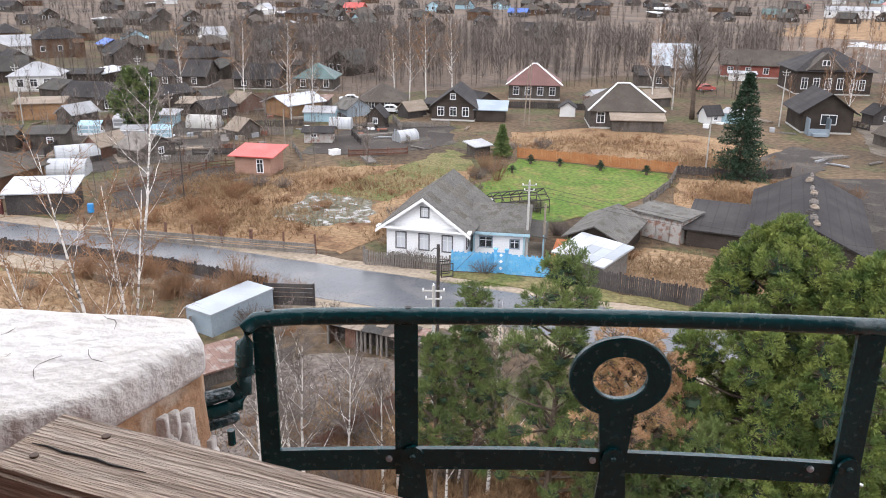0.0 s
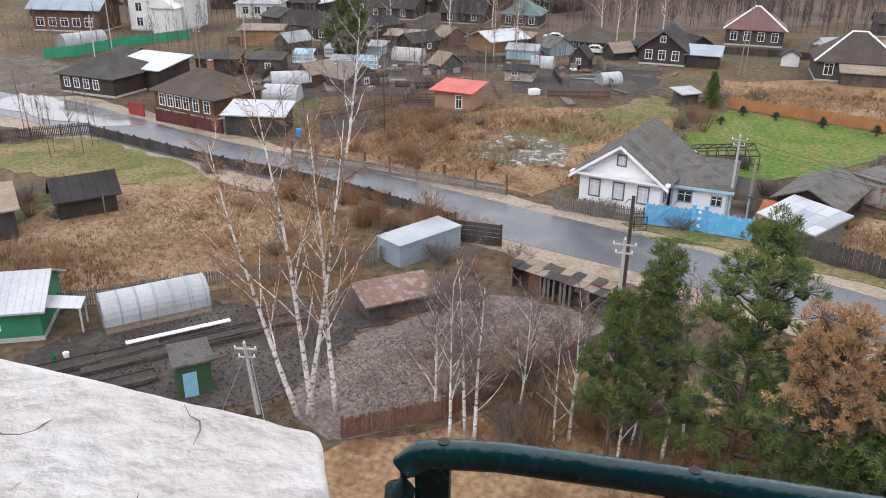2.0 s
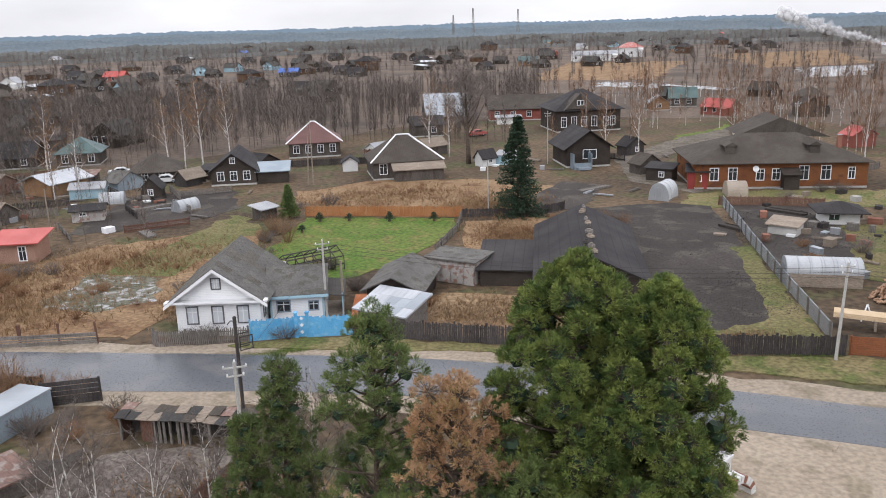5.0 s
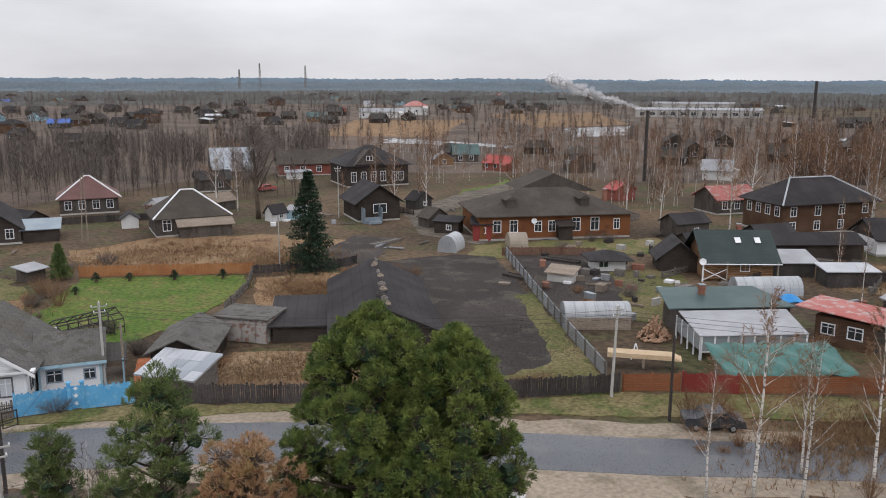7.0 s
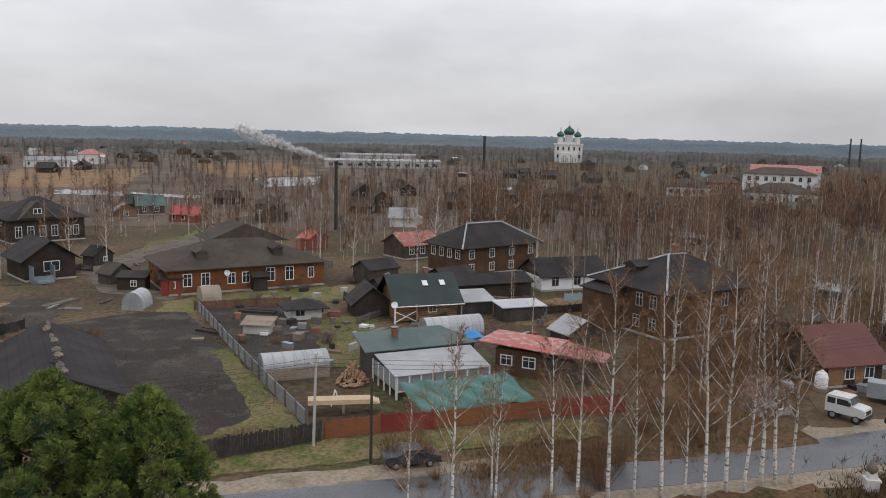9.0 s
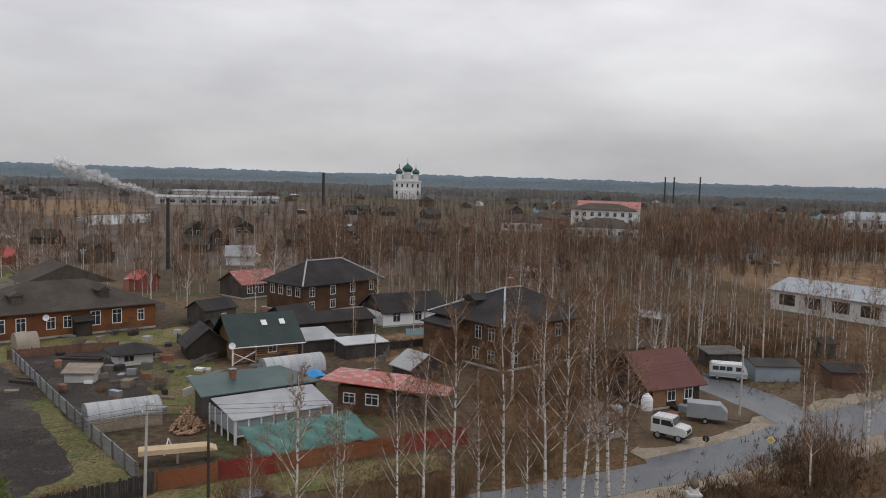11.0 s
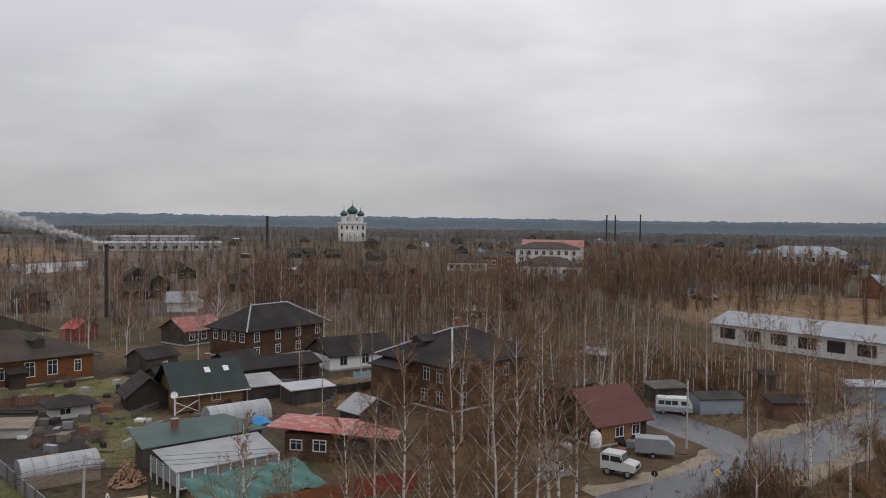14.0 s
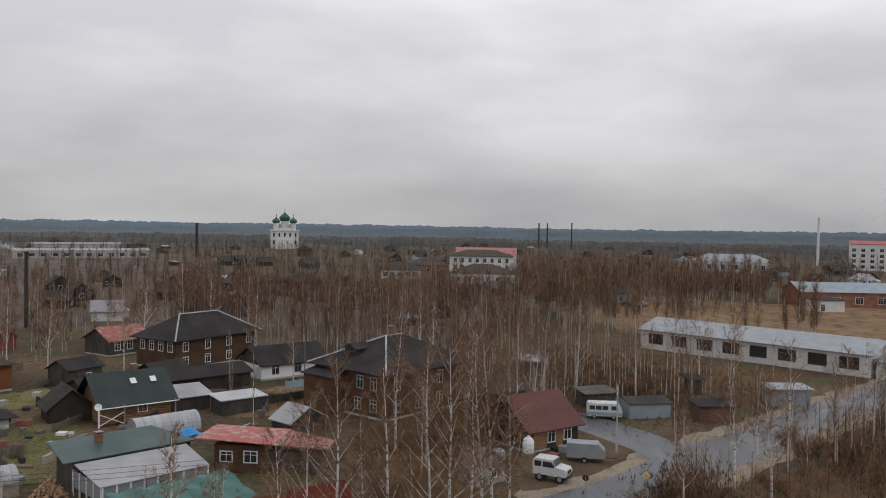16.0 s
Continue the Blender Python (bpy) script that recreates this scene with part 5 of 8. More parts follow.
part("bracket_bolt", Shape().tube([(-0.478, 0.872, 22.90), (-0.478, 0.872, 22.86)], 0.01, 8), RAIL_PAINT, rail)
lower = Shape()
xs = [-0.40 + 0.1 * i for i in range(16)]
for x in xs:
    y = arc_y(x)
    lower.v += [(x, y - 0.008, 22.756 - 0.012 * max(0, x - 0.3)), (x, y + 0.008, 22.756 - 0.012 * max(0, x - 0.3)), (x, y + 0.008, 22.816 - 0.012 * max(0, x - 0.3)), (x, y - 0.008, 22.816 - 0.012 * max(0, x - 0.3))]
for i in range(len(xs) - 1):
    k = 4 * i
    lower.f += [(k + j, k + (j + 1) % 4, k + 4 + (j + 1) % 4, k + 4 + j) for j in range(4)]
lower.f += [(0, 1, 2, 3), (4 * len(xs) - 1, 4 * len(xs) - 2, 4 * len(xs) - 3, 4 * len(xs) - 4)]
part("lower_rail", lower, RAIL_PAINT, rail)
for x, w in ((-0.392, 0.025), (-0.045, 0.029), (1.075, 0.034)):
    tilt = pose(x, arc_y(x), 0)
    part("post", Shape().box(-w, w, -0.007, 0.007, 22.25 if x < -0.2 else 22.74, 23.18, tilt), RAIL_PAINT, rail)
for x in (-0.03, 0.485, 1.075):
    s = Shape()
    n = 12
    front = [(-0.075, 22.25), (0.085, 22.25)] + [(0.029 * math.cos(a) + 0.0, 22.80 + 0.029 * math.sin(a)) for a in [math.pi * i / n for i in range(n + 1)]]
    s.prism([(x + p, arc_y(x) - 0.020, z) for p, z in front], (0, 0.010, 0))
    part("brace_strap", s, RAIL_PAINT, rail)
    part("rivet", Shape().lathe([(0.001, -0.006), (0.006, -0.005), (0.009, 0), (0.009, 0.004)], 10), RAIL_PAINT, rail).matrix_basis = pose(x, arc_y(x) - 0.0225, 22.80, -90, 0, 0)
ringy = Shape()
n, R0, R1 = 48, 0.068, 0.128
for k in range(n):
    a = 2 * math.pi * k / n
    for r, y in ((R0, -0.007), (R0 + 0.003, -0.010), (R1 - 0.004, -0.010), (R1, -0.006), (R1, 0.008), (R0, 0.008)):
        ringy.v.append((0.489 + r * math.cos(a), arc_y(0.489) + y, 23.026 + 0.86 * r * math.sin(a)))
    q = (k + 1) % n
    ringy.f += [(k * 6 + j, q * 6 + j, q * 6 + (j + 1) % 6, k * 6 + (j + 1) % 6) for j in range(6)]
part("ring", ringy, RAIL_PAINT, rail)
part("ring_stem", Shape().prism([(0.452, arc_y(0.48) - 0.009, 22.80), (0.522, arc_y(0.48) - 0.009, 22.80), (0.532, arc_y(0.48) - 0.009, 22.935), (0.442, arc_y(0.48) - 0.009, 22.935)], (0, 0.016, 0)), RAIL_PAINT, rail)
for x in (-0.09, 0.435, 0.985):
    part("bolt", Shape().lathe([(0.009, 0), (0.009, 0.005), (0.005, 0.008)], 10), METAL, rail).matrix_basis = pose(x, arc_y(x) - 0.008, 22.79, 90, 0, 0)
for x, y in ((-0.375, 0.909), (-0.04, 0.934)):
    part("pipe_hole", Shape().lathe([(0.009, 23.2035), (0.0085, 23.2082)], 12, (x, y)), DARK_METAL, rail)
drops = Shape()
rd = random.Random(3)
for i in range(30):
    x = rd.uniform(-0.02, 1.2)
    if 0.4 < x < 0.56:
        continue
    s = rd.uniform(0.003, 0.006)
    drops.lathe([(0.001, -s * 1.3), (s, -s * 0.6), (s, 0.001)], 8, (x, arc_y(x)))
    drops.v[-24:] = [(a, b, c + 22.756 - 0.012 * max(0, x - 0.3)) for a, b, c in drops.v[-24:]]
part("rain_drop", drops, glass_mat("water_drop", (0.75, 0.78, 0.8), 0.02), rail, "hanging rain drops", kind="stuff")


# ---- trees ----
def branch_path(p, d, length, rng, bend, n=4, rise=0.0):
    pts, d = [Vector(p)], Vector(d).normalized()
    for _ in range(n):
        d = (d + Vector((rng.uniform(-bend, bend), rng.uniform(-bend, bend), rng.uniform(-bend, bend) + rise))).normalized()
        pts.append(pts[-1] + d * length / n)
    return pts


def spray(s, p, d, rng, n, size, width):
    """Fine twigs: slender three-cornered blades that leave the limb."""
    for _ in range(n):
        v = (Vector(d) * 0.8 + Vector((rng.gauss(0, 0.6), rng.gauss(0, 0.6), rng.gauss(0.15, 0.5)))).normalized()
        e = Vector(p) + v * size * rng.uniform(0.5, 1.3)
        w = v.orthogonal().normalized() * width
        k = len(s.v)
        s.v += [tuple(Vector(p) - w), tuple(Vector(p) + w), tuple(e)]
        s.f.append((k, k + 1, k + 2))


def birch_meshes(seed, h, r, limbs=16, lean=0.04, low=0.35, spread=0.24, twigs=6, tw=0.012):
    rng = random.Random(seed)
    trunk, limb, twig = Shape(), Shape(), Shape()
    pts = branch_path((0, 0, -0.1), (rng.uniform(-lean, lean), rng.uniform(-lean, lean), 1), h, rng, 0.035, 10, 0.03)
    trunk.tube(pts, [r * (1 - 0.93 * (i / 10) ** 0.9) for i in range(11)], 8)
    for i in range(limbs):
        t = low + (0.97 - low) * (i + rng.random()) / limbs
        k = min(int(t * 10), 9)
        p = pts[k].lerp(pts[k + 1], t * 10 - k)
        a = rng.uniform(0, 6.28)
        ln = h * spread * (1.25 - t) * rng.uniform(0.8, 1.3) + 0.5
        bp = branch_path(p, (math.cos(a) * 0.75, math.sin(a) * 0.75, 0.85), ln, rng, 0.16, 5, 0.06)
        rb = max(0.016, r * (1 - t) * 0.45)
        limb.tube(bp, [rb * (1 - 0.8 * j / 5) for j in range(6)], 5)
        for j in range(1, 6):
            d = (bp[j] - bp[j - 1]).normalized()
            for _ in range(2):
                v = (d + Vector((rng.gauss(0, 0.7), rng.gauss(0, 0.7), rng.gauss(0.1, 0.4)))).normalized()
                sp = branch_path(bp[j], v, ln * rng.uniform(0.2, 0.42), rng, 0.25, 3, -0.02)
                twig.tube(sp, [0.016, 0.012, 0.009, 0.005], 3)
                for q in sp[1:]:
                    spray(twig, q, (v.x, v.y, v.z - 0.2), rng, twigs, ln * 0.2, tw)
    return trunk, limb, twig


def birch(name, trunk, limb, twig, x, y, rz, label, twig_mat=TWIG, group="birches", trunk_mat=BIRCH):
    root = thing(name, x, y, 0, rz, label, "birch tree", group)
    part("trunk", trunk, trunk_mat, root, smooth=True)
    part("limb", limb, trunk_mat, root, "pale ascending limbs", True, "stuff")
    part("crown", twig, twig_mat, root, "fine bare twigs")
    return root


# clump of three at the kitchen garden
for j, (x, y, h, ax, ay) in enumerate([(-15.2, 31.6, 14.5, -0.27, 0.02), (-14.4, 31.7, 17.0, -0.04, 0.04), (-13.6, 32.6, 15.0, 0.12, 0.02), (-14.8, 31.9, 15.0, -0.15, -0.03)]):
    a, lim, b = birch_meshes(40 + j, h, 0.155, 15, 0.02, 0.22, 0.24, 4, 0.010)
    t = birch("birch_tree", a, lim, b, x, y, 0, "tall white birch of a leafless four-stem clump", TWIG_RED)
    t.matrix_basis = pose(x, y, 0, -ay * 57, ax * 57, j * 70)
small = [birch_meshes(60 + j, h, 0.10, 11, 0.1, 0.2, 0.34, 5, 0.009) for j, h in enumerate((9.0, 7.5, 10.0))]
smt = [birch("birch_tree", *small[j], x, y, j * 50, "slender young leafless birch", TWIG_GREY, "young birches") for j, (x, y) in enumerate([(-6.9, 32.6), (-1.9, 33.0), (2.4, 32.6)])]
for x, y, rz, k, s in [(-7.5, 31.9, 120, 0, 0.95), (-6.3, 32.0, 230, 1, 1.1), (-8.6, 33.4, 30, 1, 1.0), (-2.6, 32.6, 200, 1, 0.8), (1.0, 33.4, 80, 2, 0.7), (3.4, 34.5, 300, 2, 0.8), (-27.5, 71.6, 20, 2, 1.5), (-4.6, 34.8, 10, 2, 0.7), (0.4, 31.6, 70, 0, 0.8)]:
    c = copy_thing(smt[k], pose(x, y, 0, random.uniform(-5, 5), random.uniform(-5, 5), rz))
    c.scale = (s, s, s)
# the roadside row
ROW = [(35.3, 30.4), (37.9, 29.2), (40.2, 27.6), (42.7, 29.6), (45.1, 26.4), (46.8, 25.4), (47.9, 23.7), (49.1, 22.4), (50.6, 21.1), (51.7, 19.9), (52.3, 18.8), (54.2, 18.0), (55.3, 17.2), (57.8, 15.8), (58.9, 15.1), (57.2, 16.6), (84, -2.5), (80, -1), (88, -6), (93, -11), (76, -4), (70, 3)]
HS = [8.5, 12.5, 10, 9, 11, 12.5, 15.5, 11, 14.5, 9, 15, 16, 13, 15.5, 14, 16.5, 11, 12, 13, 11, 12, 9]
rowm = [birch_meshes(80 + j, 14.0, 0.145, 20, 0.05, 0.28, 0.21, 5, 0.010) for j in range(5)]
rowt = []
for j, ((x, y), h) in enumerate(zip(ROW, HS)):
    if j < 5:
        rowt.append(birch("birch_tree", *rowm[j], x, y, j * 77, "white-stemmed leafless roadside birch", (TWIG, TWIG_RED)[j % 2], "roadside birches"))
        rowt[j].scale = (h / 14,) * 3
    else:
        rowt[j % 5].scale = (1, 1, 1)
        c = copy_thing(rowt[j % 5], pose(x, y, 0, random.uniform(-3, 3), random.uniform(-3, 3), j * 77))
        c.scale = (h / 14,) * 3
for j in range(5):
    rowt[j].scale = (HS[j] / 14,) * 3
MID = [(38.5, 150, 15), (41.5, 147, 13), (87, 125, 15), (84, 118, 12), (96, 104, 14), (99, 99, 12), (103, 88, 13), (118, 74, 12), (128, 90, 15), (134, 84, 14), (122, 100, 15), (139, 104, 16), (131, 112, 14), (144, 92, 15), (112, 24, 13), (115, 20, 14), (109, 27, 12),
       (118, 12, 12), (126, -1, 13), (121, 28, 14), (128, 24, 13), (101, 25, 12), (-6, 152, 14), (-3, 156, 16), (2, 158, 15), (-9, 158, 13), (-24, 130, 11), (-21, 133, 12), (64, 128, 13), (72, 131, 12), (-36, 150, 15), (-48, 152, 14), (110, 40, 14), (116, 44, 15), (106, 60, 9), (-30, 160, 14), (76, 28, 12), (80, 33, 14), (72, 27, 11), (86, 27, 14), (83, 26, 13), (140, 66, 15), (148, 60, 14), (136, 58, 13), (150, 75, 15), (97, 22, 12), (132, 4, 12), (140, 8, 13), (112, -14, 10), (104, -16, 11), (118, -22, 12)]
for j, (x, y, h) in enumerate(MID):
    rowt[j % 5].scale = (1, 1, 1)
    c = copy_thing(rowt[j % 5], pose(x, y, 0, 0, 0, j * 61))
    tagged(c, "leafless birch among the gardens", "birch tree", "garden birches")
    c.scale = (h / 14, h / 14, h / 14)
for j in range(5):
    rowt[j].scale = (HS[j] / 14,) * 3


def tuft(s, p, d, rng, n, size, width):
    """A brush of needles round a shoot."""
    d = Vector(d).normalized()
    for _ in range(n):
        v = (d * 0.75 + Vector((rng.gauss(0, 0.55), rng.gauss(0, 0.55), rng.gauss(0.1, 0.5)))).normalized()
        w = v.orthogonal()
        w = (Matrix.Rotation(rng.uniform(0, 6.28), 3, v) @ w).normalized() * width
        b, e = Vector(p), Vector(p) + v * size * rng.uniform(0.7, 1.2)
        k = len(s.v)
        s.v += [tuple(b), tuple(e + w * 0.5), tuple(e - w * 0.5)]
        s.f.append((k, k + 1, k + 2))


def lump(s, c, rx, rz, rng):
    """An uneven small mass that stands in for shade inside a crown."""
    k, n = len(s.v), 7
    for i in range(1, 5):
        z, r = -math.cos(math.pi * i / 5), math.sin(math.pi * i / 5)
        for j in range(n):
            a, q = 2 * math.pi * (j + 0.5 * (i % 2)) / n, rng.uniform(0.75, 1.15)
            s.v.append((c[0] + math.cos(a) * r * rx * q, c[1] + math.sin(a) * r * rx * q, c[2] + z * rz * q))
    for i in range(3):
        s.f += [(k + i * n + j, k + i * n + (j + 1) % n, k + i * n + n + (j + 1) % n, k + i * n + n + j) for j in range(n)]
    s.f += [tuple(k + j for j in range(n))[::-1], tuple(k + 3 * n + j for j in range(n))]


def pine(name, x, y, tops, lobes, seed, label, needle, needle2=None, shoots=15, per=9, size=0.30, split_z=None, width=0.028, inner=0.5):
    """tops: stems as (dx, dy, height, radius); lobes: (dx, dy, z, spread, thickness) clumps of upright shoots held by limbs."""
    rng = random.Random(seed)
    root = thing(name, x, y, 0, 0, label, "pine tree")
    stems, limbs, crown, crown2, old = Shape(), Shape(), Shape(), Shape(), Shape()
    for dx, dy, h, r in tops:
        stems.tube([(dx * t, dy * t, h * t) for t in (-0.01, 0.25, 0.5, 0.75, 1.0)], [r, r * 0.8, r * 0.55, r * 0.3, 0.02], 8)
    for dx, dy, z, sp, th in lobes:
        top = min(tops, key=lambda t: (t[0] * min(z / t[2], 1) - dx) ** 2 + (t[1] * min(z / t[2], 1) - dy) ** 2)
        f = min(max(z - 1.0, 0.3) / top[2], 0.98)
        base, c = Vector((top[0] * f, top[1] * f, max(z - 1.0, 0.3))), Vector((dx, dy, z))
        limbs.tube([base, base.lerp(c, 0.5) + Vector((0, 0, -0.1)), c], [0.07, 0.05, 0.025], 5)
        out = Vector((dx - base.x, dy - base.y, 0.9)).normalized()
        dead = needle2 and z > split_z + rng.uniform(-0.7, 0.7)
        s = crown if dead or not needle2 else crown2
        # old takes a dark lump per clump: inner crown shade put into colour
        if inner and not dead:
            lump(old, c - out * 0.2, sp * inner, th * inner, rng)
        for _ in range(shoots):
            v = Vector((rng.gauss(0, 1), rng.gauss(0, 1), rng.gauss(0.35, 0.8))).normalized()
            p = c + Vector((v.x * sp, v.y * sp, v.z * th)) * rng.uniform(0.72, 1.0)
            d = (v * 0.75 + out * 0.3 + Vector((0, 0, 0.75))).normalized()
            limbs.tube([c.lerp(p, 0.2), p], [0.018, 0.01], 3)
            tuft(s, p, d, rng, per, size, width)
            tuft(s, p + d * size * 0.55, d, rng, per // 2, size * 0.75, width * 0.8)
    part("trunk", stems, BARK, root)
    part("limb", limbs, BARK, root, "dark bare limbs", kind="stuff")
    part("crown", crown, needle, root)
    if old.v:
        part("inner_foliage", old, SPRUCE, root, "dark mass painting the shade inside the crown")
    if needle2:
        part("lower_crown", crown2, needle2, root, "dark green lower boughs")
    return root


def crown_lobes(seed, n, cx, cy, z0, z1, rmax, shape, sp, th, core=0.6):
    """Clumps laid round a crown: rmax at its widest; shape(t) gives the width from foot 0 to tip 1."""
    rng, out = random.Random(seed), []
    for i in range(n):
        t = (i + rng.random()) / n
        a, r = i * 2.39996 + rng.uniform(-0.4, 0.4), rmax * shape(t) * rng.uniform(core, 1.05)
        k = rng.uniform(0.8, 1.25)
        out.append((cx + r * math.cos(a), cy + r * math.sin(a), z0 + (z1 - z0) * t, sp * k, th * k))
    return out


def dome(t):
    return math.sqrt(max(0.02, 1 - (max(0.0, t - 0.38) / 0.64) ** 2)) * (0.72 + 0.28 * min(1, t / 0.3))


def spire(t):
    return max(0.08, (1 - t) ** 0.62)


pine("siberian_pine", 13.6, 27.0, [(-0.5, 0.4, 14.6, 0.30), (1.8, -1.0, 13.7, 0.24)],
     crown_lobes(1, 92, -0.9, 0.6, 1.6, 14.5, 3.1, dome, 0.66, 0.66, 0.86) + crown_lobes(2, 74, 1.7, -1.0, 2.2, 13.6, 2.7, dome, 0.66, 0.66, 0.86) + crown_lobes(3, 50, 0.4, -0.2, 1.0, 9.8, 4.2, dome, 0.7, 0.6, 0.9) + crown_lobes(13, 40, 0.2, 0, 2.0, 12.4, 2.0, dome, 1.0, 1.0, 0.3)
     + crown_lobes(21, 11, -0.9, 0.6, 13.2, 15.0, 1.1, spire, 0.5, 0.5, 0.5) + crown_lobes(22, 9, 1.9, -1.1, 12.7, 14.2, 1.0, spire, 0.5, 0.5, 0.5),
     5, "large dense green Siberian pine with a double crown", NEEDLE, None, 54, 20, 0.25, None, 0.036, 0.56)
pine("young_pine", 4.9, 30.6, [(0.4, 0, 13.0, 0.2)], crown_lobes(4, 62, 0.3, 0, 2.5, 12.9, 3.4, lambda t: max(0.1, (1 - t) ** 0.55), 0.62, 0.42, 0.25), 6, "tall open-crowned green pine", NEEDLE_DK, None, 19, 20, 0.29, None, 0.032)
pine("young_pine", 1.3, 31.4, [(0.2, 0, 11.0, 0.14)], crown_lobes(5, 34, 0.2, 0, 3.0, 10.9, 2.0, spire, 0.5, 0.35, 0.3), 7, "slim young pine with a pointed top", NEEDLE_DK, None, 19, 20, 0.28, None, 0.032)
pine("young_pine", -0.1, 31.0, [(0, 0, 9.0, 0.12)], crown_lobes(6, 24, 0, 0, 3.0, 8.9, 1.5, spire, 0.45, 0.35, 0.3), 8, "small pine with a pointed top", NEEDLE_DK, None, 19, 20, 0.28, None, 0.032)
pine("dying_pine", 7.5, 27.0, [(0, 0, 10.9, 0.2)], crown_lobes(7, 80, 0, 0, 1.5, 11.0, 2.35, dome, 0.6, 0.45, 0.3), 9, "pine with dead orange-brown top and green lower boughs", NEEDLE_BR, NEEDLE_DK, 28, 17, 0.22, 6.9, 0.03)
pine("young_pine", 9.8, 25.2, [(0, 0, 8.0, 0.16)], crown_lobes(8, 60, 0, 0, 0.8, 8.0, 2.4, dome, 0.6, 0.45, 0.3), 10, "low bushy pine below the dying one", NEEDLE_DK, None, 22, 18, 0.27, None, 0.034)


def spruce(name, x, y, h, r, seed, label, material, tiers=26):
    rng = random.Random(seed)
    root = thing(name, x, y, 0, 0, label, "spruce tree")
    part("trunk", Shape().tube([(0, 0, -0.1), (0, 0, h * 0.5), (0, 0, h)], [0.22, 0.12, 0.01], 7), BARK, root)
    s = Shape()
    for i in range(tiers):
        t = i / tiers
        z, R = 0.5 + (h - 0.6) * t, r * (1 - t) ** 0.85 + 0.12
        for k in range(int(9 + 9 * (1 - t))):
            a, R2 = rng.uniform(0, 6.28), R * rng.uniform(0.72, 1.1)
            for q in range(6):
                u = (q + 1) / 6
                p = (math.cos(a) * R2 * u, math.sin(a) * R2 * u, z - 0.28 * R2 * u + 0.16 * R2 * u * u + rng.uniform(-0.05, 0.05))
                tuft(s, p, (math.cos(a), math.sin(a), -0.25), rng, 8, 0.40 * min(1, h / 9), 0.11 * min(1, h / 6))
    part("crown", s, material, root)
    return root


spruce("blue_spruce", 36.2, 96.6, 13.0, 3.3, 3, "tall dark conical spruce beside the meadow", SPRUCE)
spruce("garden_juniper", 8.1, 106.8, 4.7, 1.25, 4, "narrow olive-green conical juniper", NEEDLE_DK, 16)
pine("garden_pine", -45.0, 121.2, [(0, 0, 9.0, 0.22)], crown_lobes(9, 60, 0, 0, 1.2, 9.2, 3.0, dome, 1.0, 0.8, 0.4), 11, "round dark green pine among the allotments", NEEDLE_DK, None, 30, 9, 0.42, None, 0.13)
for j, (x, y, h) in enumerate([(11.6, 103, 1.4), (15.2, 101.8, 1.2), (20, 99.6, 1.5), (25.3, 97.6, 1.4), (8.8, 98, 1.1)]):
    spruce("lawn_sapling", x, y, h, 0.55, 20 + j, "small dark spruce sapling on the lawn", SPRUCE, 8)


# ---- fences ----
POSTS = {}


def fence(name, pts, h, material, label, style="board", board=0.13, gap=0.015, seed=0, post_mat=None, lean=0.02, post_h=None):
    rng = random.Random(seed)
    x0, y0 = pts[0]
    root = thing(name, x0, y0, 0, 0, label, "fence")
    boards, rails = Shape(), Shape()
    key = (post_mat or material).name, h
    if key not in POSTS:
        ph = post_h or h + 0.12
        POSTS[key] = Shape().box(-0.07, 0.07, -0.07, 0.07, -0.1, ph).mesh("post", post_mat or material)
    left = 0.0
    for (ax, ay), (bx, by) in zip(pts, pts[1:]):
        L = math.hypot(bx - ax, by - ay)
        m = pose(ax - x0, ay - y0, 0, 0, 0, math.degrees(math.atan2(by - ay, bx - ax)))
        n = max(1, round(L / 2.6))
        for i in range(n + 1):
            p = part("post", POSTS[key], material, root)
            p.matrix_basis = m @ pose(L * i / n, 0.10, 0, rng.uniform(-3, 3), rng.uniform(-3, 3), 0)
        for z in ((h * 0.25, h * 0.8) if style != "wire" else (h * 0.95,)):
            rails.box(0, L, 0.02, 0.07, z - 0.04, z + 0.04, m)
        if style == "slat":
            z = 0.1
            while z < h:
                boards.prism([m @ Vector((0, -0.03, z + rng.uniform(-0.02, 0.02))), m @ Vector((L, -0.03, z + rng.uniform(-0.02, 0.02))), m @ Vector((L, -0.03, z + board)), m @ Vector((0, -0.03, z + board))], m.to_3x3() @ Vector((0, 0.035, 0)))
                z += board + gap
        elif style == "wire":
            for i in range(int(L / 0.16)):
                boards.box(i * 0.16, i * 0.16 + 0.022, -0.01, 0.01, 0.05, h, m)
            for i in range(int(h / 0.2)):
                boards.box(0, L, -0.01, 0.01, 0.1 + i * 0.2, 0.12 + i * 0.2, m)
        else:
            x = 0.0
            while x < L:
                hh, tw = h * rng.uniform(0.93, 1.05), rng.uniform(-lean, lean)
                top = [(x, hh), (x + board / 2, hh + (board * 0.6 if style == "picket" else 0)), (x + board, hh)]
                q = [(x, 0.03), (x + board, 0.03)] + [(a + tw * hh, z) for a, z in top[::-1]]
                dy = rng.uniform(-0.012, 0.012)
                boards.prism([m @ Vector((a, -0.02 + dy, z)) for a, z in q], m.to_3x3() @ Vector((0, 0.028, 0)))
                x += board + gap
    part("rail", rails, material, root, kind="stuff")
    part("board", boards, material, root, kind="stuff")
    return root


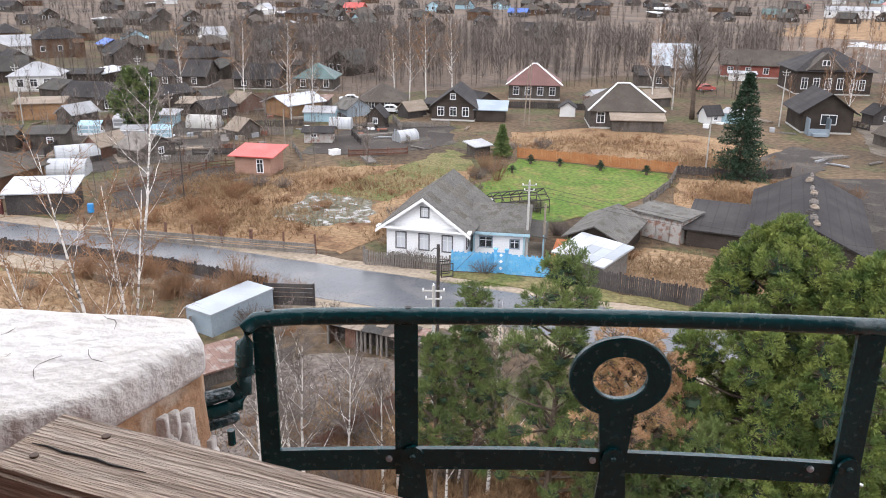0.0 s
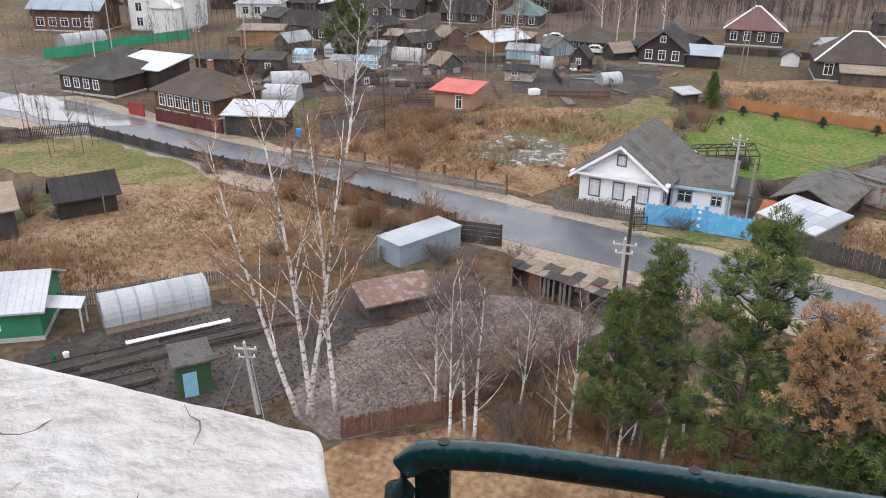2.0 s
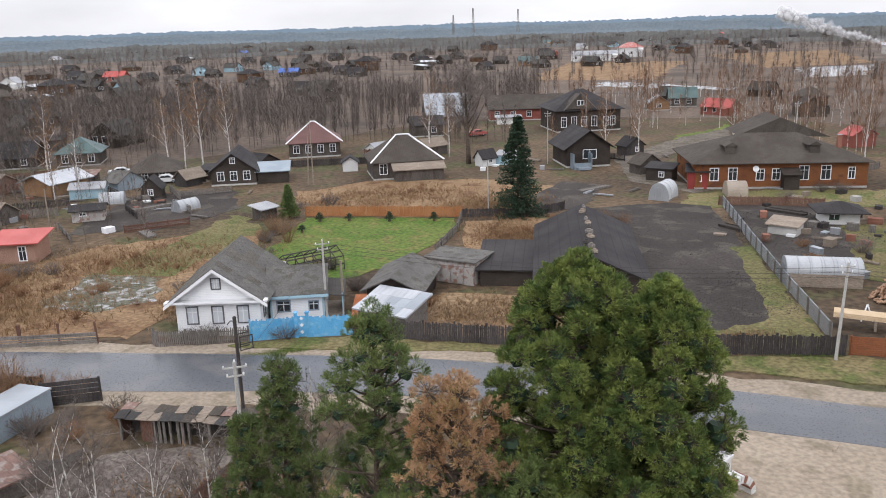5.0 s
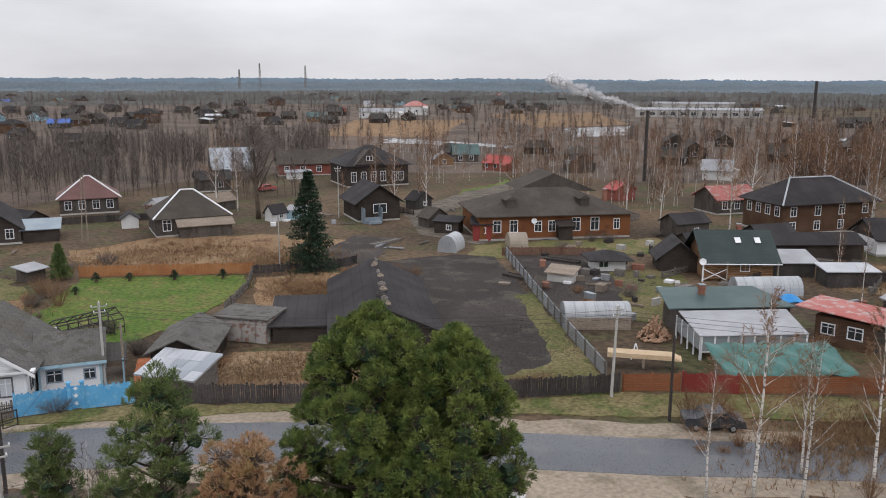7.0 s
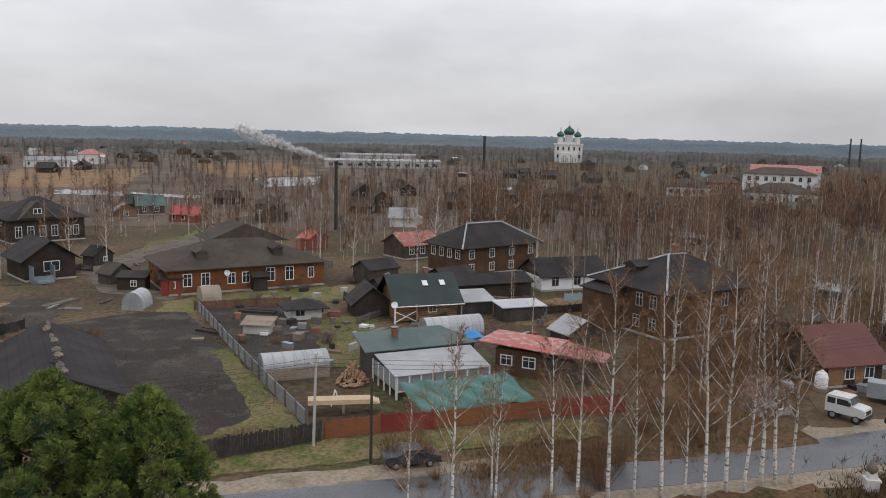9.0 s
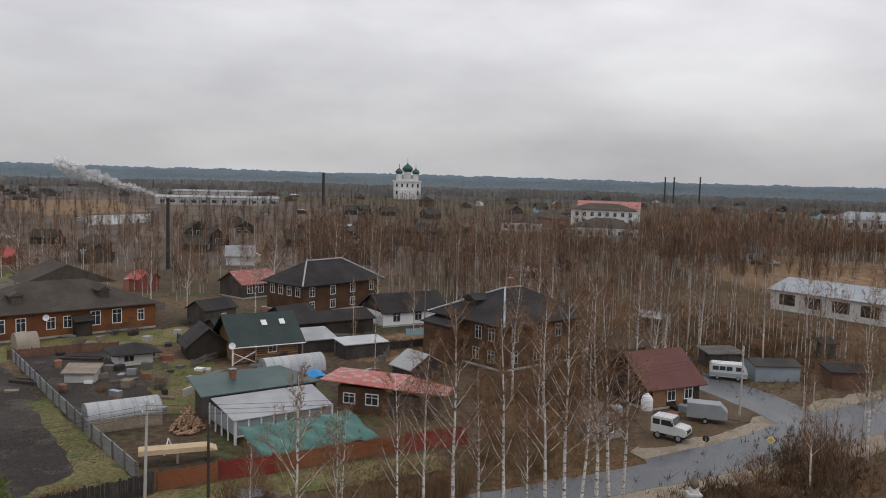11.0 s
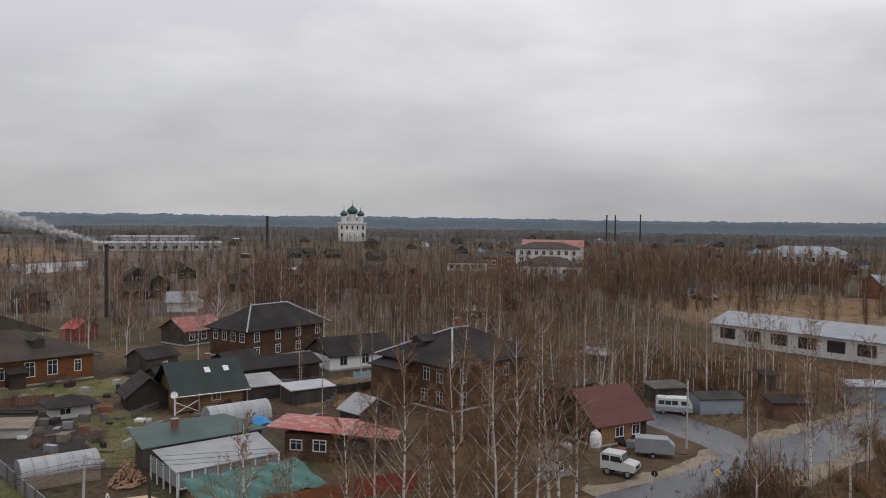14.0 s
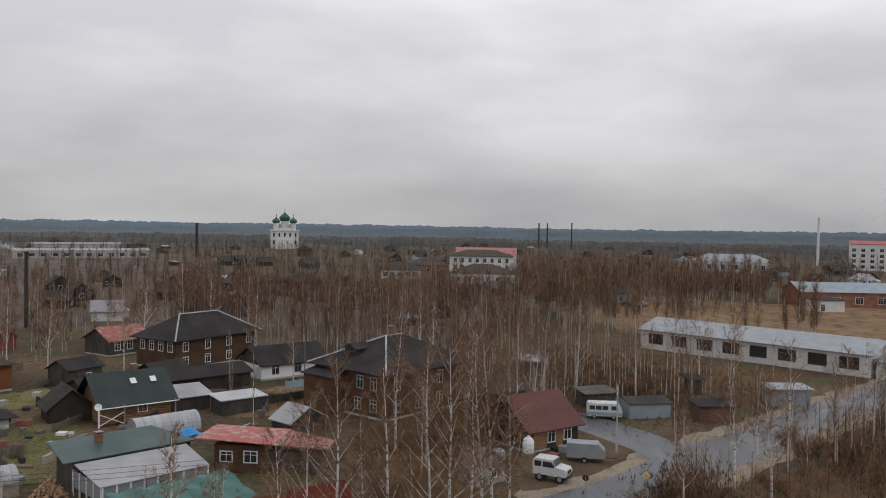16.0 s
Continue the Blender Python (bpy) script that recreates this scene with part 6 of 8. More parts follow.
fence("dark_board_fence", [(11.9, 60.0), (18.5, 56.5), (31, 49.9), (42.2, 45.6)], 1.55, FENCE_DARK, "wet dark upright-board fence along the road", seed=1)
bf = fence("blue_gate_fence", [(0.95, 63.3), (4.6, 62.9)], 1.75, BLUE_PAINT, "bright blue board fence of the white cottage", seed=2, lean=0.0, gap=0.004)
bf = fence("blue_gate_fence", [(5.5, 62.6), (8.9, 61.9)], 1.75, BLUE_PAINT, "bright blue board fence beside the gate", seed=3, lean=0.0, gap=0.004)
gate = thing("blue_wicket_gate", 4.6, 62.85, 0, -14, "blue garden gate with pale diamonds between posts", "gate")
for x in (0.0, 0.92):
    part("gate_post", Shape().box(x - 0.12, x + 0.12, -0.12, 0.12, 0, 2.1).box(x - 0.17, x + 0.17, -0.17, 0.17, 2.1, 2.2), BLUE_PAINT, gate)
part("gate_leaf", Shape().box(0.12, 0.8, -0.04, 0.02, 0.1, 1.85), BLUE_PAINT, gate)
for z in (0.5, 1.1, 1.65):
    part("diamond", Shape().prism([(0.46, -0.06, z - 0.16), (0.62, -0.06, z), (0.46, -0.06, z + 0.16), (0.30, -0.06, z)], (0, 0.02, 0)), TRIM, gate)
fence("grey_picket_fence", [(-6.6, 65.4), (-6.3, 64.6), (0.85, 63.2)], 1.25, FENCE_GREY, "grey picket fence before the white cottage", "picket", 0.09, 0.06, 4)
fence("slat_fence", [(-33, 71.6), (-25, 70.0), (-16.8, 68.2), (-10.9, 67.0)], 1.05, FENCE_GREY, "sagging grey horizontal-slat fence", "slat", 0.12, 0.08, 5, FENCE_BROWN, post_h=1.9)
fence("stained_fence", [(10.2, 106.9), (19.6, 103.0), (29.3, 98.6)], 1.4, FENCE_OR, "orange-stained board fence behind the lawn", seed=6)
fence("dark_side_fence", [(29.3, 98.6), (37, 95.5), (43, 97.5)], 1.1, FENCE_DARK, "dark old fence beside the spruce", seed=7)
fence("dark_side_fence", [(28.9, 97.8), (26.5, 91.5), (21.5, 83)], 1.0, FENCE_GREY, "grey leaning fence along the lawn", seed=8, lean=0.08, gap=0.08)
fence("rust_slat_fence", [(42.5, 45.4), (46.4, 43.3)], 1.45, FENCE_RUST, "rust-stained fence of horizontal boards", "slat", 0.14, 0.02, 9)
fence("rust_slat_fence", [(50.0, 40.6), (53.6, 38.6), (59.7, 34.7)], 1.45, FENCE_RUST, "rust-stained fence before the tarpaulin", "slat", 0.14, 0.02, 10)
fence("red_sheet_fence", [(46.6, 43.2), (49.9, 40.7)], 1.6, RED_SHEET, "dark red sheet gate in the fence", seed=11, gap=0.003, lean=0)
fence("red_sheet_fence", [(60.0, 34.4), (64.6, 30.8)], 1.7, RED_SHEET, "dark red board fence by the birches", seed=12, gap=0.006)
fence("wire_fence", [(43.2, 48.2), (47.8, 58.9), (54.6, 74), (62.6, 91.2)], 1.5, METAL, "grey wire-mesh fence between the plots", "wire", seed=13, post_mat=FENCE_GREY)
fence("dark_paling_fence", [(-66.5, 67.2), (-57.3, 74.0)], 1.3, FENCE_DARK, "dark pointed paling fence", "picket", 0.10, 0.07, 14)
fence("dark_board_fence", [(-57.2, 74.0), (-48, 70.7), (-38.2, 67.4), (-30.5, 65.6), (-22, 62.6), (-13.5, 58.6)], 1.1, FENCE_DARK, "long dark weathered fence on the near roadside", seed=15)
fence("dark_board_fence", [(-13.0, 55.6), (-9.3, 55.4)], 1.7, FENCE_DARK, "short dark gate of rough boards", "slat", 0.3, 0.05, 16)
fence("brown_board_fence", [(-12.4, 30.4), (-8.1, 33.3), (-4.2, 38.2), (-0.5, 42.9)], 1.15, FENCE_BROWN, "red-brown board fence edging the ploughed plot", seed=17)
fence("grey_picket_fence", [(-34.5, 38.2), (-25.5, 44.6), (-17, 50.6)], 1.1, FENCE_GREY, "grey picket fence beside the kitchen garden", "picket", 0.09, 0.07, 18)
fence("maroon_fence", [(-53.8, 81.2), (-44.0, 78.2)], 1.5, mat("maroon_boards", (0.10, 0.035, 0.035), (0.13, 0.05, 0.048), 0.8, 0.6, 9.0, 0.3, grain=0.25), "dark maroon board fence", seed=19)
fence("red_sheet_fence", [(-58.6, 83.2), (-56.2, 82.4)], 1.5, RED_SHEET, "short bright red sheet fence", seed=20, gap=0.002)
fence("green_sheet_fence", [(-91, 110), (-87.8, 113.3), (-85.8, 123.1), (-79.8, 134.3)], 1.7, GREEN_SHEET, "bright green profiled-sheet fence", seed=21, gap=0.002, lean=0)
fence("garden_fence", [(-36, 87.0), (-29, 98.5), (-22.5, 101.5)], 1.1, FENCE_BROWN, "brown rail fence of the allotment", "slat", 0.12, 0.25, 22)
fence("grey_board_fence", [(9, 148.5), (22, 147), (36, 143)], 1.2, FENCE_DARK, "dark fence in front of the maroon-roofed cottage", seed=23)
fence("brown_board_fence", [(26, 150), (36, 152.5)], 2.0, FENCE_BROWN, "tall brown board fence", seed=24)
fence("dark_board_fence", [(62.5, 92), (70, 88.5), (73.6, 85.6)], 1.2, FENCE_BROWN, "low brown board fence behind the plots", seed=25)
fence("grey_board_fence", [(104, 60), (112, 55), (117, 51)], 1.1, PALE_BLUE, "pale blue-grey fence before the white cottage", seed=26)
fence("dark_board_fence", [(92, 58), (100, 54)], 1.2, FENCE_DARK, "dark fence between worn plots", seed=27)

# ---- greenhouses ----
def tunnel(name, A, B, w, h, material, label, ribs=True, base=0.0):
    L = math.hypot(B[0] - A[0], B[1] - A[1])
    root = thing(name, A[0], A[1], 0, math.degrees(math.atan2(B[1] - A[1], B[0] - A[0])), label, "greenhouse")
    n = 14
    arc = [(w / 2 - w / 2 * math.cos(math.pi * k / n), base + (h - base) * math.sin(math.pi * k / n) ** 0.75) for k in range(n + 1)]
    s = Shape()
    for x in (0, L):
        s.v += [(x, y, z) for y, z in arc]
    s.f += [(k, k + 1, n + 2 + k, n + 1 + k) for k in range(n)] + [tuple(range(n + 1)), tuple(range(n + 1, 2 * n + 2))[::-1]]
    part("cover", s, material, root)
    if base:
        part("base_wall", Shape().box(0, L, 0.02, w - 0.02, 0, base), WOOD, root)
    if ribs:
        for i in range(int(L / 1.0) + 1):
            x = min(L, i * L / max(1, int(L / 1.0)))
            part("rib", Shape().tube([(x, y + (0.02 if y > w / 2 else -0.02), z + 0.015) for y, z in arc], 0.022, 4), METAL, root)
        part("door_frame", Shape().box(-0.05, -0.01, w / 2 - 0.45, w / 2 - 0.38, 0, 1.8).box(-0.05, -0.01, w / 2 + 0.38, w / 2 + 0.45, 0, 1.8).box(-0.05, -0.01, w / 2 - 0.45, w / 2 + 0.45, 1.75, 1.82), METAL, root)
        part("sill_board", Shape().box(0, L, -0.06, -0.02, 0, 0.22), WOOD, root)
    return root


tunnel("arched_greenhouse", (-29.3, 36.3), (-24.8, 40.6), 2.7, 2.0, POLY, "milky arched greenhouse on the kitchen garden", base=0.45)
tunnel("arched_greenhouse", (48.7, 60.6), (54.4, 57.5), 3.0, 2.4, POLY, "pale greenhouse with rounded roof beside the wire fence", base=1.2)
tunnel("arched_greenhouse", (72.9, 60.4), (79.6, 57.0), 3.0, 2.1, POLY, "white polythene tunnel by the log cabin")
tunnel("arched_greenhouse", (57.8, 96.5), (60.6, 98.8), 2.8, 2.4, POLY, "small milky arched greenhouse at the plot's end")
tunnel("arched_greenhouse", (66.3, 95.6), (68.8, 94.6), 3.5, 2.0, mat("brown_stained_cover", (0.30, 0.25, 0.2), (0.36, 0.31, 0.25), 0.7), "brown-stained dome before the orange house", False)
tunnel("arched_greenhouse", (-93.7, 118.8), (-90.6, 125.5), 3, 2.2, POLY, "white greenhouse behind the green fence")
tunnel("arched_greenhouse", (-48.5, 100.6), (-43.8, 103), 3, 2.0, POLY, "pale tunnel greenhouse among allotments")
tunnel("arched_greenhouse", (-46.6, 93.6), (-42.2, 94.0), 3, 1.9, POLY, "small pale tunnel greenhouse behind the tin shed")
tunnel("arched_greenhouse", (-39.6, 125.4), (-34.7, 125.0), 3, 1.9, CONCRETE, "dull grey barrel-shaped greenhouse", False)
tunnel("arched_greenhouse", (-5.8, 115.6), (-3.2, 117.6), 2.2, 1.6, POLY, "low white tunnel among dark beds")
tunnel("arched_greenhouse", (-17.4, 125.2), (-14.0, 125.0), 2.4, 1.8, POLY, "white tunnel greenhouse by the garden shed")
for j, (x, y, w) in enumerate([(-46.0, 115.4, 3.8), (-42.0, 116.2, 3.2), (-50.5, 124.6, 4.0), (-53.5, 118.6, 3.4)]):
    cf = thing("cold_frame", x, y, 0, 8, "white glazed cold frame with a pitched top", "cold frame", "cold frames")
    part("frame", Shape().box(0, w, 0, 2, 0, 0.4).box(0, 0.1, 0, 0.1, 0, 1.5).box(w - 0.1, w, 0, 0.1, 0, 1.5).box(w / 2 - 0.05, w / 2 + 0.05, 0, 0.1, 0, 1.5).box(0, w, 0, 0.1, 1.4, 1.5).box(0, w, 0, 0.08, 0.9, 0.97), TRIM, cf)
    part("pane", Shape().prism([(0, 0.05, 1.5), (w, 0.05, 1.5), (w, 2.0, 1.9), (0, 2.0, 1.9)], (0, 0, 0.05)).box(0.05, w - 0.05, 0.03, 0.06, 0.4, 1.4), (WHITE_ROOF, PALE_BLUE)[j % 2], cf)

# ---- houses across and along the left part of the road ----
building("dark_log_house", (-73.6, 91.0), (-64.8, 89.6), 9, 2.6, 2.2, "hip", DARK_LOG, SLATE, "dark log house with weathered grey roof", "house", row_wins(4, 1.2, 6.0, 0.9, 0.8, 1.1), 0.5)
building("white_roof_barn", (-69.4, 96.2), (-61.6, 94.8), 6, 2.8, 1.0, "mono", DARK_LOG, ZINC, "dark barn with snow-white metal roof", "barn", over=0.5, base=False)
building("brown_log_house", (-56.8, 86.0), (-47.4, 82.9), 7.6, 2.6, 2.3, "hip", BROWN_LOG, SLATE_B, "brown log house with white window frames", "house", row_wins(4, 1.3, 5.4, 0.8, 0.85, 1.3) + row_wins(2, 7.0, 8.8, 0.8, 0.85, 1.3), 0.5, chim=((5, 4.6, 4.2, 5.6),))
building("tin_roofed_shed", (-43.4, 78.0), (-37.2, 79.0), 4.2, 2.3, 0.6, "mono", FENCE_DARK, ZINC, "dark plank shed with pale tin roof", "shed", over=0.4, base=False)
single("blue_barrel", Shape().lathe([(0.3, 0), (0.33, 0.1), (0.34, 0.45), (0.31, 0.9), (0.28, 0.92)], 14), BLUE_TARP, "bright blue plastic barrel", "barrel", m=pose(-35.6, 79.4, 0))
wv = building("white_villa", (-95.5, 140), (-84.5, 141), 10, 6.4, 3.0, "hip", PLASTER, FELT, "large white two-storey villa with black roof", "house", row_wins(3, 2, 9, 3.6, 1.2, 1.5) + row_wins(3, 2, 9, 0.9, 1.2, 1.5), 0.5)
part("bay", Shape().box(6.0, 10.5, -3, 0, 0, 4.6).prism([(5.6, -3.4, 4.6), (10.9, -3.4, 4.6), (8.2, -3.4, 6.6)], (0, 3.6, 0)), PLASTER, wv)
building("grey_veranda_house", (-112, 134), (-99, 135.5), 8, 4.5, 2.4, "x", BROWN_LOG, BLUE_METAL, "brown house with glazed veranda", "house", row_wins(5, 1.5, 11, 1.0, 1.4, 1.4), 0.8)
building("white_cottage_far", (-84.5, 161), (-75.5, 163), 8, 3.2, 2.2, "hip", PLASTER, WHITE_ROOF, "small white cottage with pale roof", "house", row_wins(3, 2, 7, 1, 1.2, 1.4))
building("long_dark_barn", (-66.5, 144.0), (-54.5, 142.0), 7, 2.2, 2.0, "x", GREY_LOG, FELT, "long low dark barn", "barn", row_wins(3, 7, 10.5, 0.7, 0.8, 0.9), base=False)
building("ochre_shed", (-68.2, 130.4), (-61.4, 132.2), 5, 2.7, 0.3, "mono", TAN_LOG, WOOD, "tan board shed with flat roof", "shed", base=False)
building("red_roofed_hut", (-24.9, 96.2), (-20.4, 95.4), 4.2, 2.4, 0.5, "mono", mat("pinkish_boards", (0.34, 0.20, 0.15), (0.40, 0.25, 0.19), 0.85, 0.6, 9.0, 0.3, bands=("X", 6.0, 0.6)), RED_ROOF, "small pink board hut with red roof", "garden hut", [("f", 3.2, 0.4, 0.7, 1.5)], 0.6, base=False)
building("twin_stilt_hut", (-43.8, 51.4), (-40.8, 54.6), 2.4, 2.0, 1.2, "x", DARK_LOG, FELT, "blackened board hut on posts with ladder", "hut", over=0.4, base=False)
lad = thing("ladder", -41.0, 53.2, 0, 40, "small grey wooden ladder", "ladder")
for y in (0, 0.5):
    part("stile", Shape().box(-0.04, 0.04, y - 0.03, y + 0.03, 0, 1.7), FENCE_GREY, lad)
for i in range(5):
    part("rung", Shape().box(-0.03, 0.03, 0, 0.5, 0.25 + i * 0.3, 0.3 + i * 0.3), FENCE_GREY, lad)
building("old_dark_shed", (-48.5, 43.5), (-44.4, 47.5), 4, 2.4, 0.8, "mono", FENCE_DARK, WOOD, "old dark shed with board roof", "shed", base=False)
gh = building("green_cottage", (-37.2, 32.6), (-32.4, 34.9), 5, 2.2, 1.2, "x", GREEN_PAINT, ZINC, "bright green board cottage with pale metal roof", "house", [("f", 2.6, 0.9, 0.9, 0.9)], 0.4)
single("porch_roof", Shape().prism([(0, 0, 1.9), (2.2, 0, 1.6), (2.2, 1.6, 1.6), (0, 1.6, 1.9)], (0, 0, 0.06)).box(2.05, 2.15, 0.05, 0.15, 0, 1.6).box(2.05, 2.15, 1.45, 1.55, 0, 1.6), ZINC, "pale tin porch canopy on posts", "canopy", m=pose(-32.6, 35.2, 0, 0, 0, 26))
op = building("green_privy", (-21.6, 31.4), (-20.3, 32.5), 1.5, 2.05, 0.35, "mono", DARK_GREEN, SLATE_L, "dark green privy with pale blue door", "privy", over=0.2, base=False)
part("door", Shape().box(0.25, 0.95, -0.05, 0.0, 0.05, 1.45), mat("light_blue_door", (0.22, 0.48, 0.62), (0.27, 0.53, 0.66), 0.7), op)
building("sheet_metal_box", (-17.5, 51.3), (-15.4, 49.9), 5.8, 1.7, 0.05, "mono", BLUE_METAL, METAL, "long blue-grey sheet metal garage box", "garage", over=0.06, base=False)
building("rusty_roof_shed", (-15.0, 42.0), (-11.6, 44.8), 2.2, 1.1, 0.45, "mono", GREY_LOG, RUST_ROOF, "grey plank shed with rusted sheet roof", "shed", over=0.3, base=False)
cs = thing("collapsing_shed", -7.6, 49.0, 0, -25, "collapsing open-fronted shed with broken slate roof", "shed")
part("back_wall", Shape().box(0.1, 8.3, 1.3, 1.42, 0, 1.6), FENCE_DARK, cs)
part("side_wall", Shape().box(0.1, 0.2, 0.2, 1.4, 0, 1.5).box(1.4, 2.2, 0.25, 0.32, 0, 1.4), FENCE_BROWN, cs)
for x in (0.15, 2.4, 3.4, 4.6, 5.9, 8.2):
    part("post", Shape().box(x - 0.07, x + 0.07, 0.1, 0.24, 0, 1.55), FENCE_GREY, cs)
for x in (2.7, 3.0, 3.9, 4.2):
    part("board", Shape().box(x - 0.09, x + 0.09, 0.12, 0.17, 0, 1.5), FENCE_GREY, cs)
rs = random.Random(8)
for i in range(24):
    x, y = (i % 12) * 0.72 - 0.1, -0.15 + (i // 12) * 0.85
    part("roof_sheet", Shape().box(0, 0.78, 0, 0.95, 0, 0.035), (SLATE, SLATE_B, RUST_ROOF, WOOD)[rs.randrange(4)], cs).matrix_basis = pose(x, y, 1.62 + (0.10 if i >= 12 else 0.0) + rs.uniform(-0.04, 0.04), rs.uniform(2, 9), rs.uniform(-5, 5), rs.uniform(-7, 7))
building("weathered_hutch", (4.6, 106.6), (6.6, 108.0), 2, 1.5, 0.4, "mono", GREY_LOG, WHITE_ROOF, "little grey hutch on the rusty meadow", "hutch", base=False)
building("log_house", (-59.0, 170.4), (-48.6, 170.0), 9, 2.6, 2.6, "x", DARK_LOG, FELT, "dark log house with low black roof", "house", row_wins(3, 2, 8, 0.8, 0.9, 1.2), 0.5)
building("log_house", (-42.4, 168.6), (-33.4, 168.2), 8, 2.4, 2.4, "x", DARK_LOG, FELT, "low black-roofed house among the gardens", "house", row_wins(2, 2, 7, 0.8, 0.9, 1.2), 0.5)
building("green_roofed_house", (-29.6, 167.4), (-22.0, 167.0), 8, 2.6, 2.6, "hip", GREY_LOG, TEAL_ROOF, "grey house with a faded green hipped roof", "house", row_wins(3, 1.5, 6.2, 0.8, 1.0, 1.4), 0.5)
building("log_house", (-63.8, 202.4), (-56.6, 202.0), 8, 2.6, 2.4, "x", DARK_LOG, FELT, "dark house with three pale windows", "house", row_wins(3, 1.4, 5.6, 0.8, 1.0, 1.3), 0.5)
building("log_house", (-58.4, 139.0), (-52.6, 140.0), 7, 2.4, 2.0, "x", DARK_LOG, FELT, "small dark house behind the garden pine", "house", row_wins(2, 1.6, 4.2, 0.7, 0.9, 1.2), 0.4)
building("plank_cottage", (112.0, 199.0), (117.0, 197.0), 5, 2.2, 1.8, "y", TAN_LOG, WHITE_ROOF, "small tan cottage with pale roof edges", "house", [("f", 2.6, 0.8, 1.1, 1.1)], 0.4)
building("teal_roofed_house", (121.4, 204.5), (128.0, 201.5), 6, 2.8, 2.4, "x", GREY_LOG, TEAL_ROOF, "grey house with a teal sheet roof", "house", row_wins(2, 2, 5.2, 0.9, 1.1, 1.3), 0.4)
building("glazed_hothouse", (-22.4, 132.4), (-17.4, 132.0), 4, 1.6, 0.7, "x", PALE_BLUE, WHITE_ROOF, "pale blue hothouse with white roof", "greenhouse", over=0.2, base=False)
building("garden_hut", (-19.6, 115.2), (-15.6, 115.2), 3, 1.7, 0.5, "x", GARAGE, FELT, "pale block hut with a dark felt roof", "garden hut", [("f", 1.4, 0.9, 0.7, 0.4)], 0.4, base=False)
building("garden_hut", (-11.8, 128.0), (-9.0, 127.6), 3.4, 1.8, 1.5, "y", DARK_LOG, FELT, "black gabled hut with a white board gable", "garden hut", [("f", 1.4, 0.6, 0.6, 0.8)], 0.3, base=False)
building("white_shed", (-46.2, 128.4), (-42.2, 128.2), 3, 1.6, 0.4, "mono", PALE_BLUE, WHITE_ROOF, "pale glazed shed behind the garden pine", "shed", base=False)
building("white_hut", (20.2, 139.2), (22.8, 138.8), 3, 1.7, 0.9, "y", PLASTER, FELT, "tiny white hut with a black roof", "garden hut", over=0.3, base=False)
BLD = [(-41, 136, 6, 2.2, GREY_LOG, WOOD), (-47, 146, 8, 2.4, DARK_LOG, FELT), (-28, 118, 4, 1.6, GREY_LOG, WOOD), (-54, 110, 5, 2.0, GREY_LOG, SLATE), (-43, 105.5, 4.5, 1.8, FENCE_BROWN, WOOD), (-37, 104.5, 6, 1.7, GREY_LOG, FENCE_GREY), (-60, 107, 6, 2.3, DARK_LOG, SLATE), (-36, 133.5, 6, 2.0, DARK_LOG, FELT), (-33, 142, 5, 1.8, FENCE_BROWN, WOOD),
       (-1, 141, 5, 1.7, DARK_LOG, FELT), (-4, 137, 4, 1.5, FENCE_DARK, WOOD), (8, 142, 5, 2.2, DARK_LOG, FELT), (-22, 144, 4, 1.8, GREY_LOG, RUST_ROOF), (-40, 146, 5, 2.0, BROWN_LOG, SLATE), (-14, 137.5, 5, 1.6, BLUE_METAL, SLATE_L), (-49, 135, 4, 1.9, FENCE_GREY, WOOD), (-56, 128, 5, 2.0, GREY_LOG, WHITE_ROOF), (-68, 152, 7, 2.4, GREY_LOG, SLATE), (-75, 170, 8, 2.6, DARK_LOG, FELT), (-64, 180, 7, 2.4, GREY_LOG, SLATE_B), (-46, 186, 8, 2.6, DARK_LOG, SLATE), (-36, 192, 7, 2.4, GREY_LOG, FELT), (40, 150, 5, 2.0, GREY_LOG, WOOD),
       (-70, 104, 6, 2.4, GREY_LOG, SLATE), (48, 134, 3.6, 1.7, PALE_BLUE, WHITE_ROOF), (45, 134, 3, 1.7, PLASTER, FELT), (66, 116, 4, 1.8, GREY_LOG, SLATE_B), (64, 110, 4, 2, DARK_LOG, FELT), (31, 150, 6, 1.9, PLASTER, WHITE_ROOF), (73, 134, 4, 1.9, FENCE_DARK, FELT),
       (60, 76, 3.2, 1.2, CONCRETE, WOOD), (98, 75, 6, 2.6, DARK_LOG, FELT), (83, 45, 5, 1.7, FENCE_DARK, WHITE_ROOF), (100, 21, 4, 2, BROWN_LOG, FELT), (104, 27, 6, 2.6, GREY_LOG, SLATE_B), (73, 20.5, 3.6, 1.9, GARAGE, RUST_ROOF), (132, 31, 5, 2, GREY_LOG, WHITE_ROOF), (95, 88, 6, 2.6, GREY_LOG, FELT), (114, 124, 5, 2.4, RED_WALL, RED_ROOF)]
for j, (x, y, w, h, wall, roof) in enumerate(BLD):
    a = math.atan2(x, y)
    d = 0.7 if j % 3 else -0.3
    A, B = (x - w / 2 * math.cos(a - d), y + w / 2 * math.sin(a - d)), (x + w / 2 * math.cos(a - d), y - w / 2 * math.sin(a - d))
    building("garden_shed", A, B, w * 0.7, h, (0.5, 1.2, 1.4)[j % 3], ("mono", "x", "y")[j % 3], wall, roof, "low %s shed under %s" % (wall.name.replace("_", " "), roof.name.replace("_", " ")), "shed", [("f", w * 0.6, h * 0.35, 0.7, 0.7)] if j % 2 else [], 0.3, base=False, group="village sheds")

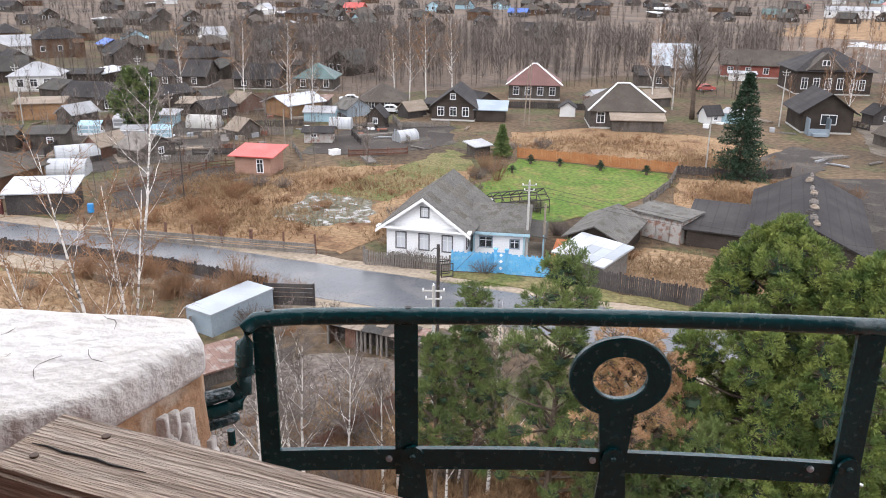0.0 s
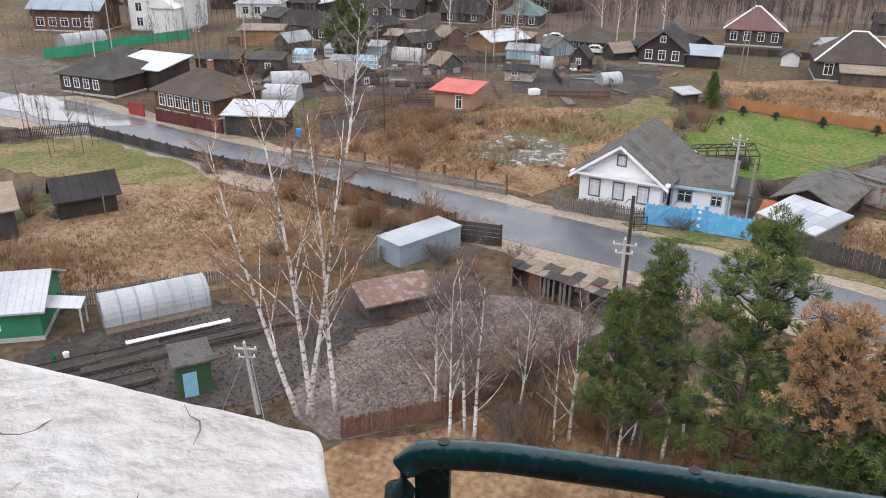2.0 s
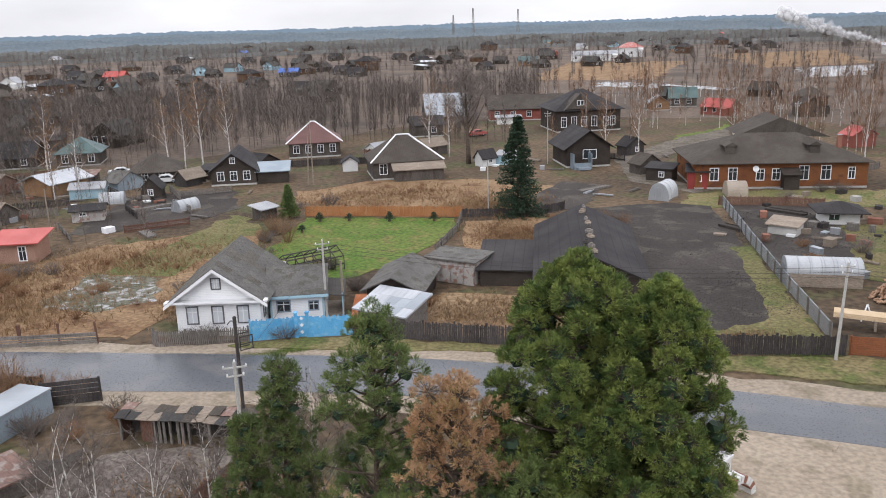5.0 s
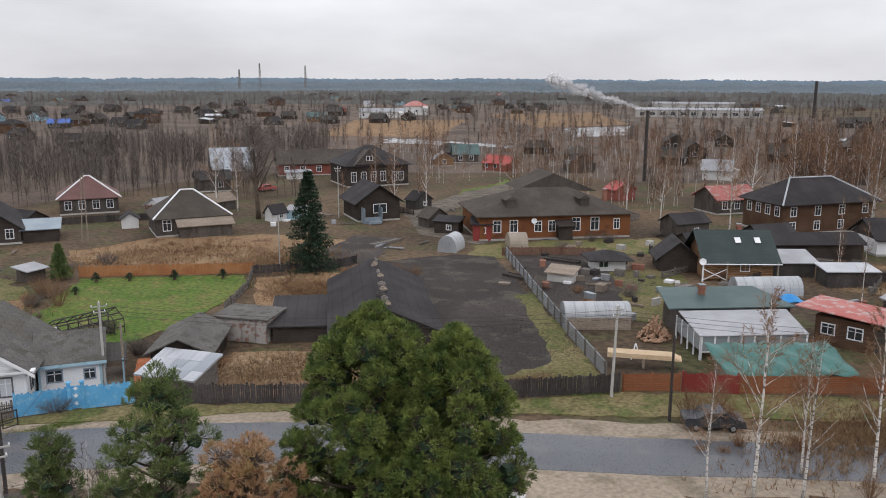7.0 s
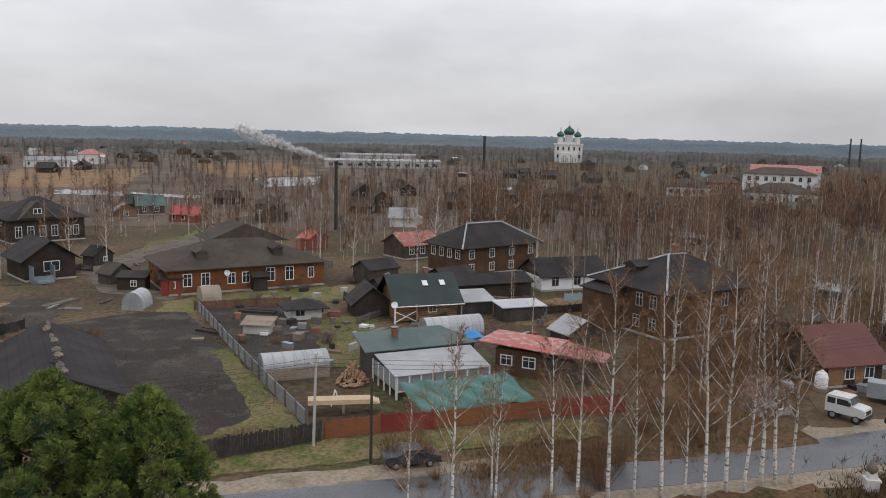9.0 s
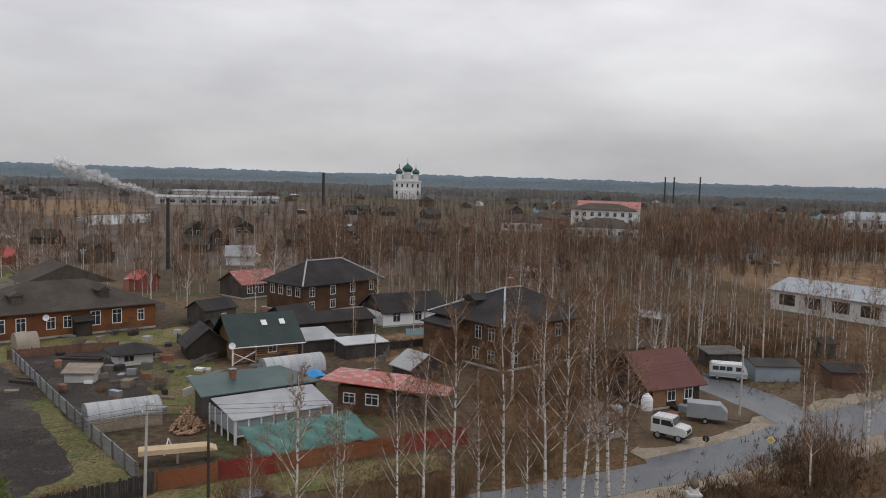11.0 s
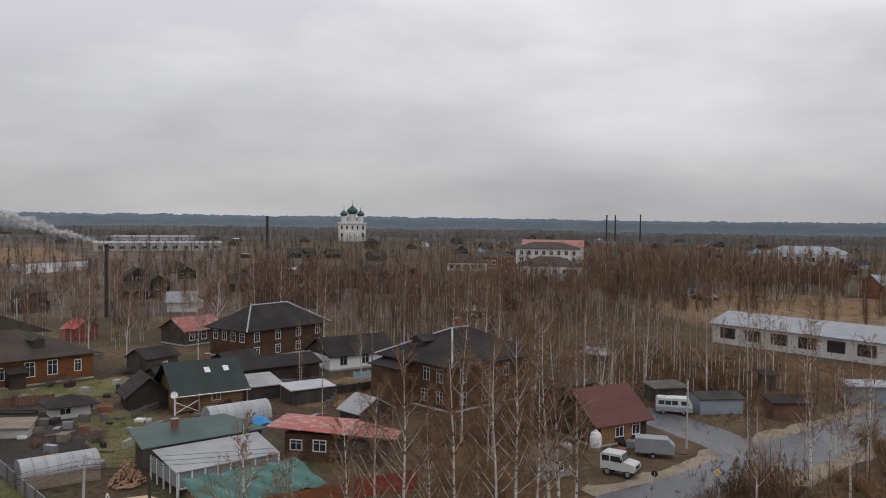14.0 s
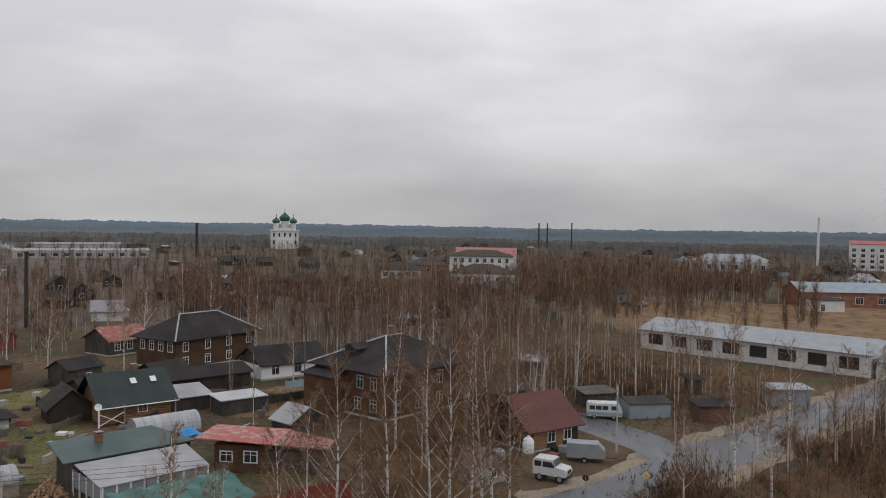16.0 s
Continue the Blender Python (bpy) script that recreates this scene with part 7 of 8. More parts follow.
# ---- poles, wires and lamps ----
def pole(x, y, h, material, label, arms=True, r=0.12, lean=0.0, rz=0):
    root = thing("utility_pole", x, y, 0, rz, label, "utility pole")
    root.matrix_basis = pose(x, y, 0, 0, lean, rz)
    part("shaft", Shape().tube([(0, 0, -0.1), (0, 0, h)], [r, r * 0.7], 8), material, root)
    if arms:
        part("crossarm", Shape().box(-0.6, 0.6, -0.04, 0.04, h - 0.35, h - 0.27).box(-0.45, 0.45, -0.04, 0.04, h - 0.8, h - 0.73), material, root)
        for a, z in ((-0.55, h - 0.27), (0.55, h - 0.27), (-0.4, h - 0.73), (0.4, h - 0.73), (0, h)):
            part("insulator", Shape().lathe([(0.03, z), (0.05, z + 0.05), (0.03, z + 0.13)], 8, (a, 0)), TRIM, root)
    return root


pole(-0.3, 39.4, 8.1, CONCRETE, "pale concrete utility pole beside the ploughed plot")
pole(-17.2, 31.3, 4.0, CONCRETE, "short concrete pole with stay wires in the garden", lean=-6)
pole(7.5, 66.2, 7.0, CONCRETE, "concrete pole at the blue gate")
pole(9.0, 66.6, 5.0, WOOD, "dark wooden pole at the white cottage", False)
pole(40.9, 45.0, 7.3, CONCRETE, "concrete pole with street lamp arm by the dark fence", lean=2)
pole(41.6, 39.6, 6.4, FENCE_DARK, "dark wooden pole by the parked car", False)
pole(88.4, 10.9, 7.2, CONCRETE, "concrete pole at the junction")
pole(14.0, 129.5, 10.4, WOOD, "tall thin double pole on the meadow", False, 0.1)
pole(13.2, 129.8, 10.0, WOOD, "tall thin pole on the meadow", False, 0.09, 3)
pole(-27.6, 84.5, 6.5, FENCE_DARK, "thin dark pole at the weed plot", False, 0.07)
for x, y, h in [(-36, 108, 8), (-58, 99, 8), (-71.6, 96, 9), (-21, 108, 6), (55, 132, 9), (94, 122, 9), (99, 124, 9), (-86, 120, 9), (-52, 142, 9), (113, 62, 6), (33, 99, 7), (47, 128, 8), (-66, 128, 9)]:
    pole(x, y, h, (WOOD, CONCRETE)[int(h) % 2], "thin village utility pole among the gardens", h > 7, 0.1)
lp = thing("dark_street_lamp", -0.1, 51.2, 0, 20, "dark post with a small square cage bracket", "street lamp")
part("shaft", Shape().box(-0.09, 0.09, -0.09, 0.09, -0.1, 6.4), FENCE_DARK, lp)
part("cage_bar", Shape().box(0.2, 1.1, -0.03, 0.03, 4.0, 4.06), DARK_METAL, lp)
part("cage_bar", Shape().box(0.2, 1.1, -0.03, 0.03, 4.9, 4.96), DARK_METAL, lp)
part("cage_bar", Shape().box(0.2, 0.26, -0.03, 0.03, 4.0, 4.96), DARK_METAL, lp)
part("cage_bar", Shape().box(1.04, 1.1, -0.03, 0.03, 4.0, 4.96), DARK_METAL, lp)
part("cage_bar", Shape().box(0.2, 1.1, 0.6, 0.66, 4.0, 4.06), DARK_METAL, lp)
part("cage_bar", Shape().box(0.2, 1.1, 0.6, 0.66, 4.9, 4.96), DARK_METAL, lp)
part("cage_bar", Shape().box(0, 1.1, -0.03, 0.03, 4.4, 4.46), DARK_METAL, lp)
part("lamp_arm", Shape().tube([(0, 0, 6.9), (-0.5, -0.6, 7.2), (-1.0, -1.4, 7.3)], 0.035, 6), DARK_METAL, lp).matrix_basis = pose(0, 0, -0.8)


def wire(a, b, sag, label):
    a, b = Vector(a), Vector(b)
    pts = [a.lerp(b, i / 16) + Vector((0, 0, -sag * 4 * (i / 16) * (1 - i / 16))) for i in range(17)]
    single("overhead_wire", Shape().tube(pts, 0.013, 4), DARK_METAL, label, "wire", "overhead wires")


for dz in (0.0, -0.35, -0.7):
    wire((7.5, 66.2, 6.8 + dz), (40.9, 45.0, 7.0 + dz), 0.9, "thin power line between two poles")
    wire((40.9, 45.0, 7.0 + dz), (88.4, 10.9, 6.9 + dz), 1.3, "thin power line along the road")
    wire((150, -30, 40 + dz * 9), (820, -95, 46 + dz * 9), 9.0, "far power line against the sky")
wire((-0.3, 39.4, 7.8), (7.5, 66.2, 6.9), 0.5, "service wire to the cottage pole")
for a in (-1.4, 1.2):
    single("stay_wire", Shape().tube([(0, 0, 3.8), (a, -1.2, 0.05)], 0.02, 5), METAL, "thin stay wire of the short pole", "wire", m=pose(-17.4, 31.3, 0))

# ---- vehicles ----
def wheel(root, x, y, r, w=0.22):
    tyre = part("wheel", Shape().lathe([(r * 0.55, -w / 2), (r, -w / 2 + 0.03), (r, w / 2 - 0.03), (r * 0.55, w / 2)], 18), RUBBER, root)
    tyre.matrix_basis = pose(x, y, r, 90, 0, 0)
    part("hub", Shape().lathe([(r * 0.5, -w / 2 - 0.01), (r * 0.5, w / 2 + 0.01)], 14), METAL, tyre)


def car_body(name, x, y, rz, prof, glassp, width, paint, label, wheels, r, cat="car"):
    root = thing(name, x, y, 0.05, rz, label, cat)
    s = Shape().prism([(a, -width / 2, z) for a, z in prof], (0, width, 0))
    part("body", s, paint, root)
    for q in glassp:
        part("side_window", Shape().prism([(a, -width / 2 - 0.012, z) for a, z in q], (0, 0.02, 0)), GLASS, root)
        part("side_window", Shape().prism([(a, width / 2 - 0.008, z) for a, z in q], (0, 0.02, 0)), GLASS, root)
    for a in wheels:
        for b in (-width / 2 + 0.1, width / 2 - 0.1):
            wheel(root, a, b, r)
    return root


SEDAN = [(0, 0.35), (0, 0.8), (0.15, 0.95), (0.95, 1.0), (1.5, 1.4), (2.7, 1.42), (3.3, 1.0), (4.1, 0.85), (4.2, 0.35)]
SW = [[(1.1, 1.0), (1.55, 1.34), (2.05, 1.36), (2.05, 1.0)], [(2.12, 1.0), (2.12, 1.36), (2.65, 1.36), (3.1, 1.0)]]
v = car_body("parked_sedan", 26.4, 79.4, -62, SEDAN, SW, 1.6, CAR_SILVER, "grey old sedan parked behind the garage", (0.8, 3.3), 0.3)
part("windscreen", Shape().prism([(0.97, -0.7, 1.02), (0.97, 0.7, 1.02), (1.47, 0.62, 1.39), (1.47, -0.62, 1.39)], (-0.02, 0, 0.02)), GLASS, v)
car_body("dark_parked_car", 41.6, 38.4, -35, SEDAN, SW, 1.7, CAR_DARK, "dark car parked under the birches", (0.8, 3.3), 0.32)
for x, y, rz, c in [(109, 155, 20, CAR_WHITE), (104, 142, 40, CAR_WHITE), (53, 172, 10, RED_ROOF), (322, 96, -30, CAR_WHITE), (336, 84, -30, CAR_DARK), (262, 24, 80, CAR_WHITE), (258, 28, 70, CAR_DARK), (-19, 152, 5, CAR_WHITE), (-11, 141, 0, CAR_WHITE)]:
    car_body("parked_car", x, y, rz, SEDAN, SW, 1.7, c, "small car parked in the lane", (0.8, 3.3), 0.32)
VAN = [(0, 0.45), (0, 1.75), (0.2, 2.02), (3.9, 2.05), (4.15, 1.6), (4.35, 1.2), (4.35, 0.45)]
vn = car_body("minibus", 103.6, 16.6, -78, VAN, [[(0.3, 1.25), (0.3, 1.75), (1.0, 1.75), (1.0, 1.25)], [(1.1, 1.25), (1.1, 1.75), (1.8, 1.75), (1.8, 1.25)], [(1.9, 1.25), (1.9, 1.75), (2.6, 1.75), (2.6, 1.25)], [(3.0, 1.25), (3.0, 1.75), (3.75, 1.75), (3.95, 1.25)]], 1.94, CAR_WHITE, "pale grey boxy minibus at the kerb", (0.9, 3.3), 0.36, "van")
part("windscreen", Shape().prism([(4.20, -0.8, 1.3), (4.20, 0.8, 1.3), (3.98, 0.75, 1.9), (3.98, -0.75, 1.9)], (0.03, 0, 0.02)), GLASS, vn)
part("side_stripe", Shape().box(0.02, 4.3, -0.985, -0.965, 0.55, 0.95), BLUE_METAL, vn)
TRK = [(0, 0.75), (0, 2.35), (0.15, 2.5), (2.3, 2.5), (2.6, 1.75), (3.7, 1.6), (3.85, 1.45), (3.85, 0.75)]
tk = car_body("off_road_truck", 76.6, 17.0, -98, TRK, [[(0.2, 1.65), (0.2, 2.25), (1.0, 2.25), (1.0, 1.65)], [(1.15, 1.65), (1.15, 2.25), (2.2, 2.25), (2.45, 1.65)]], 2.0, CAR_WHITE, "white crew-cab off-road truck in the yard", (0.8, 3.1), 0.5, "truck")
part("windscreen", Shape().prism([(2.34, -0.85, 2.42), (2.34, 0.85, 2.42), (2.60, 0.9, 1.8), (2.60, -0.9, 1.8)], (0.03, 0, 0.02)), GLASS, tk)
tk.scale = (0.86, 0.86, 0.86)
part("grille", Shape().box(3.84, 3.88, -0.7, 0.7, 1.0, 1.4), DARK_METAL, tk)
part("bumper", Shape().box(3.8, 3.98, -1.0, 1.0, 0.65, 0.85), DARK_METAL, tk)
for b in (-0.8, 0.8):
    part("headlight", Shape().box(3.86, 3.91, b - 0.12, b + 0.12, 1.1, 1.34), TRIM, tk)
    part("wing_mirror", Shape().box(2.4, 2.5, b * 1.38 - 0.08, b * 1.38 + 0.08, 1.75, 2.1), DARK_METAL, tk)
tr = thing("box_trailer", 83.8, 15.4, 0, -80, "silver-white covered car trailer", "trailer")
part("body", Shape().prism([(0, -0.9, 0.55), (0, -0.9, 2.0), (3.2, -0.9, 2.0), (3.9, -0.9, 1.3), (3.9, -0.9, 0.55)], (0, 1.8, 0)), METAL, tr)
part("drawbar", Shape().tube([(3.9, 0, 0.5), (5.2, 0, 0.45)], 0.05, 6), DARK_METAL, tr)
for b in (-0.95, 0.95):
    wheel(tr, 1.8, b, 0.32)
wt = thing("white_water_tank", 83.6, 19.4, 0, 0, "white plastic water tank on a stand", "water tank")
part("tank", Shape().lathe([(0.55, 0.4), (0.62, 0.6), (0.62, 1.5), (0.45, 1.9), (0.22, 2.0), (0.2, 2.15), (0.02, 2.16)], 16), TRIM, wt)
part("stand", Shape().box(-0.6, 0.6, -0.6, 0.6, 0, 0.4), WOOD, wt)
single("white_drum", Shape().lathe([(0.7, 0), (0.75, 0.2), (0.75, 1.3), (0.6, 1.5)], 14), WHITE_ROOF, "white cube tank beside the cabin", "water tank", m=pose(79.6, 21.6, 0))
sg = thing("road_sign", 74.5, 6.5, 0, 0, "yellow diamond priority road sign on a post", "road sign")
part("post", Shape().tube([(0, 0, -0.1), (0, 0, 2.3)], 0.035, 8), METAL, sg)
part("plate", Shape().prism([(-0.02, 0, 1.7), (-0.02, 0.36, 2.06), (-0.02, 0, 2.42), (-0.02, -0.36, 2.06)], (-0.02, 0, 0)), TRIM, sg)
part("plate_face", Shape().prism([(-0.045, 0, 1.78), (-0.045, 0.28, 2.06), (-0.045, 0, 2.34), (-0.045, -0.28, 2.06)], (-0.012, 0, 0)), YELLOW, sg)
s2 = thing("road_sign", 72.7, 11.6, 0, 0, "dark-backed round road sign on a post", "road sign")
part("post", Shape().tube([(0, 0, -0.1), (0, 0, 2.0)], 0.035, 8), METAL, s2)
part("plate", Shape().lathe([(0.3, 0), (0.3, 0.02)], 16), DARK_METAL, s2).matrix_basis = pose(0, 0, 1.75, 0, 80, 0)

# ---- gate of the churchyard ----
for x, y in ((24.6, 34.6), (61.2, 10.4)):
    gp = thing("gate_pillar", x, y, 0, 30, "white masonry gate pillar with dark onion finial", "gate pillar", "churchyard pillars")
    part("pillar", Shape().box(-0.42, 0.42, -0.42, 0.42, 0, 0.9).box(-0.5, 0.5, -0.5, 0.5, 0.9, 1.05).box(-0.3, 0.3, -0.3, 0.3, 1.05, 1.35), PLASTER, gp)
    part("finial", Shape().lathe([(0.12, 1.35), (0.34, 1.62), (0.36, 1.85), (0.2, 2.12), (0.07, 2.3), (0.03, 2.5), (0.005, 2.62)], 16), mat("brown_patina_metal", (0.16, 0.13, 0.10), (0.21, 0.17, 0.13), 0.5), gp, smooth=True)
ar = thing("brick_arch", 22.4, 31.6, 0, 20, "low worn white brick arch of the churchyard wall", "arch")
for k in range(15):
    a0 = math.pi * k / 15
    part("brick", Shape().box(-0.11, 0.11, -0.35, 0.35, 1.15, 1.55, pose(1.3, 0, -0.1, 0, 0, 0) @ Matrix.Rotation(math.pi / 2 - a0 - 0.1, 4, "Y")), (PLASTER, BRICK)[k % 3 == 2], ar)
single("old_wall", Shape().box(0, 4.5, -0.3, 0.3, 0, 1.0).box(0, 4.5, -0.38, 0.38, 1.0, 1.12), PLASTER, "low white churchyard wall beside the arch", "wall", m=pose(17.2, 32.0, 0, 0, 0, -8))

# ---- small clutter ----
rc = random.Random(21)
for i in range(120):
    x, y = rc.choice([(-24, 112), (-48, 126), (-36, 128), (-8, 124), (48, 130), (68, 82), (70, 110), (80, 90), (-47, 112), (-40, 104), (-56, 104), (-32, 118), (-17, 122), (62, 72), (70, 74), (66, 66), (60, 58), (88, 52), (-54, 98), (74, 78), (80, 20)])
    x, y = x + rc.gauss(0, 4.5), y + rc.gauss(0, 4)
    w, d, h = rc.uniform(0.4, 1.6), rc.uniform(0.3, 1.0), rc.uniform(0.15, 0.8)
    m = rc.choice([WOOD, TRIM, WHITE_ROOF, FENCE_GREY, FENCE_DARK, METAL, CONCRETE, BRICK])
    single("yard_crate", Shape().box(0, w, 0, d, 0, h).box(0.06, w - 0.06, -0.03, d + 0.03, h * 0.4, h * 0.6).box(-0.03, w + 0.03, -0.03, d + 0.03, h, h + 0.05), m, "%s crate standing in a garden" % m.name.replace("_", " "), "crate", "garden clutter", m=pose(x, y, 0.03, 0, 0, rc.uniform(0, 180)))
for x, y, rz, mt in [(75.6, 56.6, -29, BLUE_TARP), (73.2, 57.8, 0, TARP)]:
    bm = Shape()
    for i in range(7):
        for j in range(7):
            bm.v.append((i * 0.4, j * 0.35, 0.1 + 0.7 * math.sin(math.pi * i / 6) * math.sin(math.pi * j / 6) + 0.08 * math.sin(i * 2.1 + j * 1.3)))
            if i and j:
                a = i * 7 + j
                bm.f.append((a - 8, a - 1, a, a - 7))
    bm.add([(0, 0, 0), (2.4, 0, 0), (2.4, 2.1, 0), (0, 2.1, 0)], [(0, 3, 2, 1)])
    single("tarpaulin_mound", bm, mt, "mound covered with a bright plastic sheet", "covered mound", m=pose(x, y, 0.02, 0, 0, rz), smooth=True)
for x, y in ((-29.8, 33.4), (-30.3, 33.0)):
    single("bucket", Shape().lathe([(0.14, 0), (0.18, 0.35), (0.16, 0.35), (0.12, 0.03)], 12), (TRIM, GREEN_PAINT)[x < -30], "plastic bucket by the greenhouse", "bucket", m=pose(x, y, 0.05))
single("plank_walk", Shape().box(0, 6, 0, 0.35, 0, 0.06), TRIM, "pale plank laid along a bed", "plank", m=pose(-27.2, 35.2, 0.28, 0, 0, 43))

# allotment clutter: more beds, low sheds, stacks and rails between the gardens
ra = random.Random(404)
for i in range(135):
    x, y = ra.choice([(-24, 112), (-62, 122), (-36, 140), (-14, 132), (-6, 122), (-50, 104), (-20, 150), (-40, 156), (54, 106), (72, 88), (80, 96), (70, 126), (88, 112), (-44, 112), (-30, 108), (-54, 118), (-28, 124), (-12, 116), (62, 72), (70, 70), (-48, 134), (-38, 98), (90, 62), (100, 70), (66, 60)])
    x, y = x + ra.gauss(0, 6), y + ra.gauss(0, 7)
    if i % 3 == 0:
        w = ra.uniform(3, 7)
        single("garden_bed", Shape().box(0, w, 0, 1.1, 0, 0.2).box(-0.05, w + 0.05, -0.06, 0, 0, 0.3).box(-0.05, w + 0.05, 1.1, 1.16, 0, 0.3), ra.choice([SOIL, FENCE_GREY, WOOD]), "long raised garden bed edged with old boards", "garden bed", "garden beds", m=pose(x, y, 0.04, 0, 0, ra.choice([20, 110]) + ra.uniform(-8, 8)))
    elif i % 3 == 1:
        s = Shape()
        for j in range(9):
            s.box(0, ra.uniform(2.0, 3.2), 0.12 * (j % 3), 0.12 * (j % 3) + 0.1, 0.07 * (j // 3), 0.07 * (j // 3) + 0.06, pose(0, 0, 0.02, 0, 0, ra.uniform(-3, 3)))
        single("board_stack", s, ra.choice([WOOD, FENCE_GREY, WHITE_ROOF]), "low stack of weathered grey boards", "board stack", "board stacks", kind="stuff", m=pose(x, y, 0.05, 0, 0, ra.uniform(0, 180)))
    else:
        a = ra.choice([15, 105]) + ra.uniform(-10, 10)
        L = ra.uniform(5, 10)
        fence("garden_fence", [(x, y), (x + L * math.cos(radians(a)), y + L * math.sin(radians(a)))], ra.uniform(0.8, 1.2), ra.choice([FENCE_DARK, FENCE_GREY, FENCE_BROWN]), "short leaning fence between the allotments", ra.choice(["slat", "board", "picket"]), 0.11, 0.07, 500 + i, lean=0.08)


# ---- distance: town, woods, church, chimneys ----
ch = thing("white_church", 690, 402, 0, 30, "white church with five green onion domes", "church")
part("body", Shape().box(-13, 13, -13, 13, 0, 17).box(-14, 14, -14, 14, 16.2, 17.4).box(-9, 9, -9, 9, 17, 19), PLASTER, ch)
part("porch", Shape().box(-26, -13, -8, 8, 0, 9), PLASTER, ch)
part("apse", Shape().box(13, 24, -7, 7, 0, 8), PLASTER, ch)
for x, y, s in ((0, 0, 1.45), (-8, -8, 1), (8, -8, 1), (-8, 8, 1), (8, 8, 1)):
    z = 19
    d = part("drum", Shape().lathe([(2.6 * s, z - 2), (2.6 * s, z + 4.5 * s), (2.9 * s, z + 4.7 * s)], 16, (x, y)), PLASTER, ch)
    z += 4.7 * s
    part("dome", Shape().lathe([(2.6 * s, z), (3.5 * s, z + 1.3 * s), (3.6 * s, z + 2.2 * s), (2.6 * s, z + 3.6 * s), (1.0 * s, z + 4.8 * s), (0.25 * s, z + 5.8 * s), (0.1, z + 6.2 * s)], 16, (x, y)), DOME, d, smooth=True)
    part("cross", Shape().box(x - 0.15, x + 0.15, y - 0.15, y + 0.15, z + 6 * s, z + 9.0 * s).box(x - 1.0, x + 1.0, y - 0.15, y + 0.15, z + 7.6 * s, z + 7.9 * s), DARK_METAL, d)
for side in range(4):
    for i in range(5):
        for z in (4, 11):
            m = Matrix.Rotation(side * math.pi / 2, 4, "Z")
            part("window", Shape().box(-10.6 + i * 5, -9.0 + i * 5, -13.1, -12.9, z, z + 3.5, m), GLASS, ch)


def stack(x, y, h, r, material, label):
    single("factory_chimney", Shape().tube([(0, 0, 0), (0, 0, h)], [r, r * 0.8], 10).tube([(0, 0, h - 0.6), (0, 0, h - 0.2)], r * 1.1, 10), material, label, "chimney", m=pose(x, y, 0))


stack(466, 338.6, 23, 1.1, DARK_METAL, "tall dark steel boiler chimney")
stack(139.7, 145.8, 16.8, 0.45, DARK_METAL, "thin rusty boiler house chimney")
stack(648, -60, 34.5, 1.0, PLASTER, "tall white-banded factory chimney stack")
for x, y, h in ((870, 195, 28.5), (880, 188, 28.5), (900, 165, 29.5)):
    stack(x, y, h, 0.9, DARK_METAL, "tall distant dark factory chimney")
for x, y, h in ((465, 1593, 40), (502, 1582, 52), (584, 1553, 48)):
    mast = thing("lattice_mast", x, y, 0, 20, "far grey lattice mast on the horizon", "mast")
    for a, b in ((-2, -2), (2, -2), (2, 2), (-2, 2)):
        part("leg", Shape().tube([(a, b, 0), (a * 0.3, b * 0.3, h)], 0.5, 4), FENCE_GREY, mast)
    for k in range(6):
        z, f = h * k / 6, 1 - 0.7 * k / 6
        part("brace", Shape().box(-2 * f, 2 * f, -2.2 * f, -1.8 * f, z, z + 0.7), FENCE_GREY, mast)
smk = Shape()
rp_ = random.Random(4)
for i in range(170):
    t = (i / 169) ** 0.8
    w = 0.15 + 1.3 * t
    cx, cy, cz = 139.7 - 17 * t + rp_.gauss(0, 0.5) * w, 145.8 + 16 * t + rp_.gauss(0, 0.5) * w, 16.9 + 7.2 * t ** 1.15 + rp_.gauss(0, 0.5) * w
    r = (0.25 + 0.55 * t) * rp_.uniform(0.6, 1.3)
    rows = [(max(0.02, r * math.sin(math.pi * k / 7)), cz - r * math.cos(math.pi * k / 7)) for k in range(8)]
    smk.lathe(rows, 10, (cx, cy))
single("smoke_plume", smk, SMOKE, "white smoke drifting from the boiler chimney", "smoke", kind="stuff", smooth=True)

# village houses in the middle and far distance
KIND = [(9, 8, 3.0, 2.6, "x", GREY_LOG, FELT), (8, 9, 3.0, 2.8, "y", DARK_LOG, SLATE), (11, 9, 3.2, 2.8, "hip", BROWN_LOG, SLATE_B), (9, 8, 3.0, 2.6, "y", PLASTER, WHITE_ROOF), (10, 8, 3.0, 2.4, "x", RED_WALL, RED_ROOF),
        (9, 8, 3.0, 2.6, "y", PALE_BLUE, SLATE), (9, 7, 2.6, 1.8, "x", GREY_LOG, BLUE_ROOF), (12, 9, 5.4, 2.6, "hip", BROWN_LOG, FELT), (8, 6, 2.4, 0.8, "mono", DARK_LOG, ZINC), (10, 8, 3.0, 2.4, "x", TAN_LOG, TEAL_ROOF), (26, 10, 4.0, 2.0, "x", PLASTER, WHITE_ROOF), (14, 11, 6.2, 3.0, "hip", PLASTER, PINK_ROOF)]
LAB = ["grey log village house with dark roof", "dark village house with slate gable", "brown log house with hipped roof", "white village house with pale roof", "red house with red metal roof", "pale blue house with slate roof", "low house with bright blue roof", "two-storey brown log house", "dark shed with shiny tin roof", "tan house with teal roof", "long pale industrial shed", "large pale house with faded red roof"]
proto = []
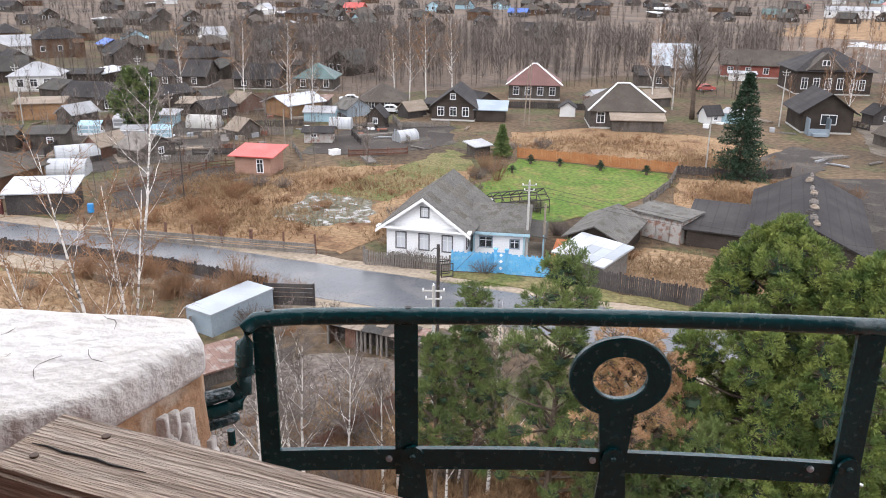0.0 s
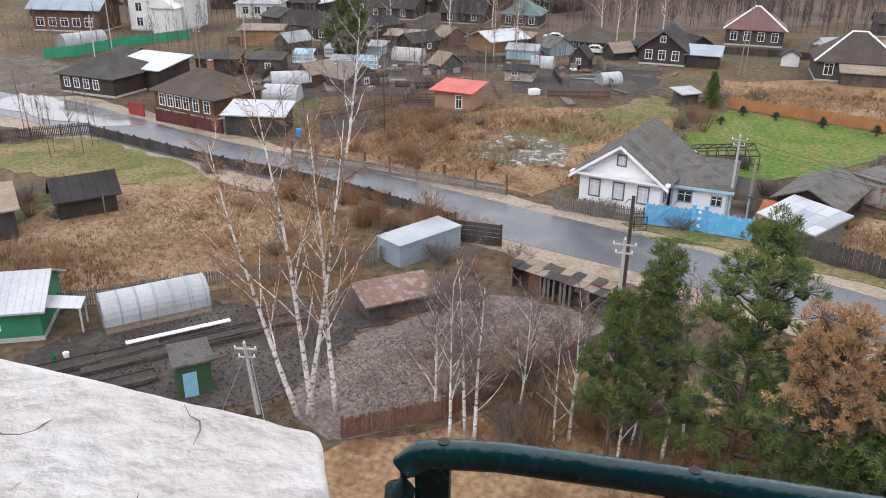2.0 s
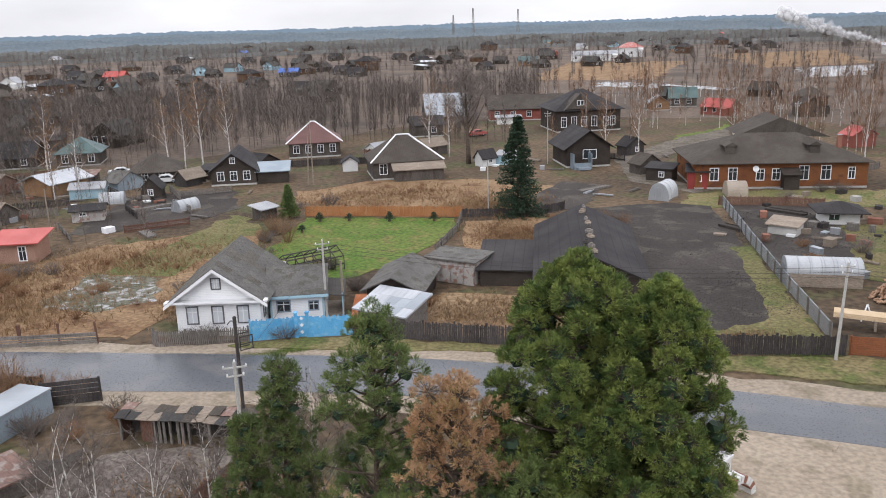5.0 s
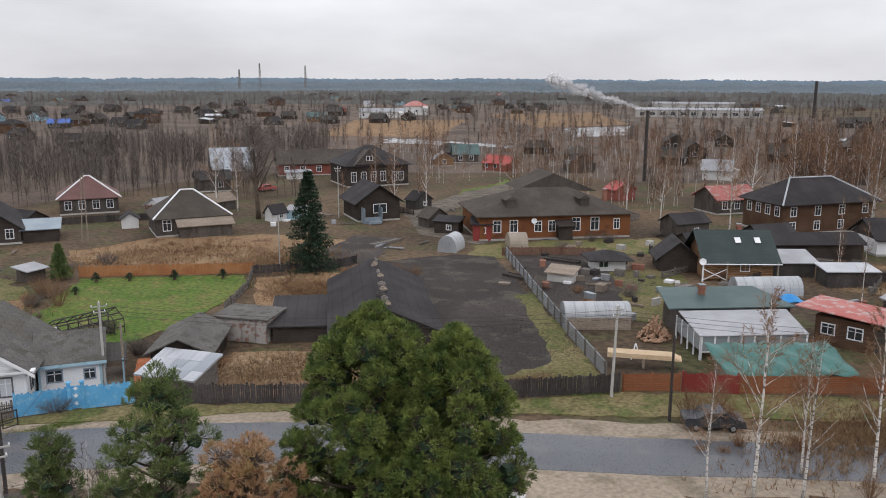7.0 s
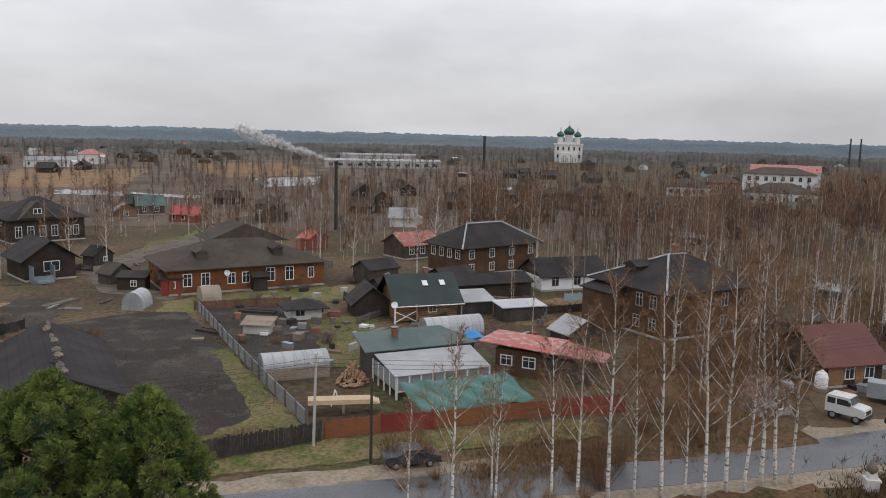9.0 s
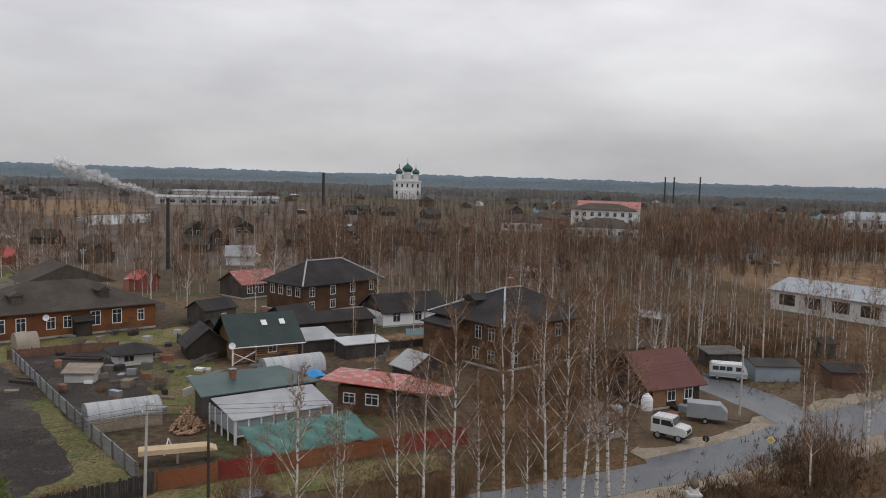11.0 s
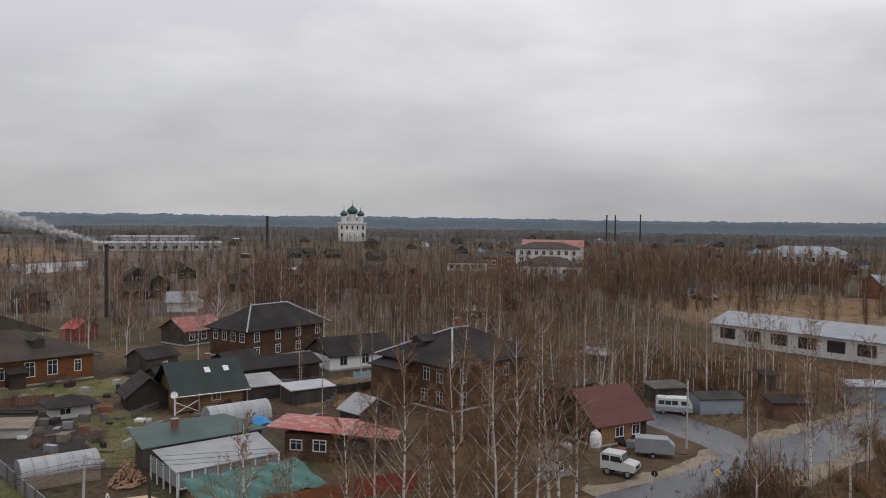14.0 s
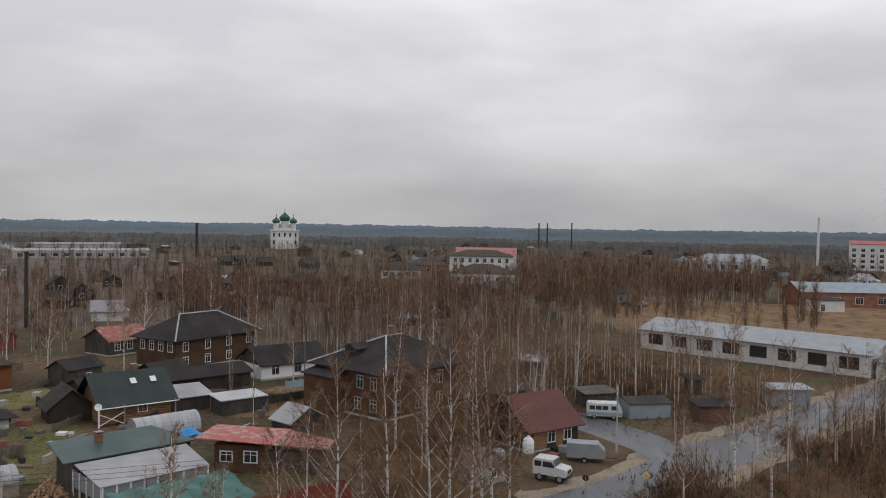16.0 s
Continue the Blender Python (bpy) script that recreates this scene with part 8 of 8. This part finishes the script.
for j, (w, d, h, r, k, wall, roof) in enumerate(KIND):
    px, py = -230 + 44 * j, 440 + 25 * (j % 3)
    proto.append(building("village_house", (px, py), (px + w, py - 0.3 * w), d, h, r, k, wall, roof, LAB[j], "house", row_wins(3, 1.5, w - 1.5, h * 0.35, 1.1, 1.4), 0.5, group="village houses", base=False))
    part("porch", Shape().box(w - 2.5, w, -1.8, -0.02, 0, h * 0.75).prism([(w - 2.7, -2.1, h * 0.75), (w + 0.2, -2.1, h * 0.75), (w + 0.2, 0, h), (w - 2.7, 0, h)], (0, 0, 0.1)), wall, proto[-1])
rv = random.Random(77)
CLUST = [(-95, 250, 38, 55, 44), (-55, 320, 50, 50, 34), (-200, 330, 120, 110, 52), (-40, 420, 110, 90, 36), (60, 520, 160, 110, 44), (250, 620, 170, 130, 42), (-150, 190, 38, 34, 16), (-120, 225, 50, 40, 18), (140, 190, 26, 22, 12), (175, 165, 26, 26, 14), (200, 125, 34, 30, 18), (235, 170, 40, 40, 16), (225, 95, 25, 25, 10), (470, 560, 120, 120, 26), (560, 430, 130, 90, 26), (400, 220, 60, 60, 16), (330, 40, 60, 60, 16), (430, -60, 90, 60, 20), (600, 60, 140, 100, 26), (-330, 560, 200, 150, 26), (120, 900, 300, 150, 30), (500, 900, 200, 150, 18), (820, 250, 120, 120, 18)]
placed = []
for cx, cy, sx, sy, n in CLUST:
    for _ in range(int(n * 0.57)):
        for _ in range(12):
            x, y = rv.gauss(cx, sx * 0.75), rv.gauss(cy, sy * 0.75)
            if math.hypot(x, y) > 175 and all((x - a) ** 2 + (y - b) ** 2 > 320 for a, b in placed) and not (30 < x < 90 and y < 215) and not (118 < x < 320 and 230 < y < 335) and not (140 < x < 320 and -80 < y < 60) and not (300 < x < 430 and 80 < y < 170):
                break
        else:
            continue
        placed.append((x, y))
        k = rv.choices(range(12), [18, 18, 11, 3, 1, 3, 1, 4, 6, 2, 0, 0])[0]
        c = copy_thing(proto[k], pose(x, y, 0, 0, 0, rv.choice([0, 90]) + rv.uniform(-35, 5) - 30))
        s = rv.uniform(0.72, 1.0)
        c.scale = (s, s, s)
FACT = [(375, 402, 78, 9, 5), (455, 470, 60, 10, 6)]
for x, y, w, d, h in FACT:
    building("factory_shed", (x, y), (x + w * 0.75, y - w * 0.66), d, h, 1.2, "x", CONCRETE, WHITE_ROOF, "long white factory building with window band", "factory", row_wins(12, 4, w - 4, 1.4, 3.0, 2.0), base=False)


# bare woods
def bare_wood(name, n, where, hlo, hhi, seed, label, twig_mat, trunk_mat, twigs=46, spread=0.28, tw=0.05):
    """Many leafless trees in one: three-sided stems and slender branch blades."""
    rng = random.Random(seed)
    stems, brush = Shape(), Shape()
    for _ in range(n):
        x, y = where(rng)
        h = rng.uniform(hlo, hhi)
        lx, ly, r = rng.uniform(-0.04, 0.04) * h, rng.uniform(-0.04, 0.04) * h, 0.0065 * h
        k = len(stems.v)
        q = r * 0.25
        stems.v += [(x + r, y, 0), (x - r / 2, y + r, 0), (x - r / 2, y - r, 0), (x + lx + q, y + ly, h), (x + lx - q / 2, y + ly + q, h), (x + lx - q / 2, y + ly - q, h)]
        stems.f += [(k, k + 1, k + 4, k + 3), (k + 1, k + 2, k + 5, k + 4), (k + 2, k, k + 3, k + 5)]
        for _ in range(twigs):
            t = rng.uniform(0.25, 0.98)
            a = rng.uniform(0, 6.283)
            ln = h * spread * (1.05 - 0.7 * t) * rng.uniform(0.5, 1.2) + 0.4
            bx, by, bz = x + lx * t, y + ly * t, h * t
            if rng.random() < 0.6:
                q = rng.random() * ln * 0.7
                b2 = a + rng.uniform(-0.9, 0.9)
                bx, by, bz = bx + math.cos(b2) * q * 0.6, by + math.sin(b2) * q * 0.6, bz + q * 0.7
                ln *= 0.6
            ex, ey, ez = bx + math.cos(a) * ln * 0.6, by + math.sin(a) * ln * 0.6, bz + ln * rng.uniform(0.25, 1.0)
            k = len(brush.v)
            w = tw * rng.uniform(0.5, 1.3)
            brush.v += [(bx - w * math.sin(a), by + w * math.cos(a), bz), (bx + w * math.sin(a), by - w * math.cos(a), bz), (ex, ey, ez)]
            brush.f.append((k, k + 1, k + 2))
    root = thing(name, 0, 0, 0, 0, label, "woodland", kind="stuff")
    part("stem", stems, trunk_mat, root, kind="stuff")
    part("brushwood", brush, twig_mat, root, kind="stuff")


def polar(d0, d1, a0, a1, power=1.0, avoid=()):
    def pick(rng):
        while True:
            d, a = d0 + (d1 - d0) * rng.random() ** power, radians(rng.uniform(a0, a1))
            p = (d * math.sin(a), d * math.cos(a))
            if all((p[0] - x) ** 2 + (p[1] - y) ** 2 > r * r for x, y, r in avoid):
                return p
    return pick


CLEAR = [(-26, 171, 10), (80, 174, 14), (76, 198, 14), (58, 210, 11), (45, 179, 9), (120, 103, 10), (115, 201, 9), (126, 208, 9), (270, 300, 34), (150, 280, 34), (90, 150, 16), (118, 85, 16), (112, 64, 12), (100, 44, 15), (165, 0, 26), (150, -20, 20), (70, 178, 18), (45, 190, 12), (20, 160, 16), (72, 152, 14), (230, 0, 32), (275, -40, 30), (330, 105, 32), (400, 130, 40)]
bare_wood("grey_alder_wood", 1500, polar(168, 300, -14, 22, 1.0, CLEAR), 5, 9.5, 1, "dense grey leafless alder thicket", TWIG_GREY, BARK, 110, 0.32, 0.042)
bare_wood("birch_wood", 420, polar(150, 330, 22, 58, 1.0, CLEAR), 5, 12, 2, "leafless birch grove with pale stems", WOOD_TWIG, BIRCH, 170, 0.34, 0.034)
bare_wood("birch_wood", 360, polar(128, 280, 52, 76, 1.0, CLEAR), 6, 14.5, 3, "rusty leafless birch grove before the church", WOOD_TWIG, BIRCH, 240, 0.33, 0.036)
bare_wood("birch_wood", 330, polar(190, 330, 76, 96, 1.0, CLEAR), 8, 17, 4, "tall rusty leafless birches near the workshop", WOOD_TWIG, BIRCH, 300, 0.33, 0.042)
bare_wood("scattered_wood", 5200, polar(270, 1050, -36, 105, 0.9, CLEAR), 5, 11, 5, "bare trees scattered through the far town", TWIG_GREY, BARK, 60, 0.36, 0.10)
bare_wood("scattered_wood", 420, polar(165, 340, -34, -13), 5, 10, 16, "bare trees between the far houses", TWIG_GREY, BARK, 80, 0.34, 0.03)
bare_wood("scattered_wood", 330, polar(85, 170, -42, -5, 1.0, [(-50, 85, 14), (-66, 92, 14), (-80, 100, 18), (-15, 85, 16)]), 3, 7, 6, "bare fruit trees and shrubs of the allotments", TWIG_GREY, BARK, 34, 0.4, 0.03)
bare_wood("scattered_wood", 260, polar(92, 170, 56, 100, 1.0, CLEAR + [(103, 12, 12), (95, 45, 16), (92, 18, 10), (122, -12, 12), (140, -24, 10), (105, -4, 10)]), 5, 11, 7, "bare young birches behind the houses", WOOD_TWIG, BIRCH, 80, 0.3, 0.028)
bare_wood("roadside_scrub", 300, polar(66, 125, 86, 104, 1.0, [(95, 0, 9), (85, 3, 8), (104, -5, 7), (118, -12, 7)]), 2, 6, 8, "rusty scrub on the bank of the road bend", WOOD_TWIG, BARK, 50, 0.4, 0.02)

# wood floor of leaf litter under the far trees
LITTER = mat("brown_leaf_litter", (0.120, 0.092, 0.074), (0.170, 0.130, 0.104), 0.95, 0.02, 0.8, 0.3, c3=(0.08, 0.07, 0.06), grain=0.4)
patch("wood_floor", [(-60, 172), (-20, 165), (10, 172), (40, 200), (90, 195), (130, 170), (150, 130), (175, 90), (180, 60), (260, 70), (290, 160), (480, 330), (560, 700), (100, 1000), (-420, 800), (-300, 360), (-80, 320)], LITTER, 0.02, "brown leaf litter under the bare woods", 12, 5, 61)

# great old bare tree by the silver-roofed barn
ot, olim, otw = birch_meshes(300, 16, 0.5, 26, 0.03, 0.3, 0.4, 6, 0.03)
birch("old_poplar", ot, olim, otw, 42.5, 138, 0, "great old leafless tree with grey limbs", TWIG_GREY, "old trees", BARK)

# belts of far forest to the horizon, hazed by their colours with distance
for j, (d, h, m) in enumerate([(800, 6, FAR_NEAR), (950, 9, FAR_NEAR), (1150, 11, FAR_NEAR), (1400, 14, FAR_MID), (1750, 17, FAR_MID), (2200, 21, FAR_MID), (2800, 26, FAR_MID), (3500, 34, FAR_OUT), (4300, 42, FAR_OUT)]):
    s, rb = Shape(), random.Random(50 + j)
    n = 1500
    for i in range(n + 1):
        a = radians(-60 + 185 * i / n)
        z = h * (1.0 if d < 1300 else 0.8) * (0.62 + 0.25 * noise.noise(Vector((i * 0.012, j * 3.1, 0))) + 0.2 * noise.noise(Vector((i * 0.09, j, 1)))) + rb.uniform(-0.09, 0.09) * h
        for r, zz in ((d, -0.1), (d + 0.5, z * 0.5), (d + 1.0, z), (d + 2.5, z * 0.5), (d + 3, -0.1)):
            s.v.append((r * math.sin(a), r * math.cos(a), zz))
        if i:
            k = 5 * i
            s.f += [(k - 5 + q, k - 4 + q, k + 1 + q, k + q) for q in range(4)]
    single("far_forest", s, m, "far forest belt with blue-grey haze in its colour", "forest", kind="structure")

# shrubs
def shrub_mesh(seed, n, h, w):
    rng, s = random.Random(seed), Shape()
    for _ in range(n):
        a, t = rng.uniform(0, 6.28), rng.random() ** 0.5
        e = Vector((math.cos(a) * w * t, math.sin(a) * w * t, h * rng.uniform(0.6, 1.05) * (1 - 0.4 * t)))
        b = Vector((e.x * 0.25, e.y * 0.25, 0))
        m = b.lerp(e, 0.55) + Vector((rng.uniform(-0.1, 0.1), rng.uniform(-0.1, 0.1), 0.1))
        s.tube([b, m, e], [0.016, 0.011, 0.004], 3)
        spray(s, m, (e - b).normalized(), rng, 3, h * 0.35, 0.009)
        spray(s, e.lerp(m, 0.3), (e - b).normalized(), rng, 3, h * 0.3, 0.008)
    return s


shr = []
for j, (n, h, w, m, lab) in enumerate([(70, 1.9, 1.3, TWIG_RED, "rusty red leafless garden shrub"), (80, 1.5, 1.4, TWIG_GREY, "grey-brown leafless garden shrub"), (60, 2.8, 1.3, TWIG, "tall brown leafless bush"), (45, 0.9, 0.9, TWIG_RED, "low tangle of dead weeds")]):
    shr.append(single("bare_shrub", shrub_mesh(200 + j, n, h, w), m, lab, "shrub", "bare shrubs", m=pose(-20 + 2 * j, 57.5 - j, 0)))
rb = random.Random(31)
SPOTS = [(-16, 57.5, 5, 1.3, 26, (0, 2)), (-25, 61, 5, 1.2, 14, (0, 2)), (-10, 52, 3, 2, 12, (0, 1)), (-30, 55, 9, 6, 16, (1, 3)), (-20, 80, 12, 8, 26, (3, 0)), (0, 84, 5, 6, 12, (1, 3)), (5, 96, 2, 7, 12, (1, 2)), (-13, 90, 8, 6, 12, (1, 3)), (16, 64, 2.5, 3, 10, (3, 0)), (33, 92, 6, 6, 8, (3,)), (20, 116, 12, 8, 14, (3, 1)), (2.0, 35.5, 2.5, 2.0, 16, (1, 2)), (-2, 34, 3, 2, 12, (1, 2)), (-8, 36, 5, 3, 10, (1, 3)),
         (42, 33, 4, 2, 7, (0, 3)), (50, 26, 7, 2, 20, (2, 3)), (45, 38, 3, 2, 7, (2, 0)), (66, 27, 5, 3, 16, (0, 2)), (75, 24, 5, 3, 12, (0, 2)), (86, 34, 8, 6, 18, (2, 1)), (72, 40, 3, 3, 8, (3, 1)), (45, 83, 1.5, 7, 8, (1, 2)), (9.5, 81, 2.5, 3, 6, (1,)), (3.6, 62.6, 0.3, 0.2, 2, (1,)), (-3, 65.3, 1.5, 0.4, 8, (1,)), (82, 96, 10, 5, 12, (1, 2)), (80, -6, 8, 3, 16, (0, 2)), (64, 6, 6, 3, 14, (3, 2)), (100, 30, 10, 5, 16, (0, 2)), (-48, 52, 4, 6, 10, (1, 2)), (-40, 66, 4, 1, 6, (1,)), (120, 8, 8, 6, 14, (0, 2)), (95, -8, 8, 2, 12, (0, 2)), (12, 72, 1, 3, 5, (1,)), (60, 70, 4, 6, 8, (1, 3))]
for cx, cy, sx, sy, n, kinds in SPOTS:
    for _ in range(int(n * 0.62)):
        x, y = cx + rb.uniform(-1, 1) * sx, cy + rb.uniform(-1, 1) * sy
        c = copy_thing(shr[rb.choice(kinds)], pose(x, y, 0, 0, 0, rb.uniform(0, 360)))
        s = rb.uniform(0.6, 1.25)
        c.scale = (s, s, s * rb.uniform(0.8, 1.2))

# dead grass
def grass(name, zones, n, material, seed, label, hlo, hhi, width):
    rng, s = random.Random(seed), Shape()
    for _ in range(n):
        cx, cy, rx, ry = rng.choice(zones)
        x, y = cx + rng.gauss(0, rx * 0.5), cy + rng.gauss(0, ry * 0.5)
        for _ in range(4):
            a, h = rng.uniform(0, 6.28), rng.uniform(hlo, hhi)
            bx, by = x + rng.uniform(-0.15, 0.15), y + rng.uniform(-0.15, 0.15)
            k = len(s.v)
            s.v += [(bx - width * math.cos(a), by - width * math.sin(a), 0.02), (bx + width * math.cos(a), by + width * math.sin(a), 0.02), (bx + rng.gauss(0, 0.4) * h, by + rng.gauss(0, 0.4) * h, h)]
            s.f.append((k, k + 1, k + 2))
    single(name, s, material, label, "grass", kind="stuff")


grass("dead_grass", [(-33, 53, 11, 9), (-22, 48, 5, 5), (20, 63, 6, 5), (34, 50.6, 6, 1.5), (96, 58, 9, 7)], 9000, STRAW, 1, "straw-coloured dead grass tufts", 0.15, 0.45, 0.025)
grass("dead_weeds", [(-20, 78, 10, 7), (-10, 92, 14, 8), (-25, 90, 6, 8), (-2, 74, 4, 4), (22, 115, 14, 8), (32, 86, 5, 8), (35, 104, 8, 6), (-3, 37, 7, 6), (5, 34, 6, 3), (50, 31, 9, 4), (66, 24, 8, 4), (-40, 43, 7, 5)], 22000, RUST_GRASS, 2, "reddish dead weeds", 0.2, 0.75, 0.028)
grass("dead_weeds", [(76, 3, 10, 4), (95, -14, 12, 5), (90, 30, 14, 8), (120, 14, 18, 12), (110, -22, 16, 5), (140, 20, 20, 20), (60, 8, 8, 4)], 14000, BROWN_GRASS, 3, "brown dead weeds on the bank", 0.25, 0.8, 0.035)
grass("green_blades", [(15, 92, 10, 11), (-51, 67, 9, 4), (25, 51.5, 11, 2), (4, 60.2, 4, 0.6), (40, 47, 4, 3)], 9000, GREEN, 4, "short green spring grass", 0.05, 0.14, 0.02)
# broken lumps on the tilled plots
lum, rl = Shape(), random.Random(9)
for _ in range(7000):
    cx, cy, rx, ry = rl.choice([(44, 74, 9, 17), (41, 60, 6, 6), (-22, 36, 7, 6), (62, 78, 8, 9)])
    x, y, s = cx + rl.uniform(-1, 1) * rx, cy + rl.uniform(-1, 1) * ry, rl.uniform(0.03, 0.10)
    k = len(lum.v)
    lum.v += [(x + s, y, 0.04), (x - s * 0.6, y + s, 0.04), (x - s * 0.6, y - s, 0.04), (x + rl.uniform(-0.05, 0.05), y, 0.05 + s)]
    lum.f += [(k, k + 1, k + 3), (k + 1, k + 2, k + 3), (k + 2, k, k + 3)]
single("soil_clods", lum, SOIL, "dark clods on the tilled plots", "soil", kind="stuff")
clod, rl = Shape(), random.Random(19)
for _ in range(5200):
    u, v = rl.uniform(-1, 1), rl.random()
    x, y, s = -14.0 + 11.0 * v + 3.6 * u * (1 - 0.25 * v), 34.0 + 10.0 * v - 2.6 * u, rl.uniform(0.03, 0.085)
    k = len(clod.v)
    clod.v += [(x + s, y, 0.04), (x - s * 0.6, y + s, 0.04), (x - s * 0.6, y - s, 0.04), (x + rl.uniform(-0.05, 0.05), y, 0.05 + s)]
    clod.f += [(k, k + 1, k + 3), (k + 1, k + 2, k + 3), (k + 2, k, k + 3)]
single("soil_clods", clod, FURROW, "dry grey clods on the ploughed plot", "soil", kind="stuff")
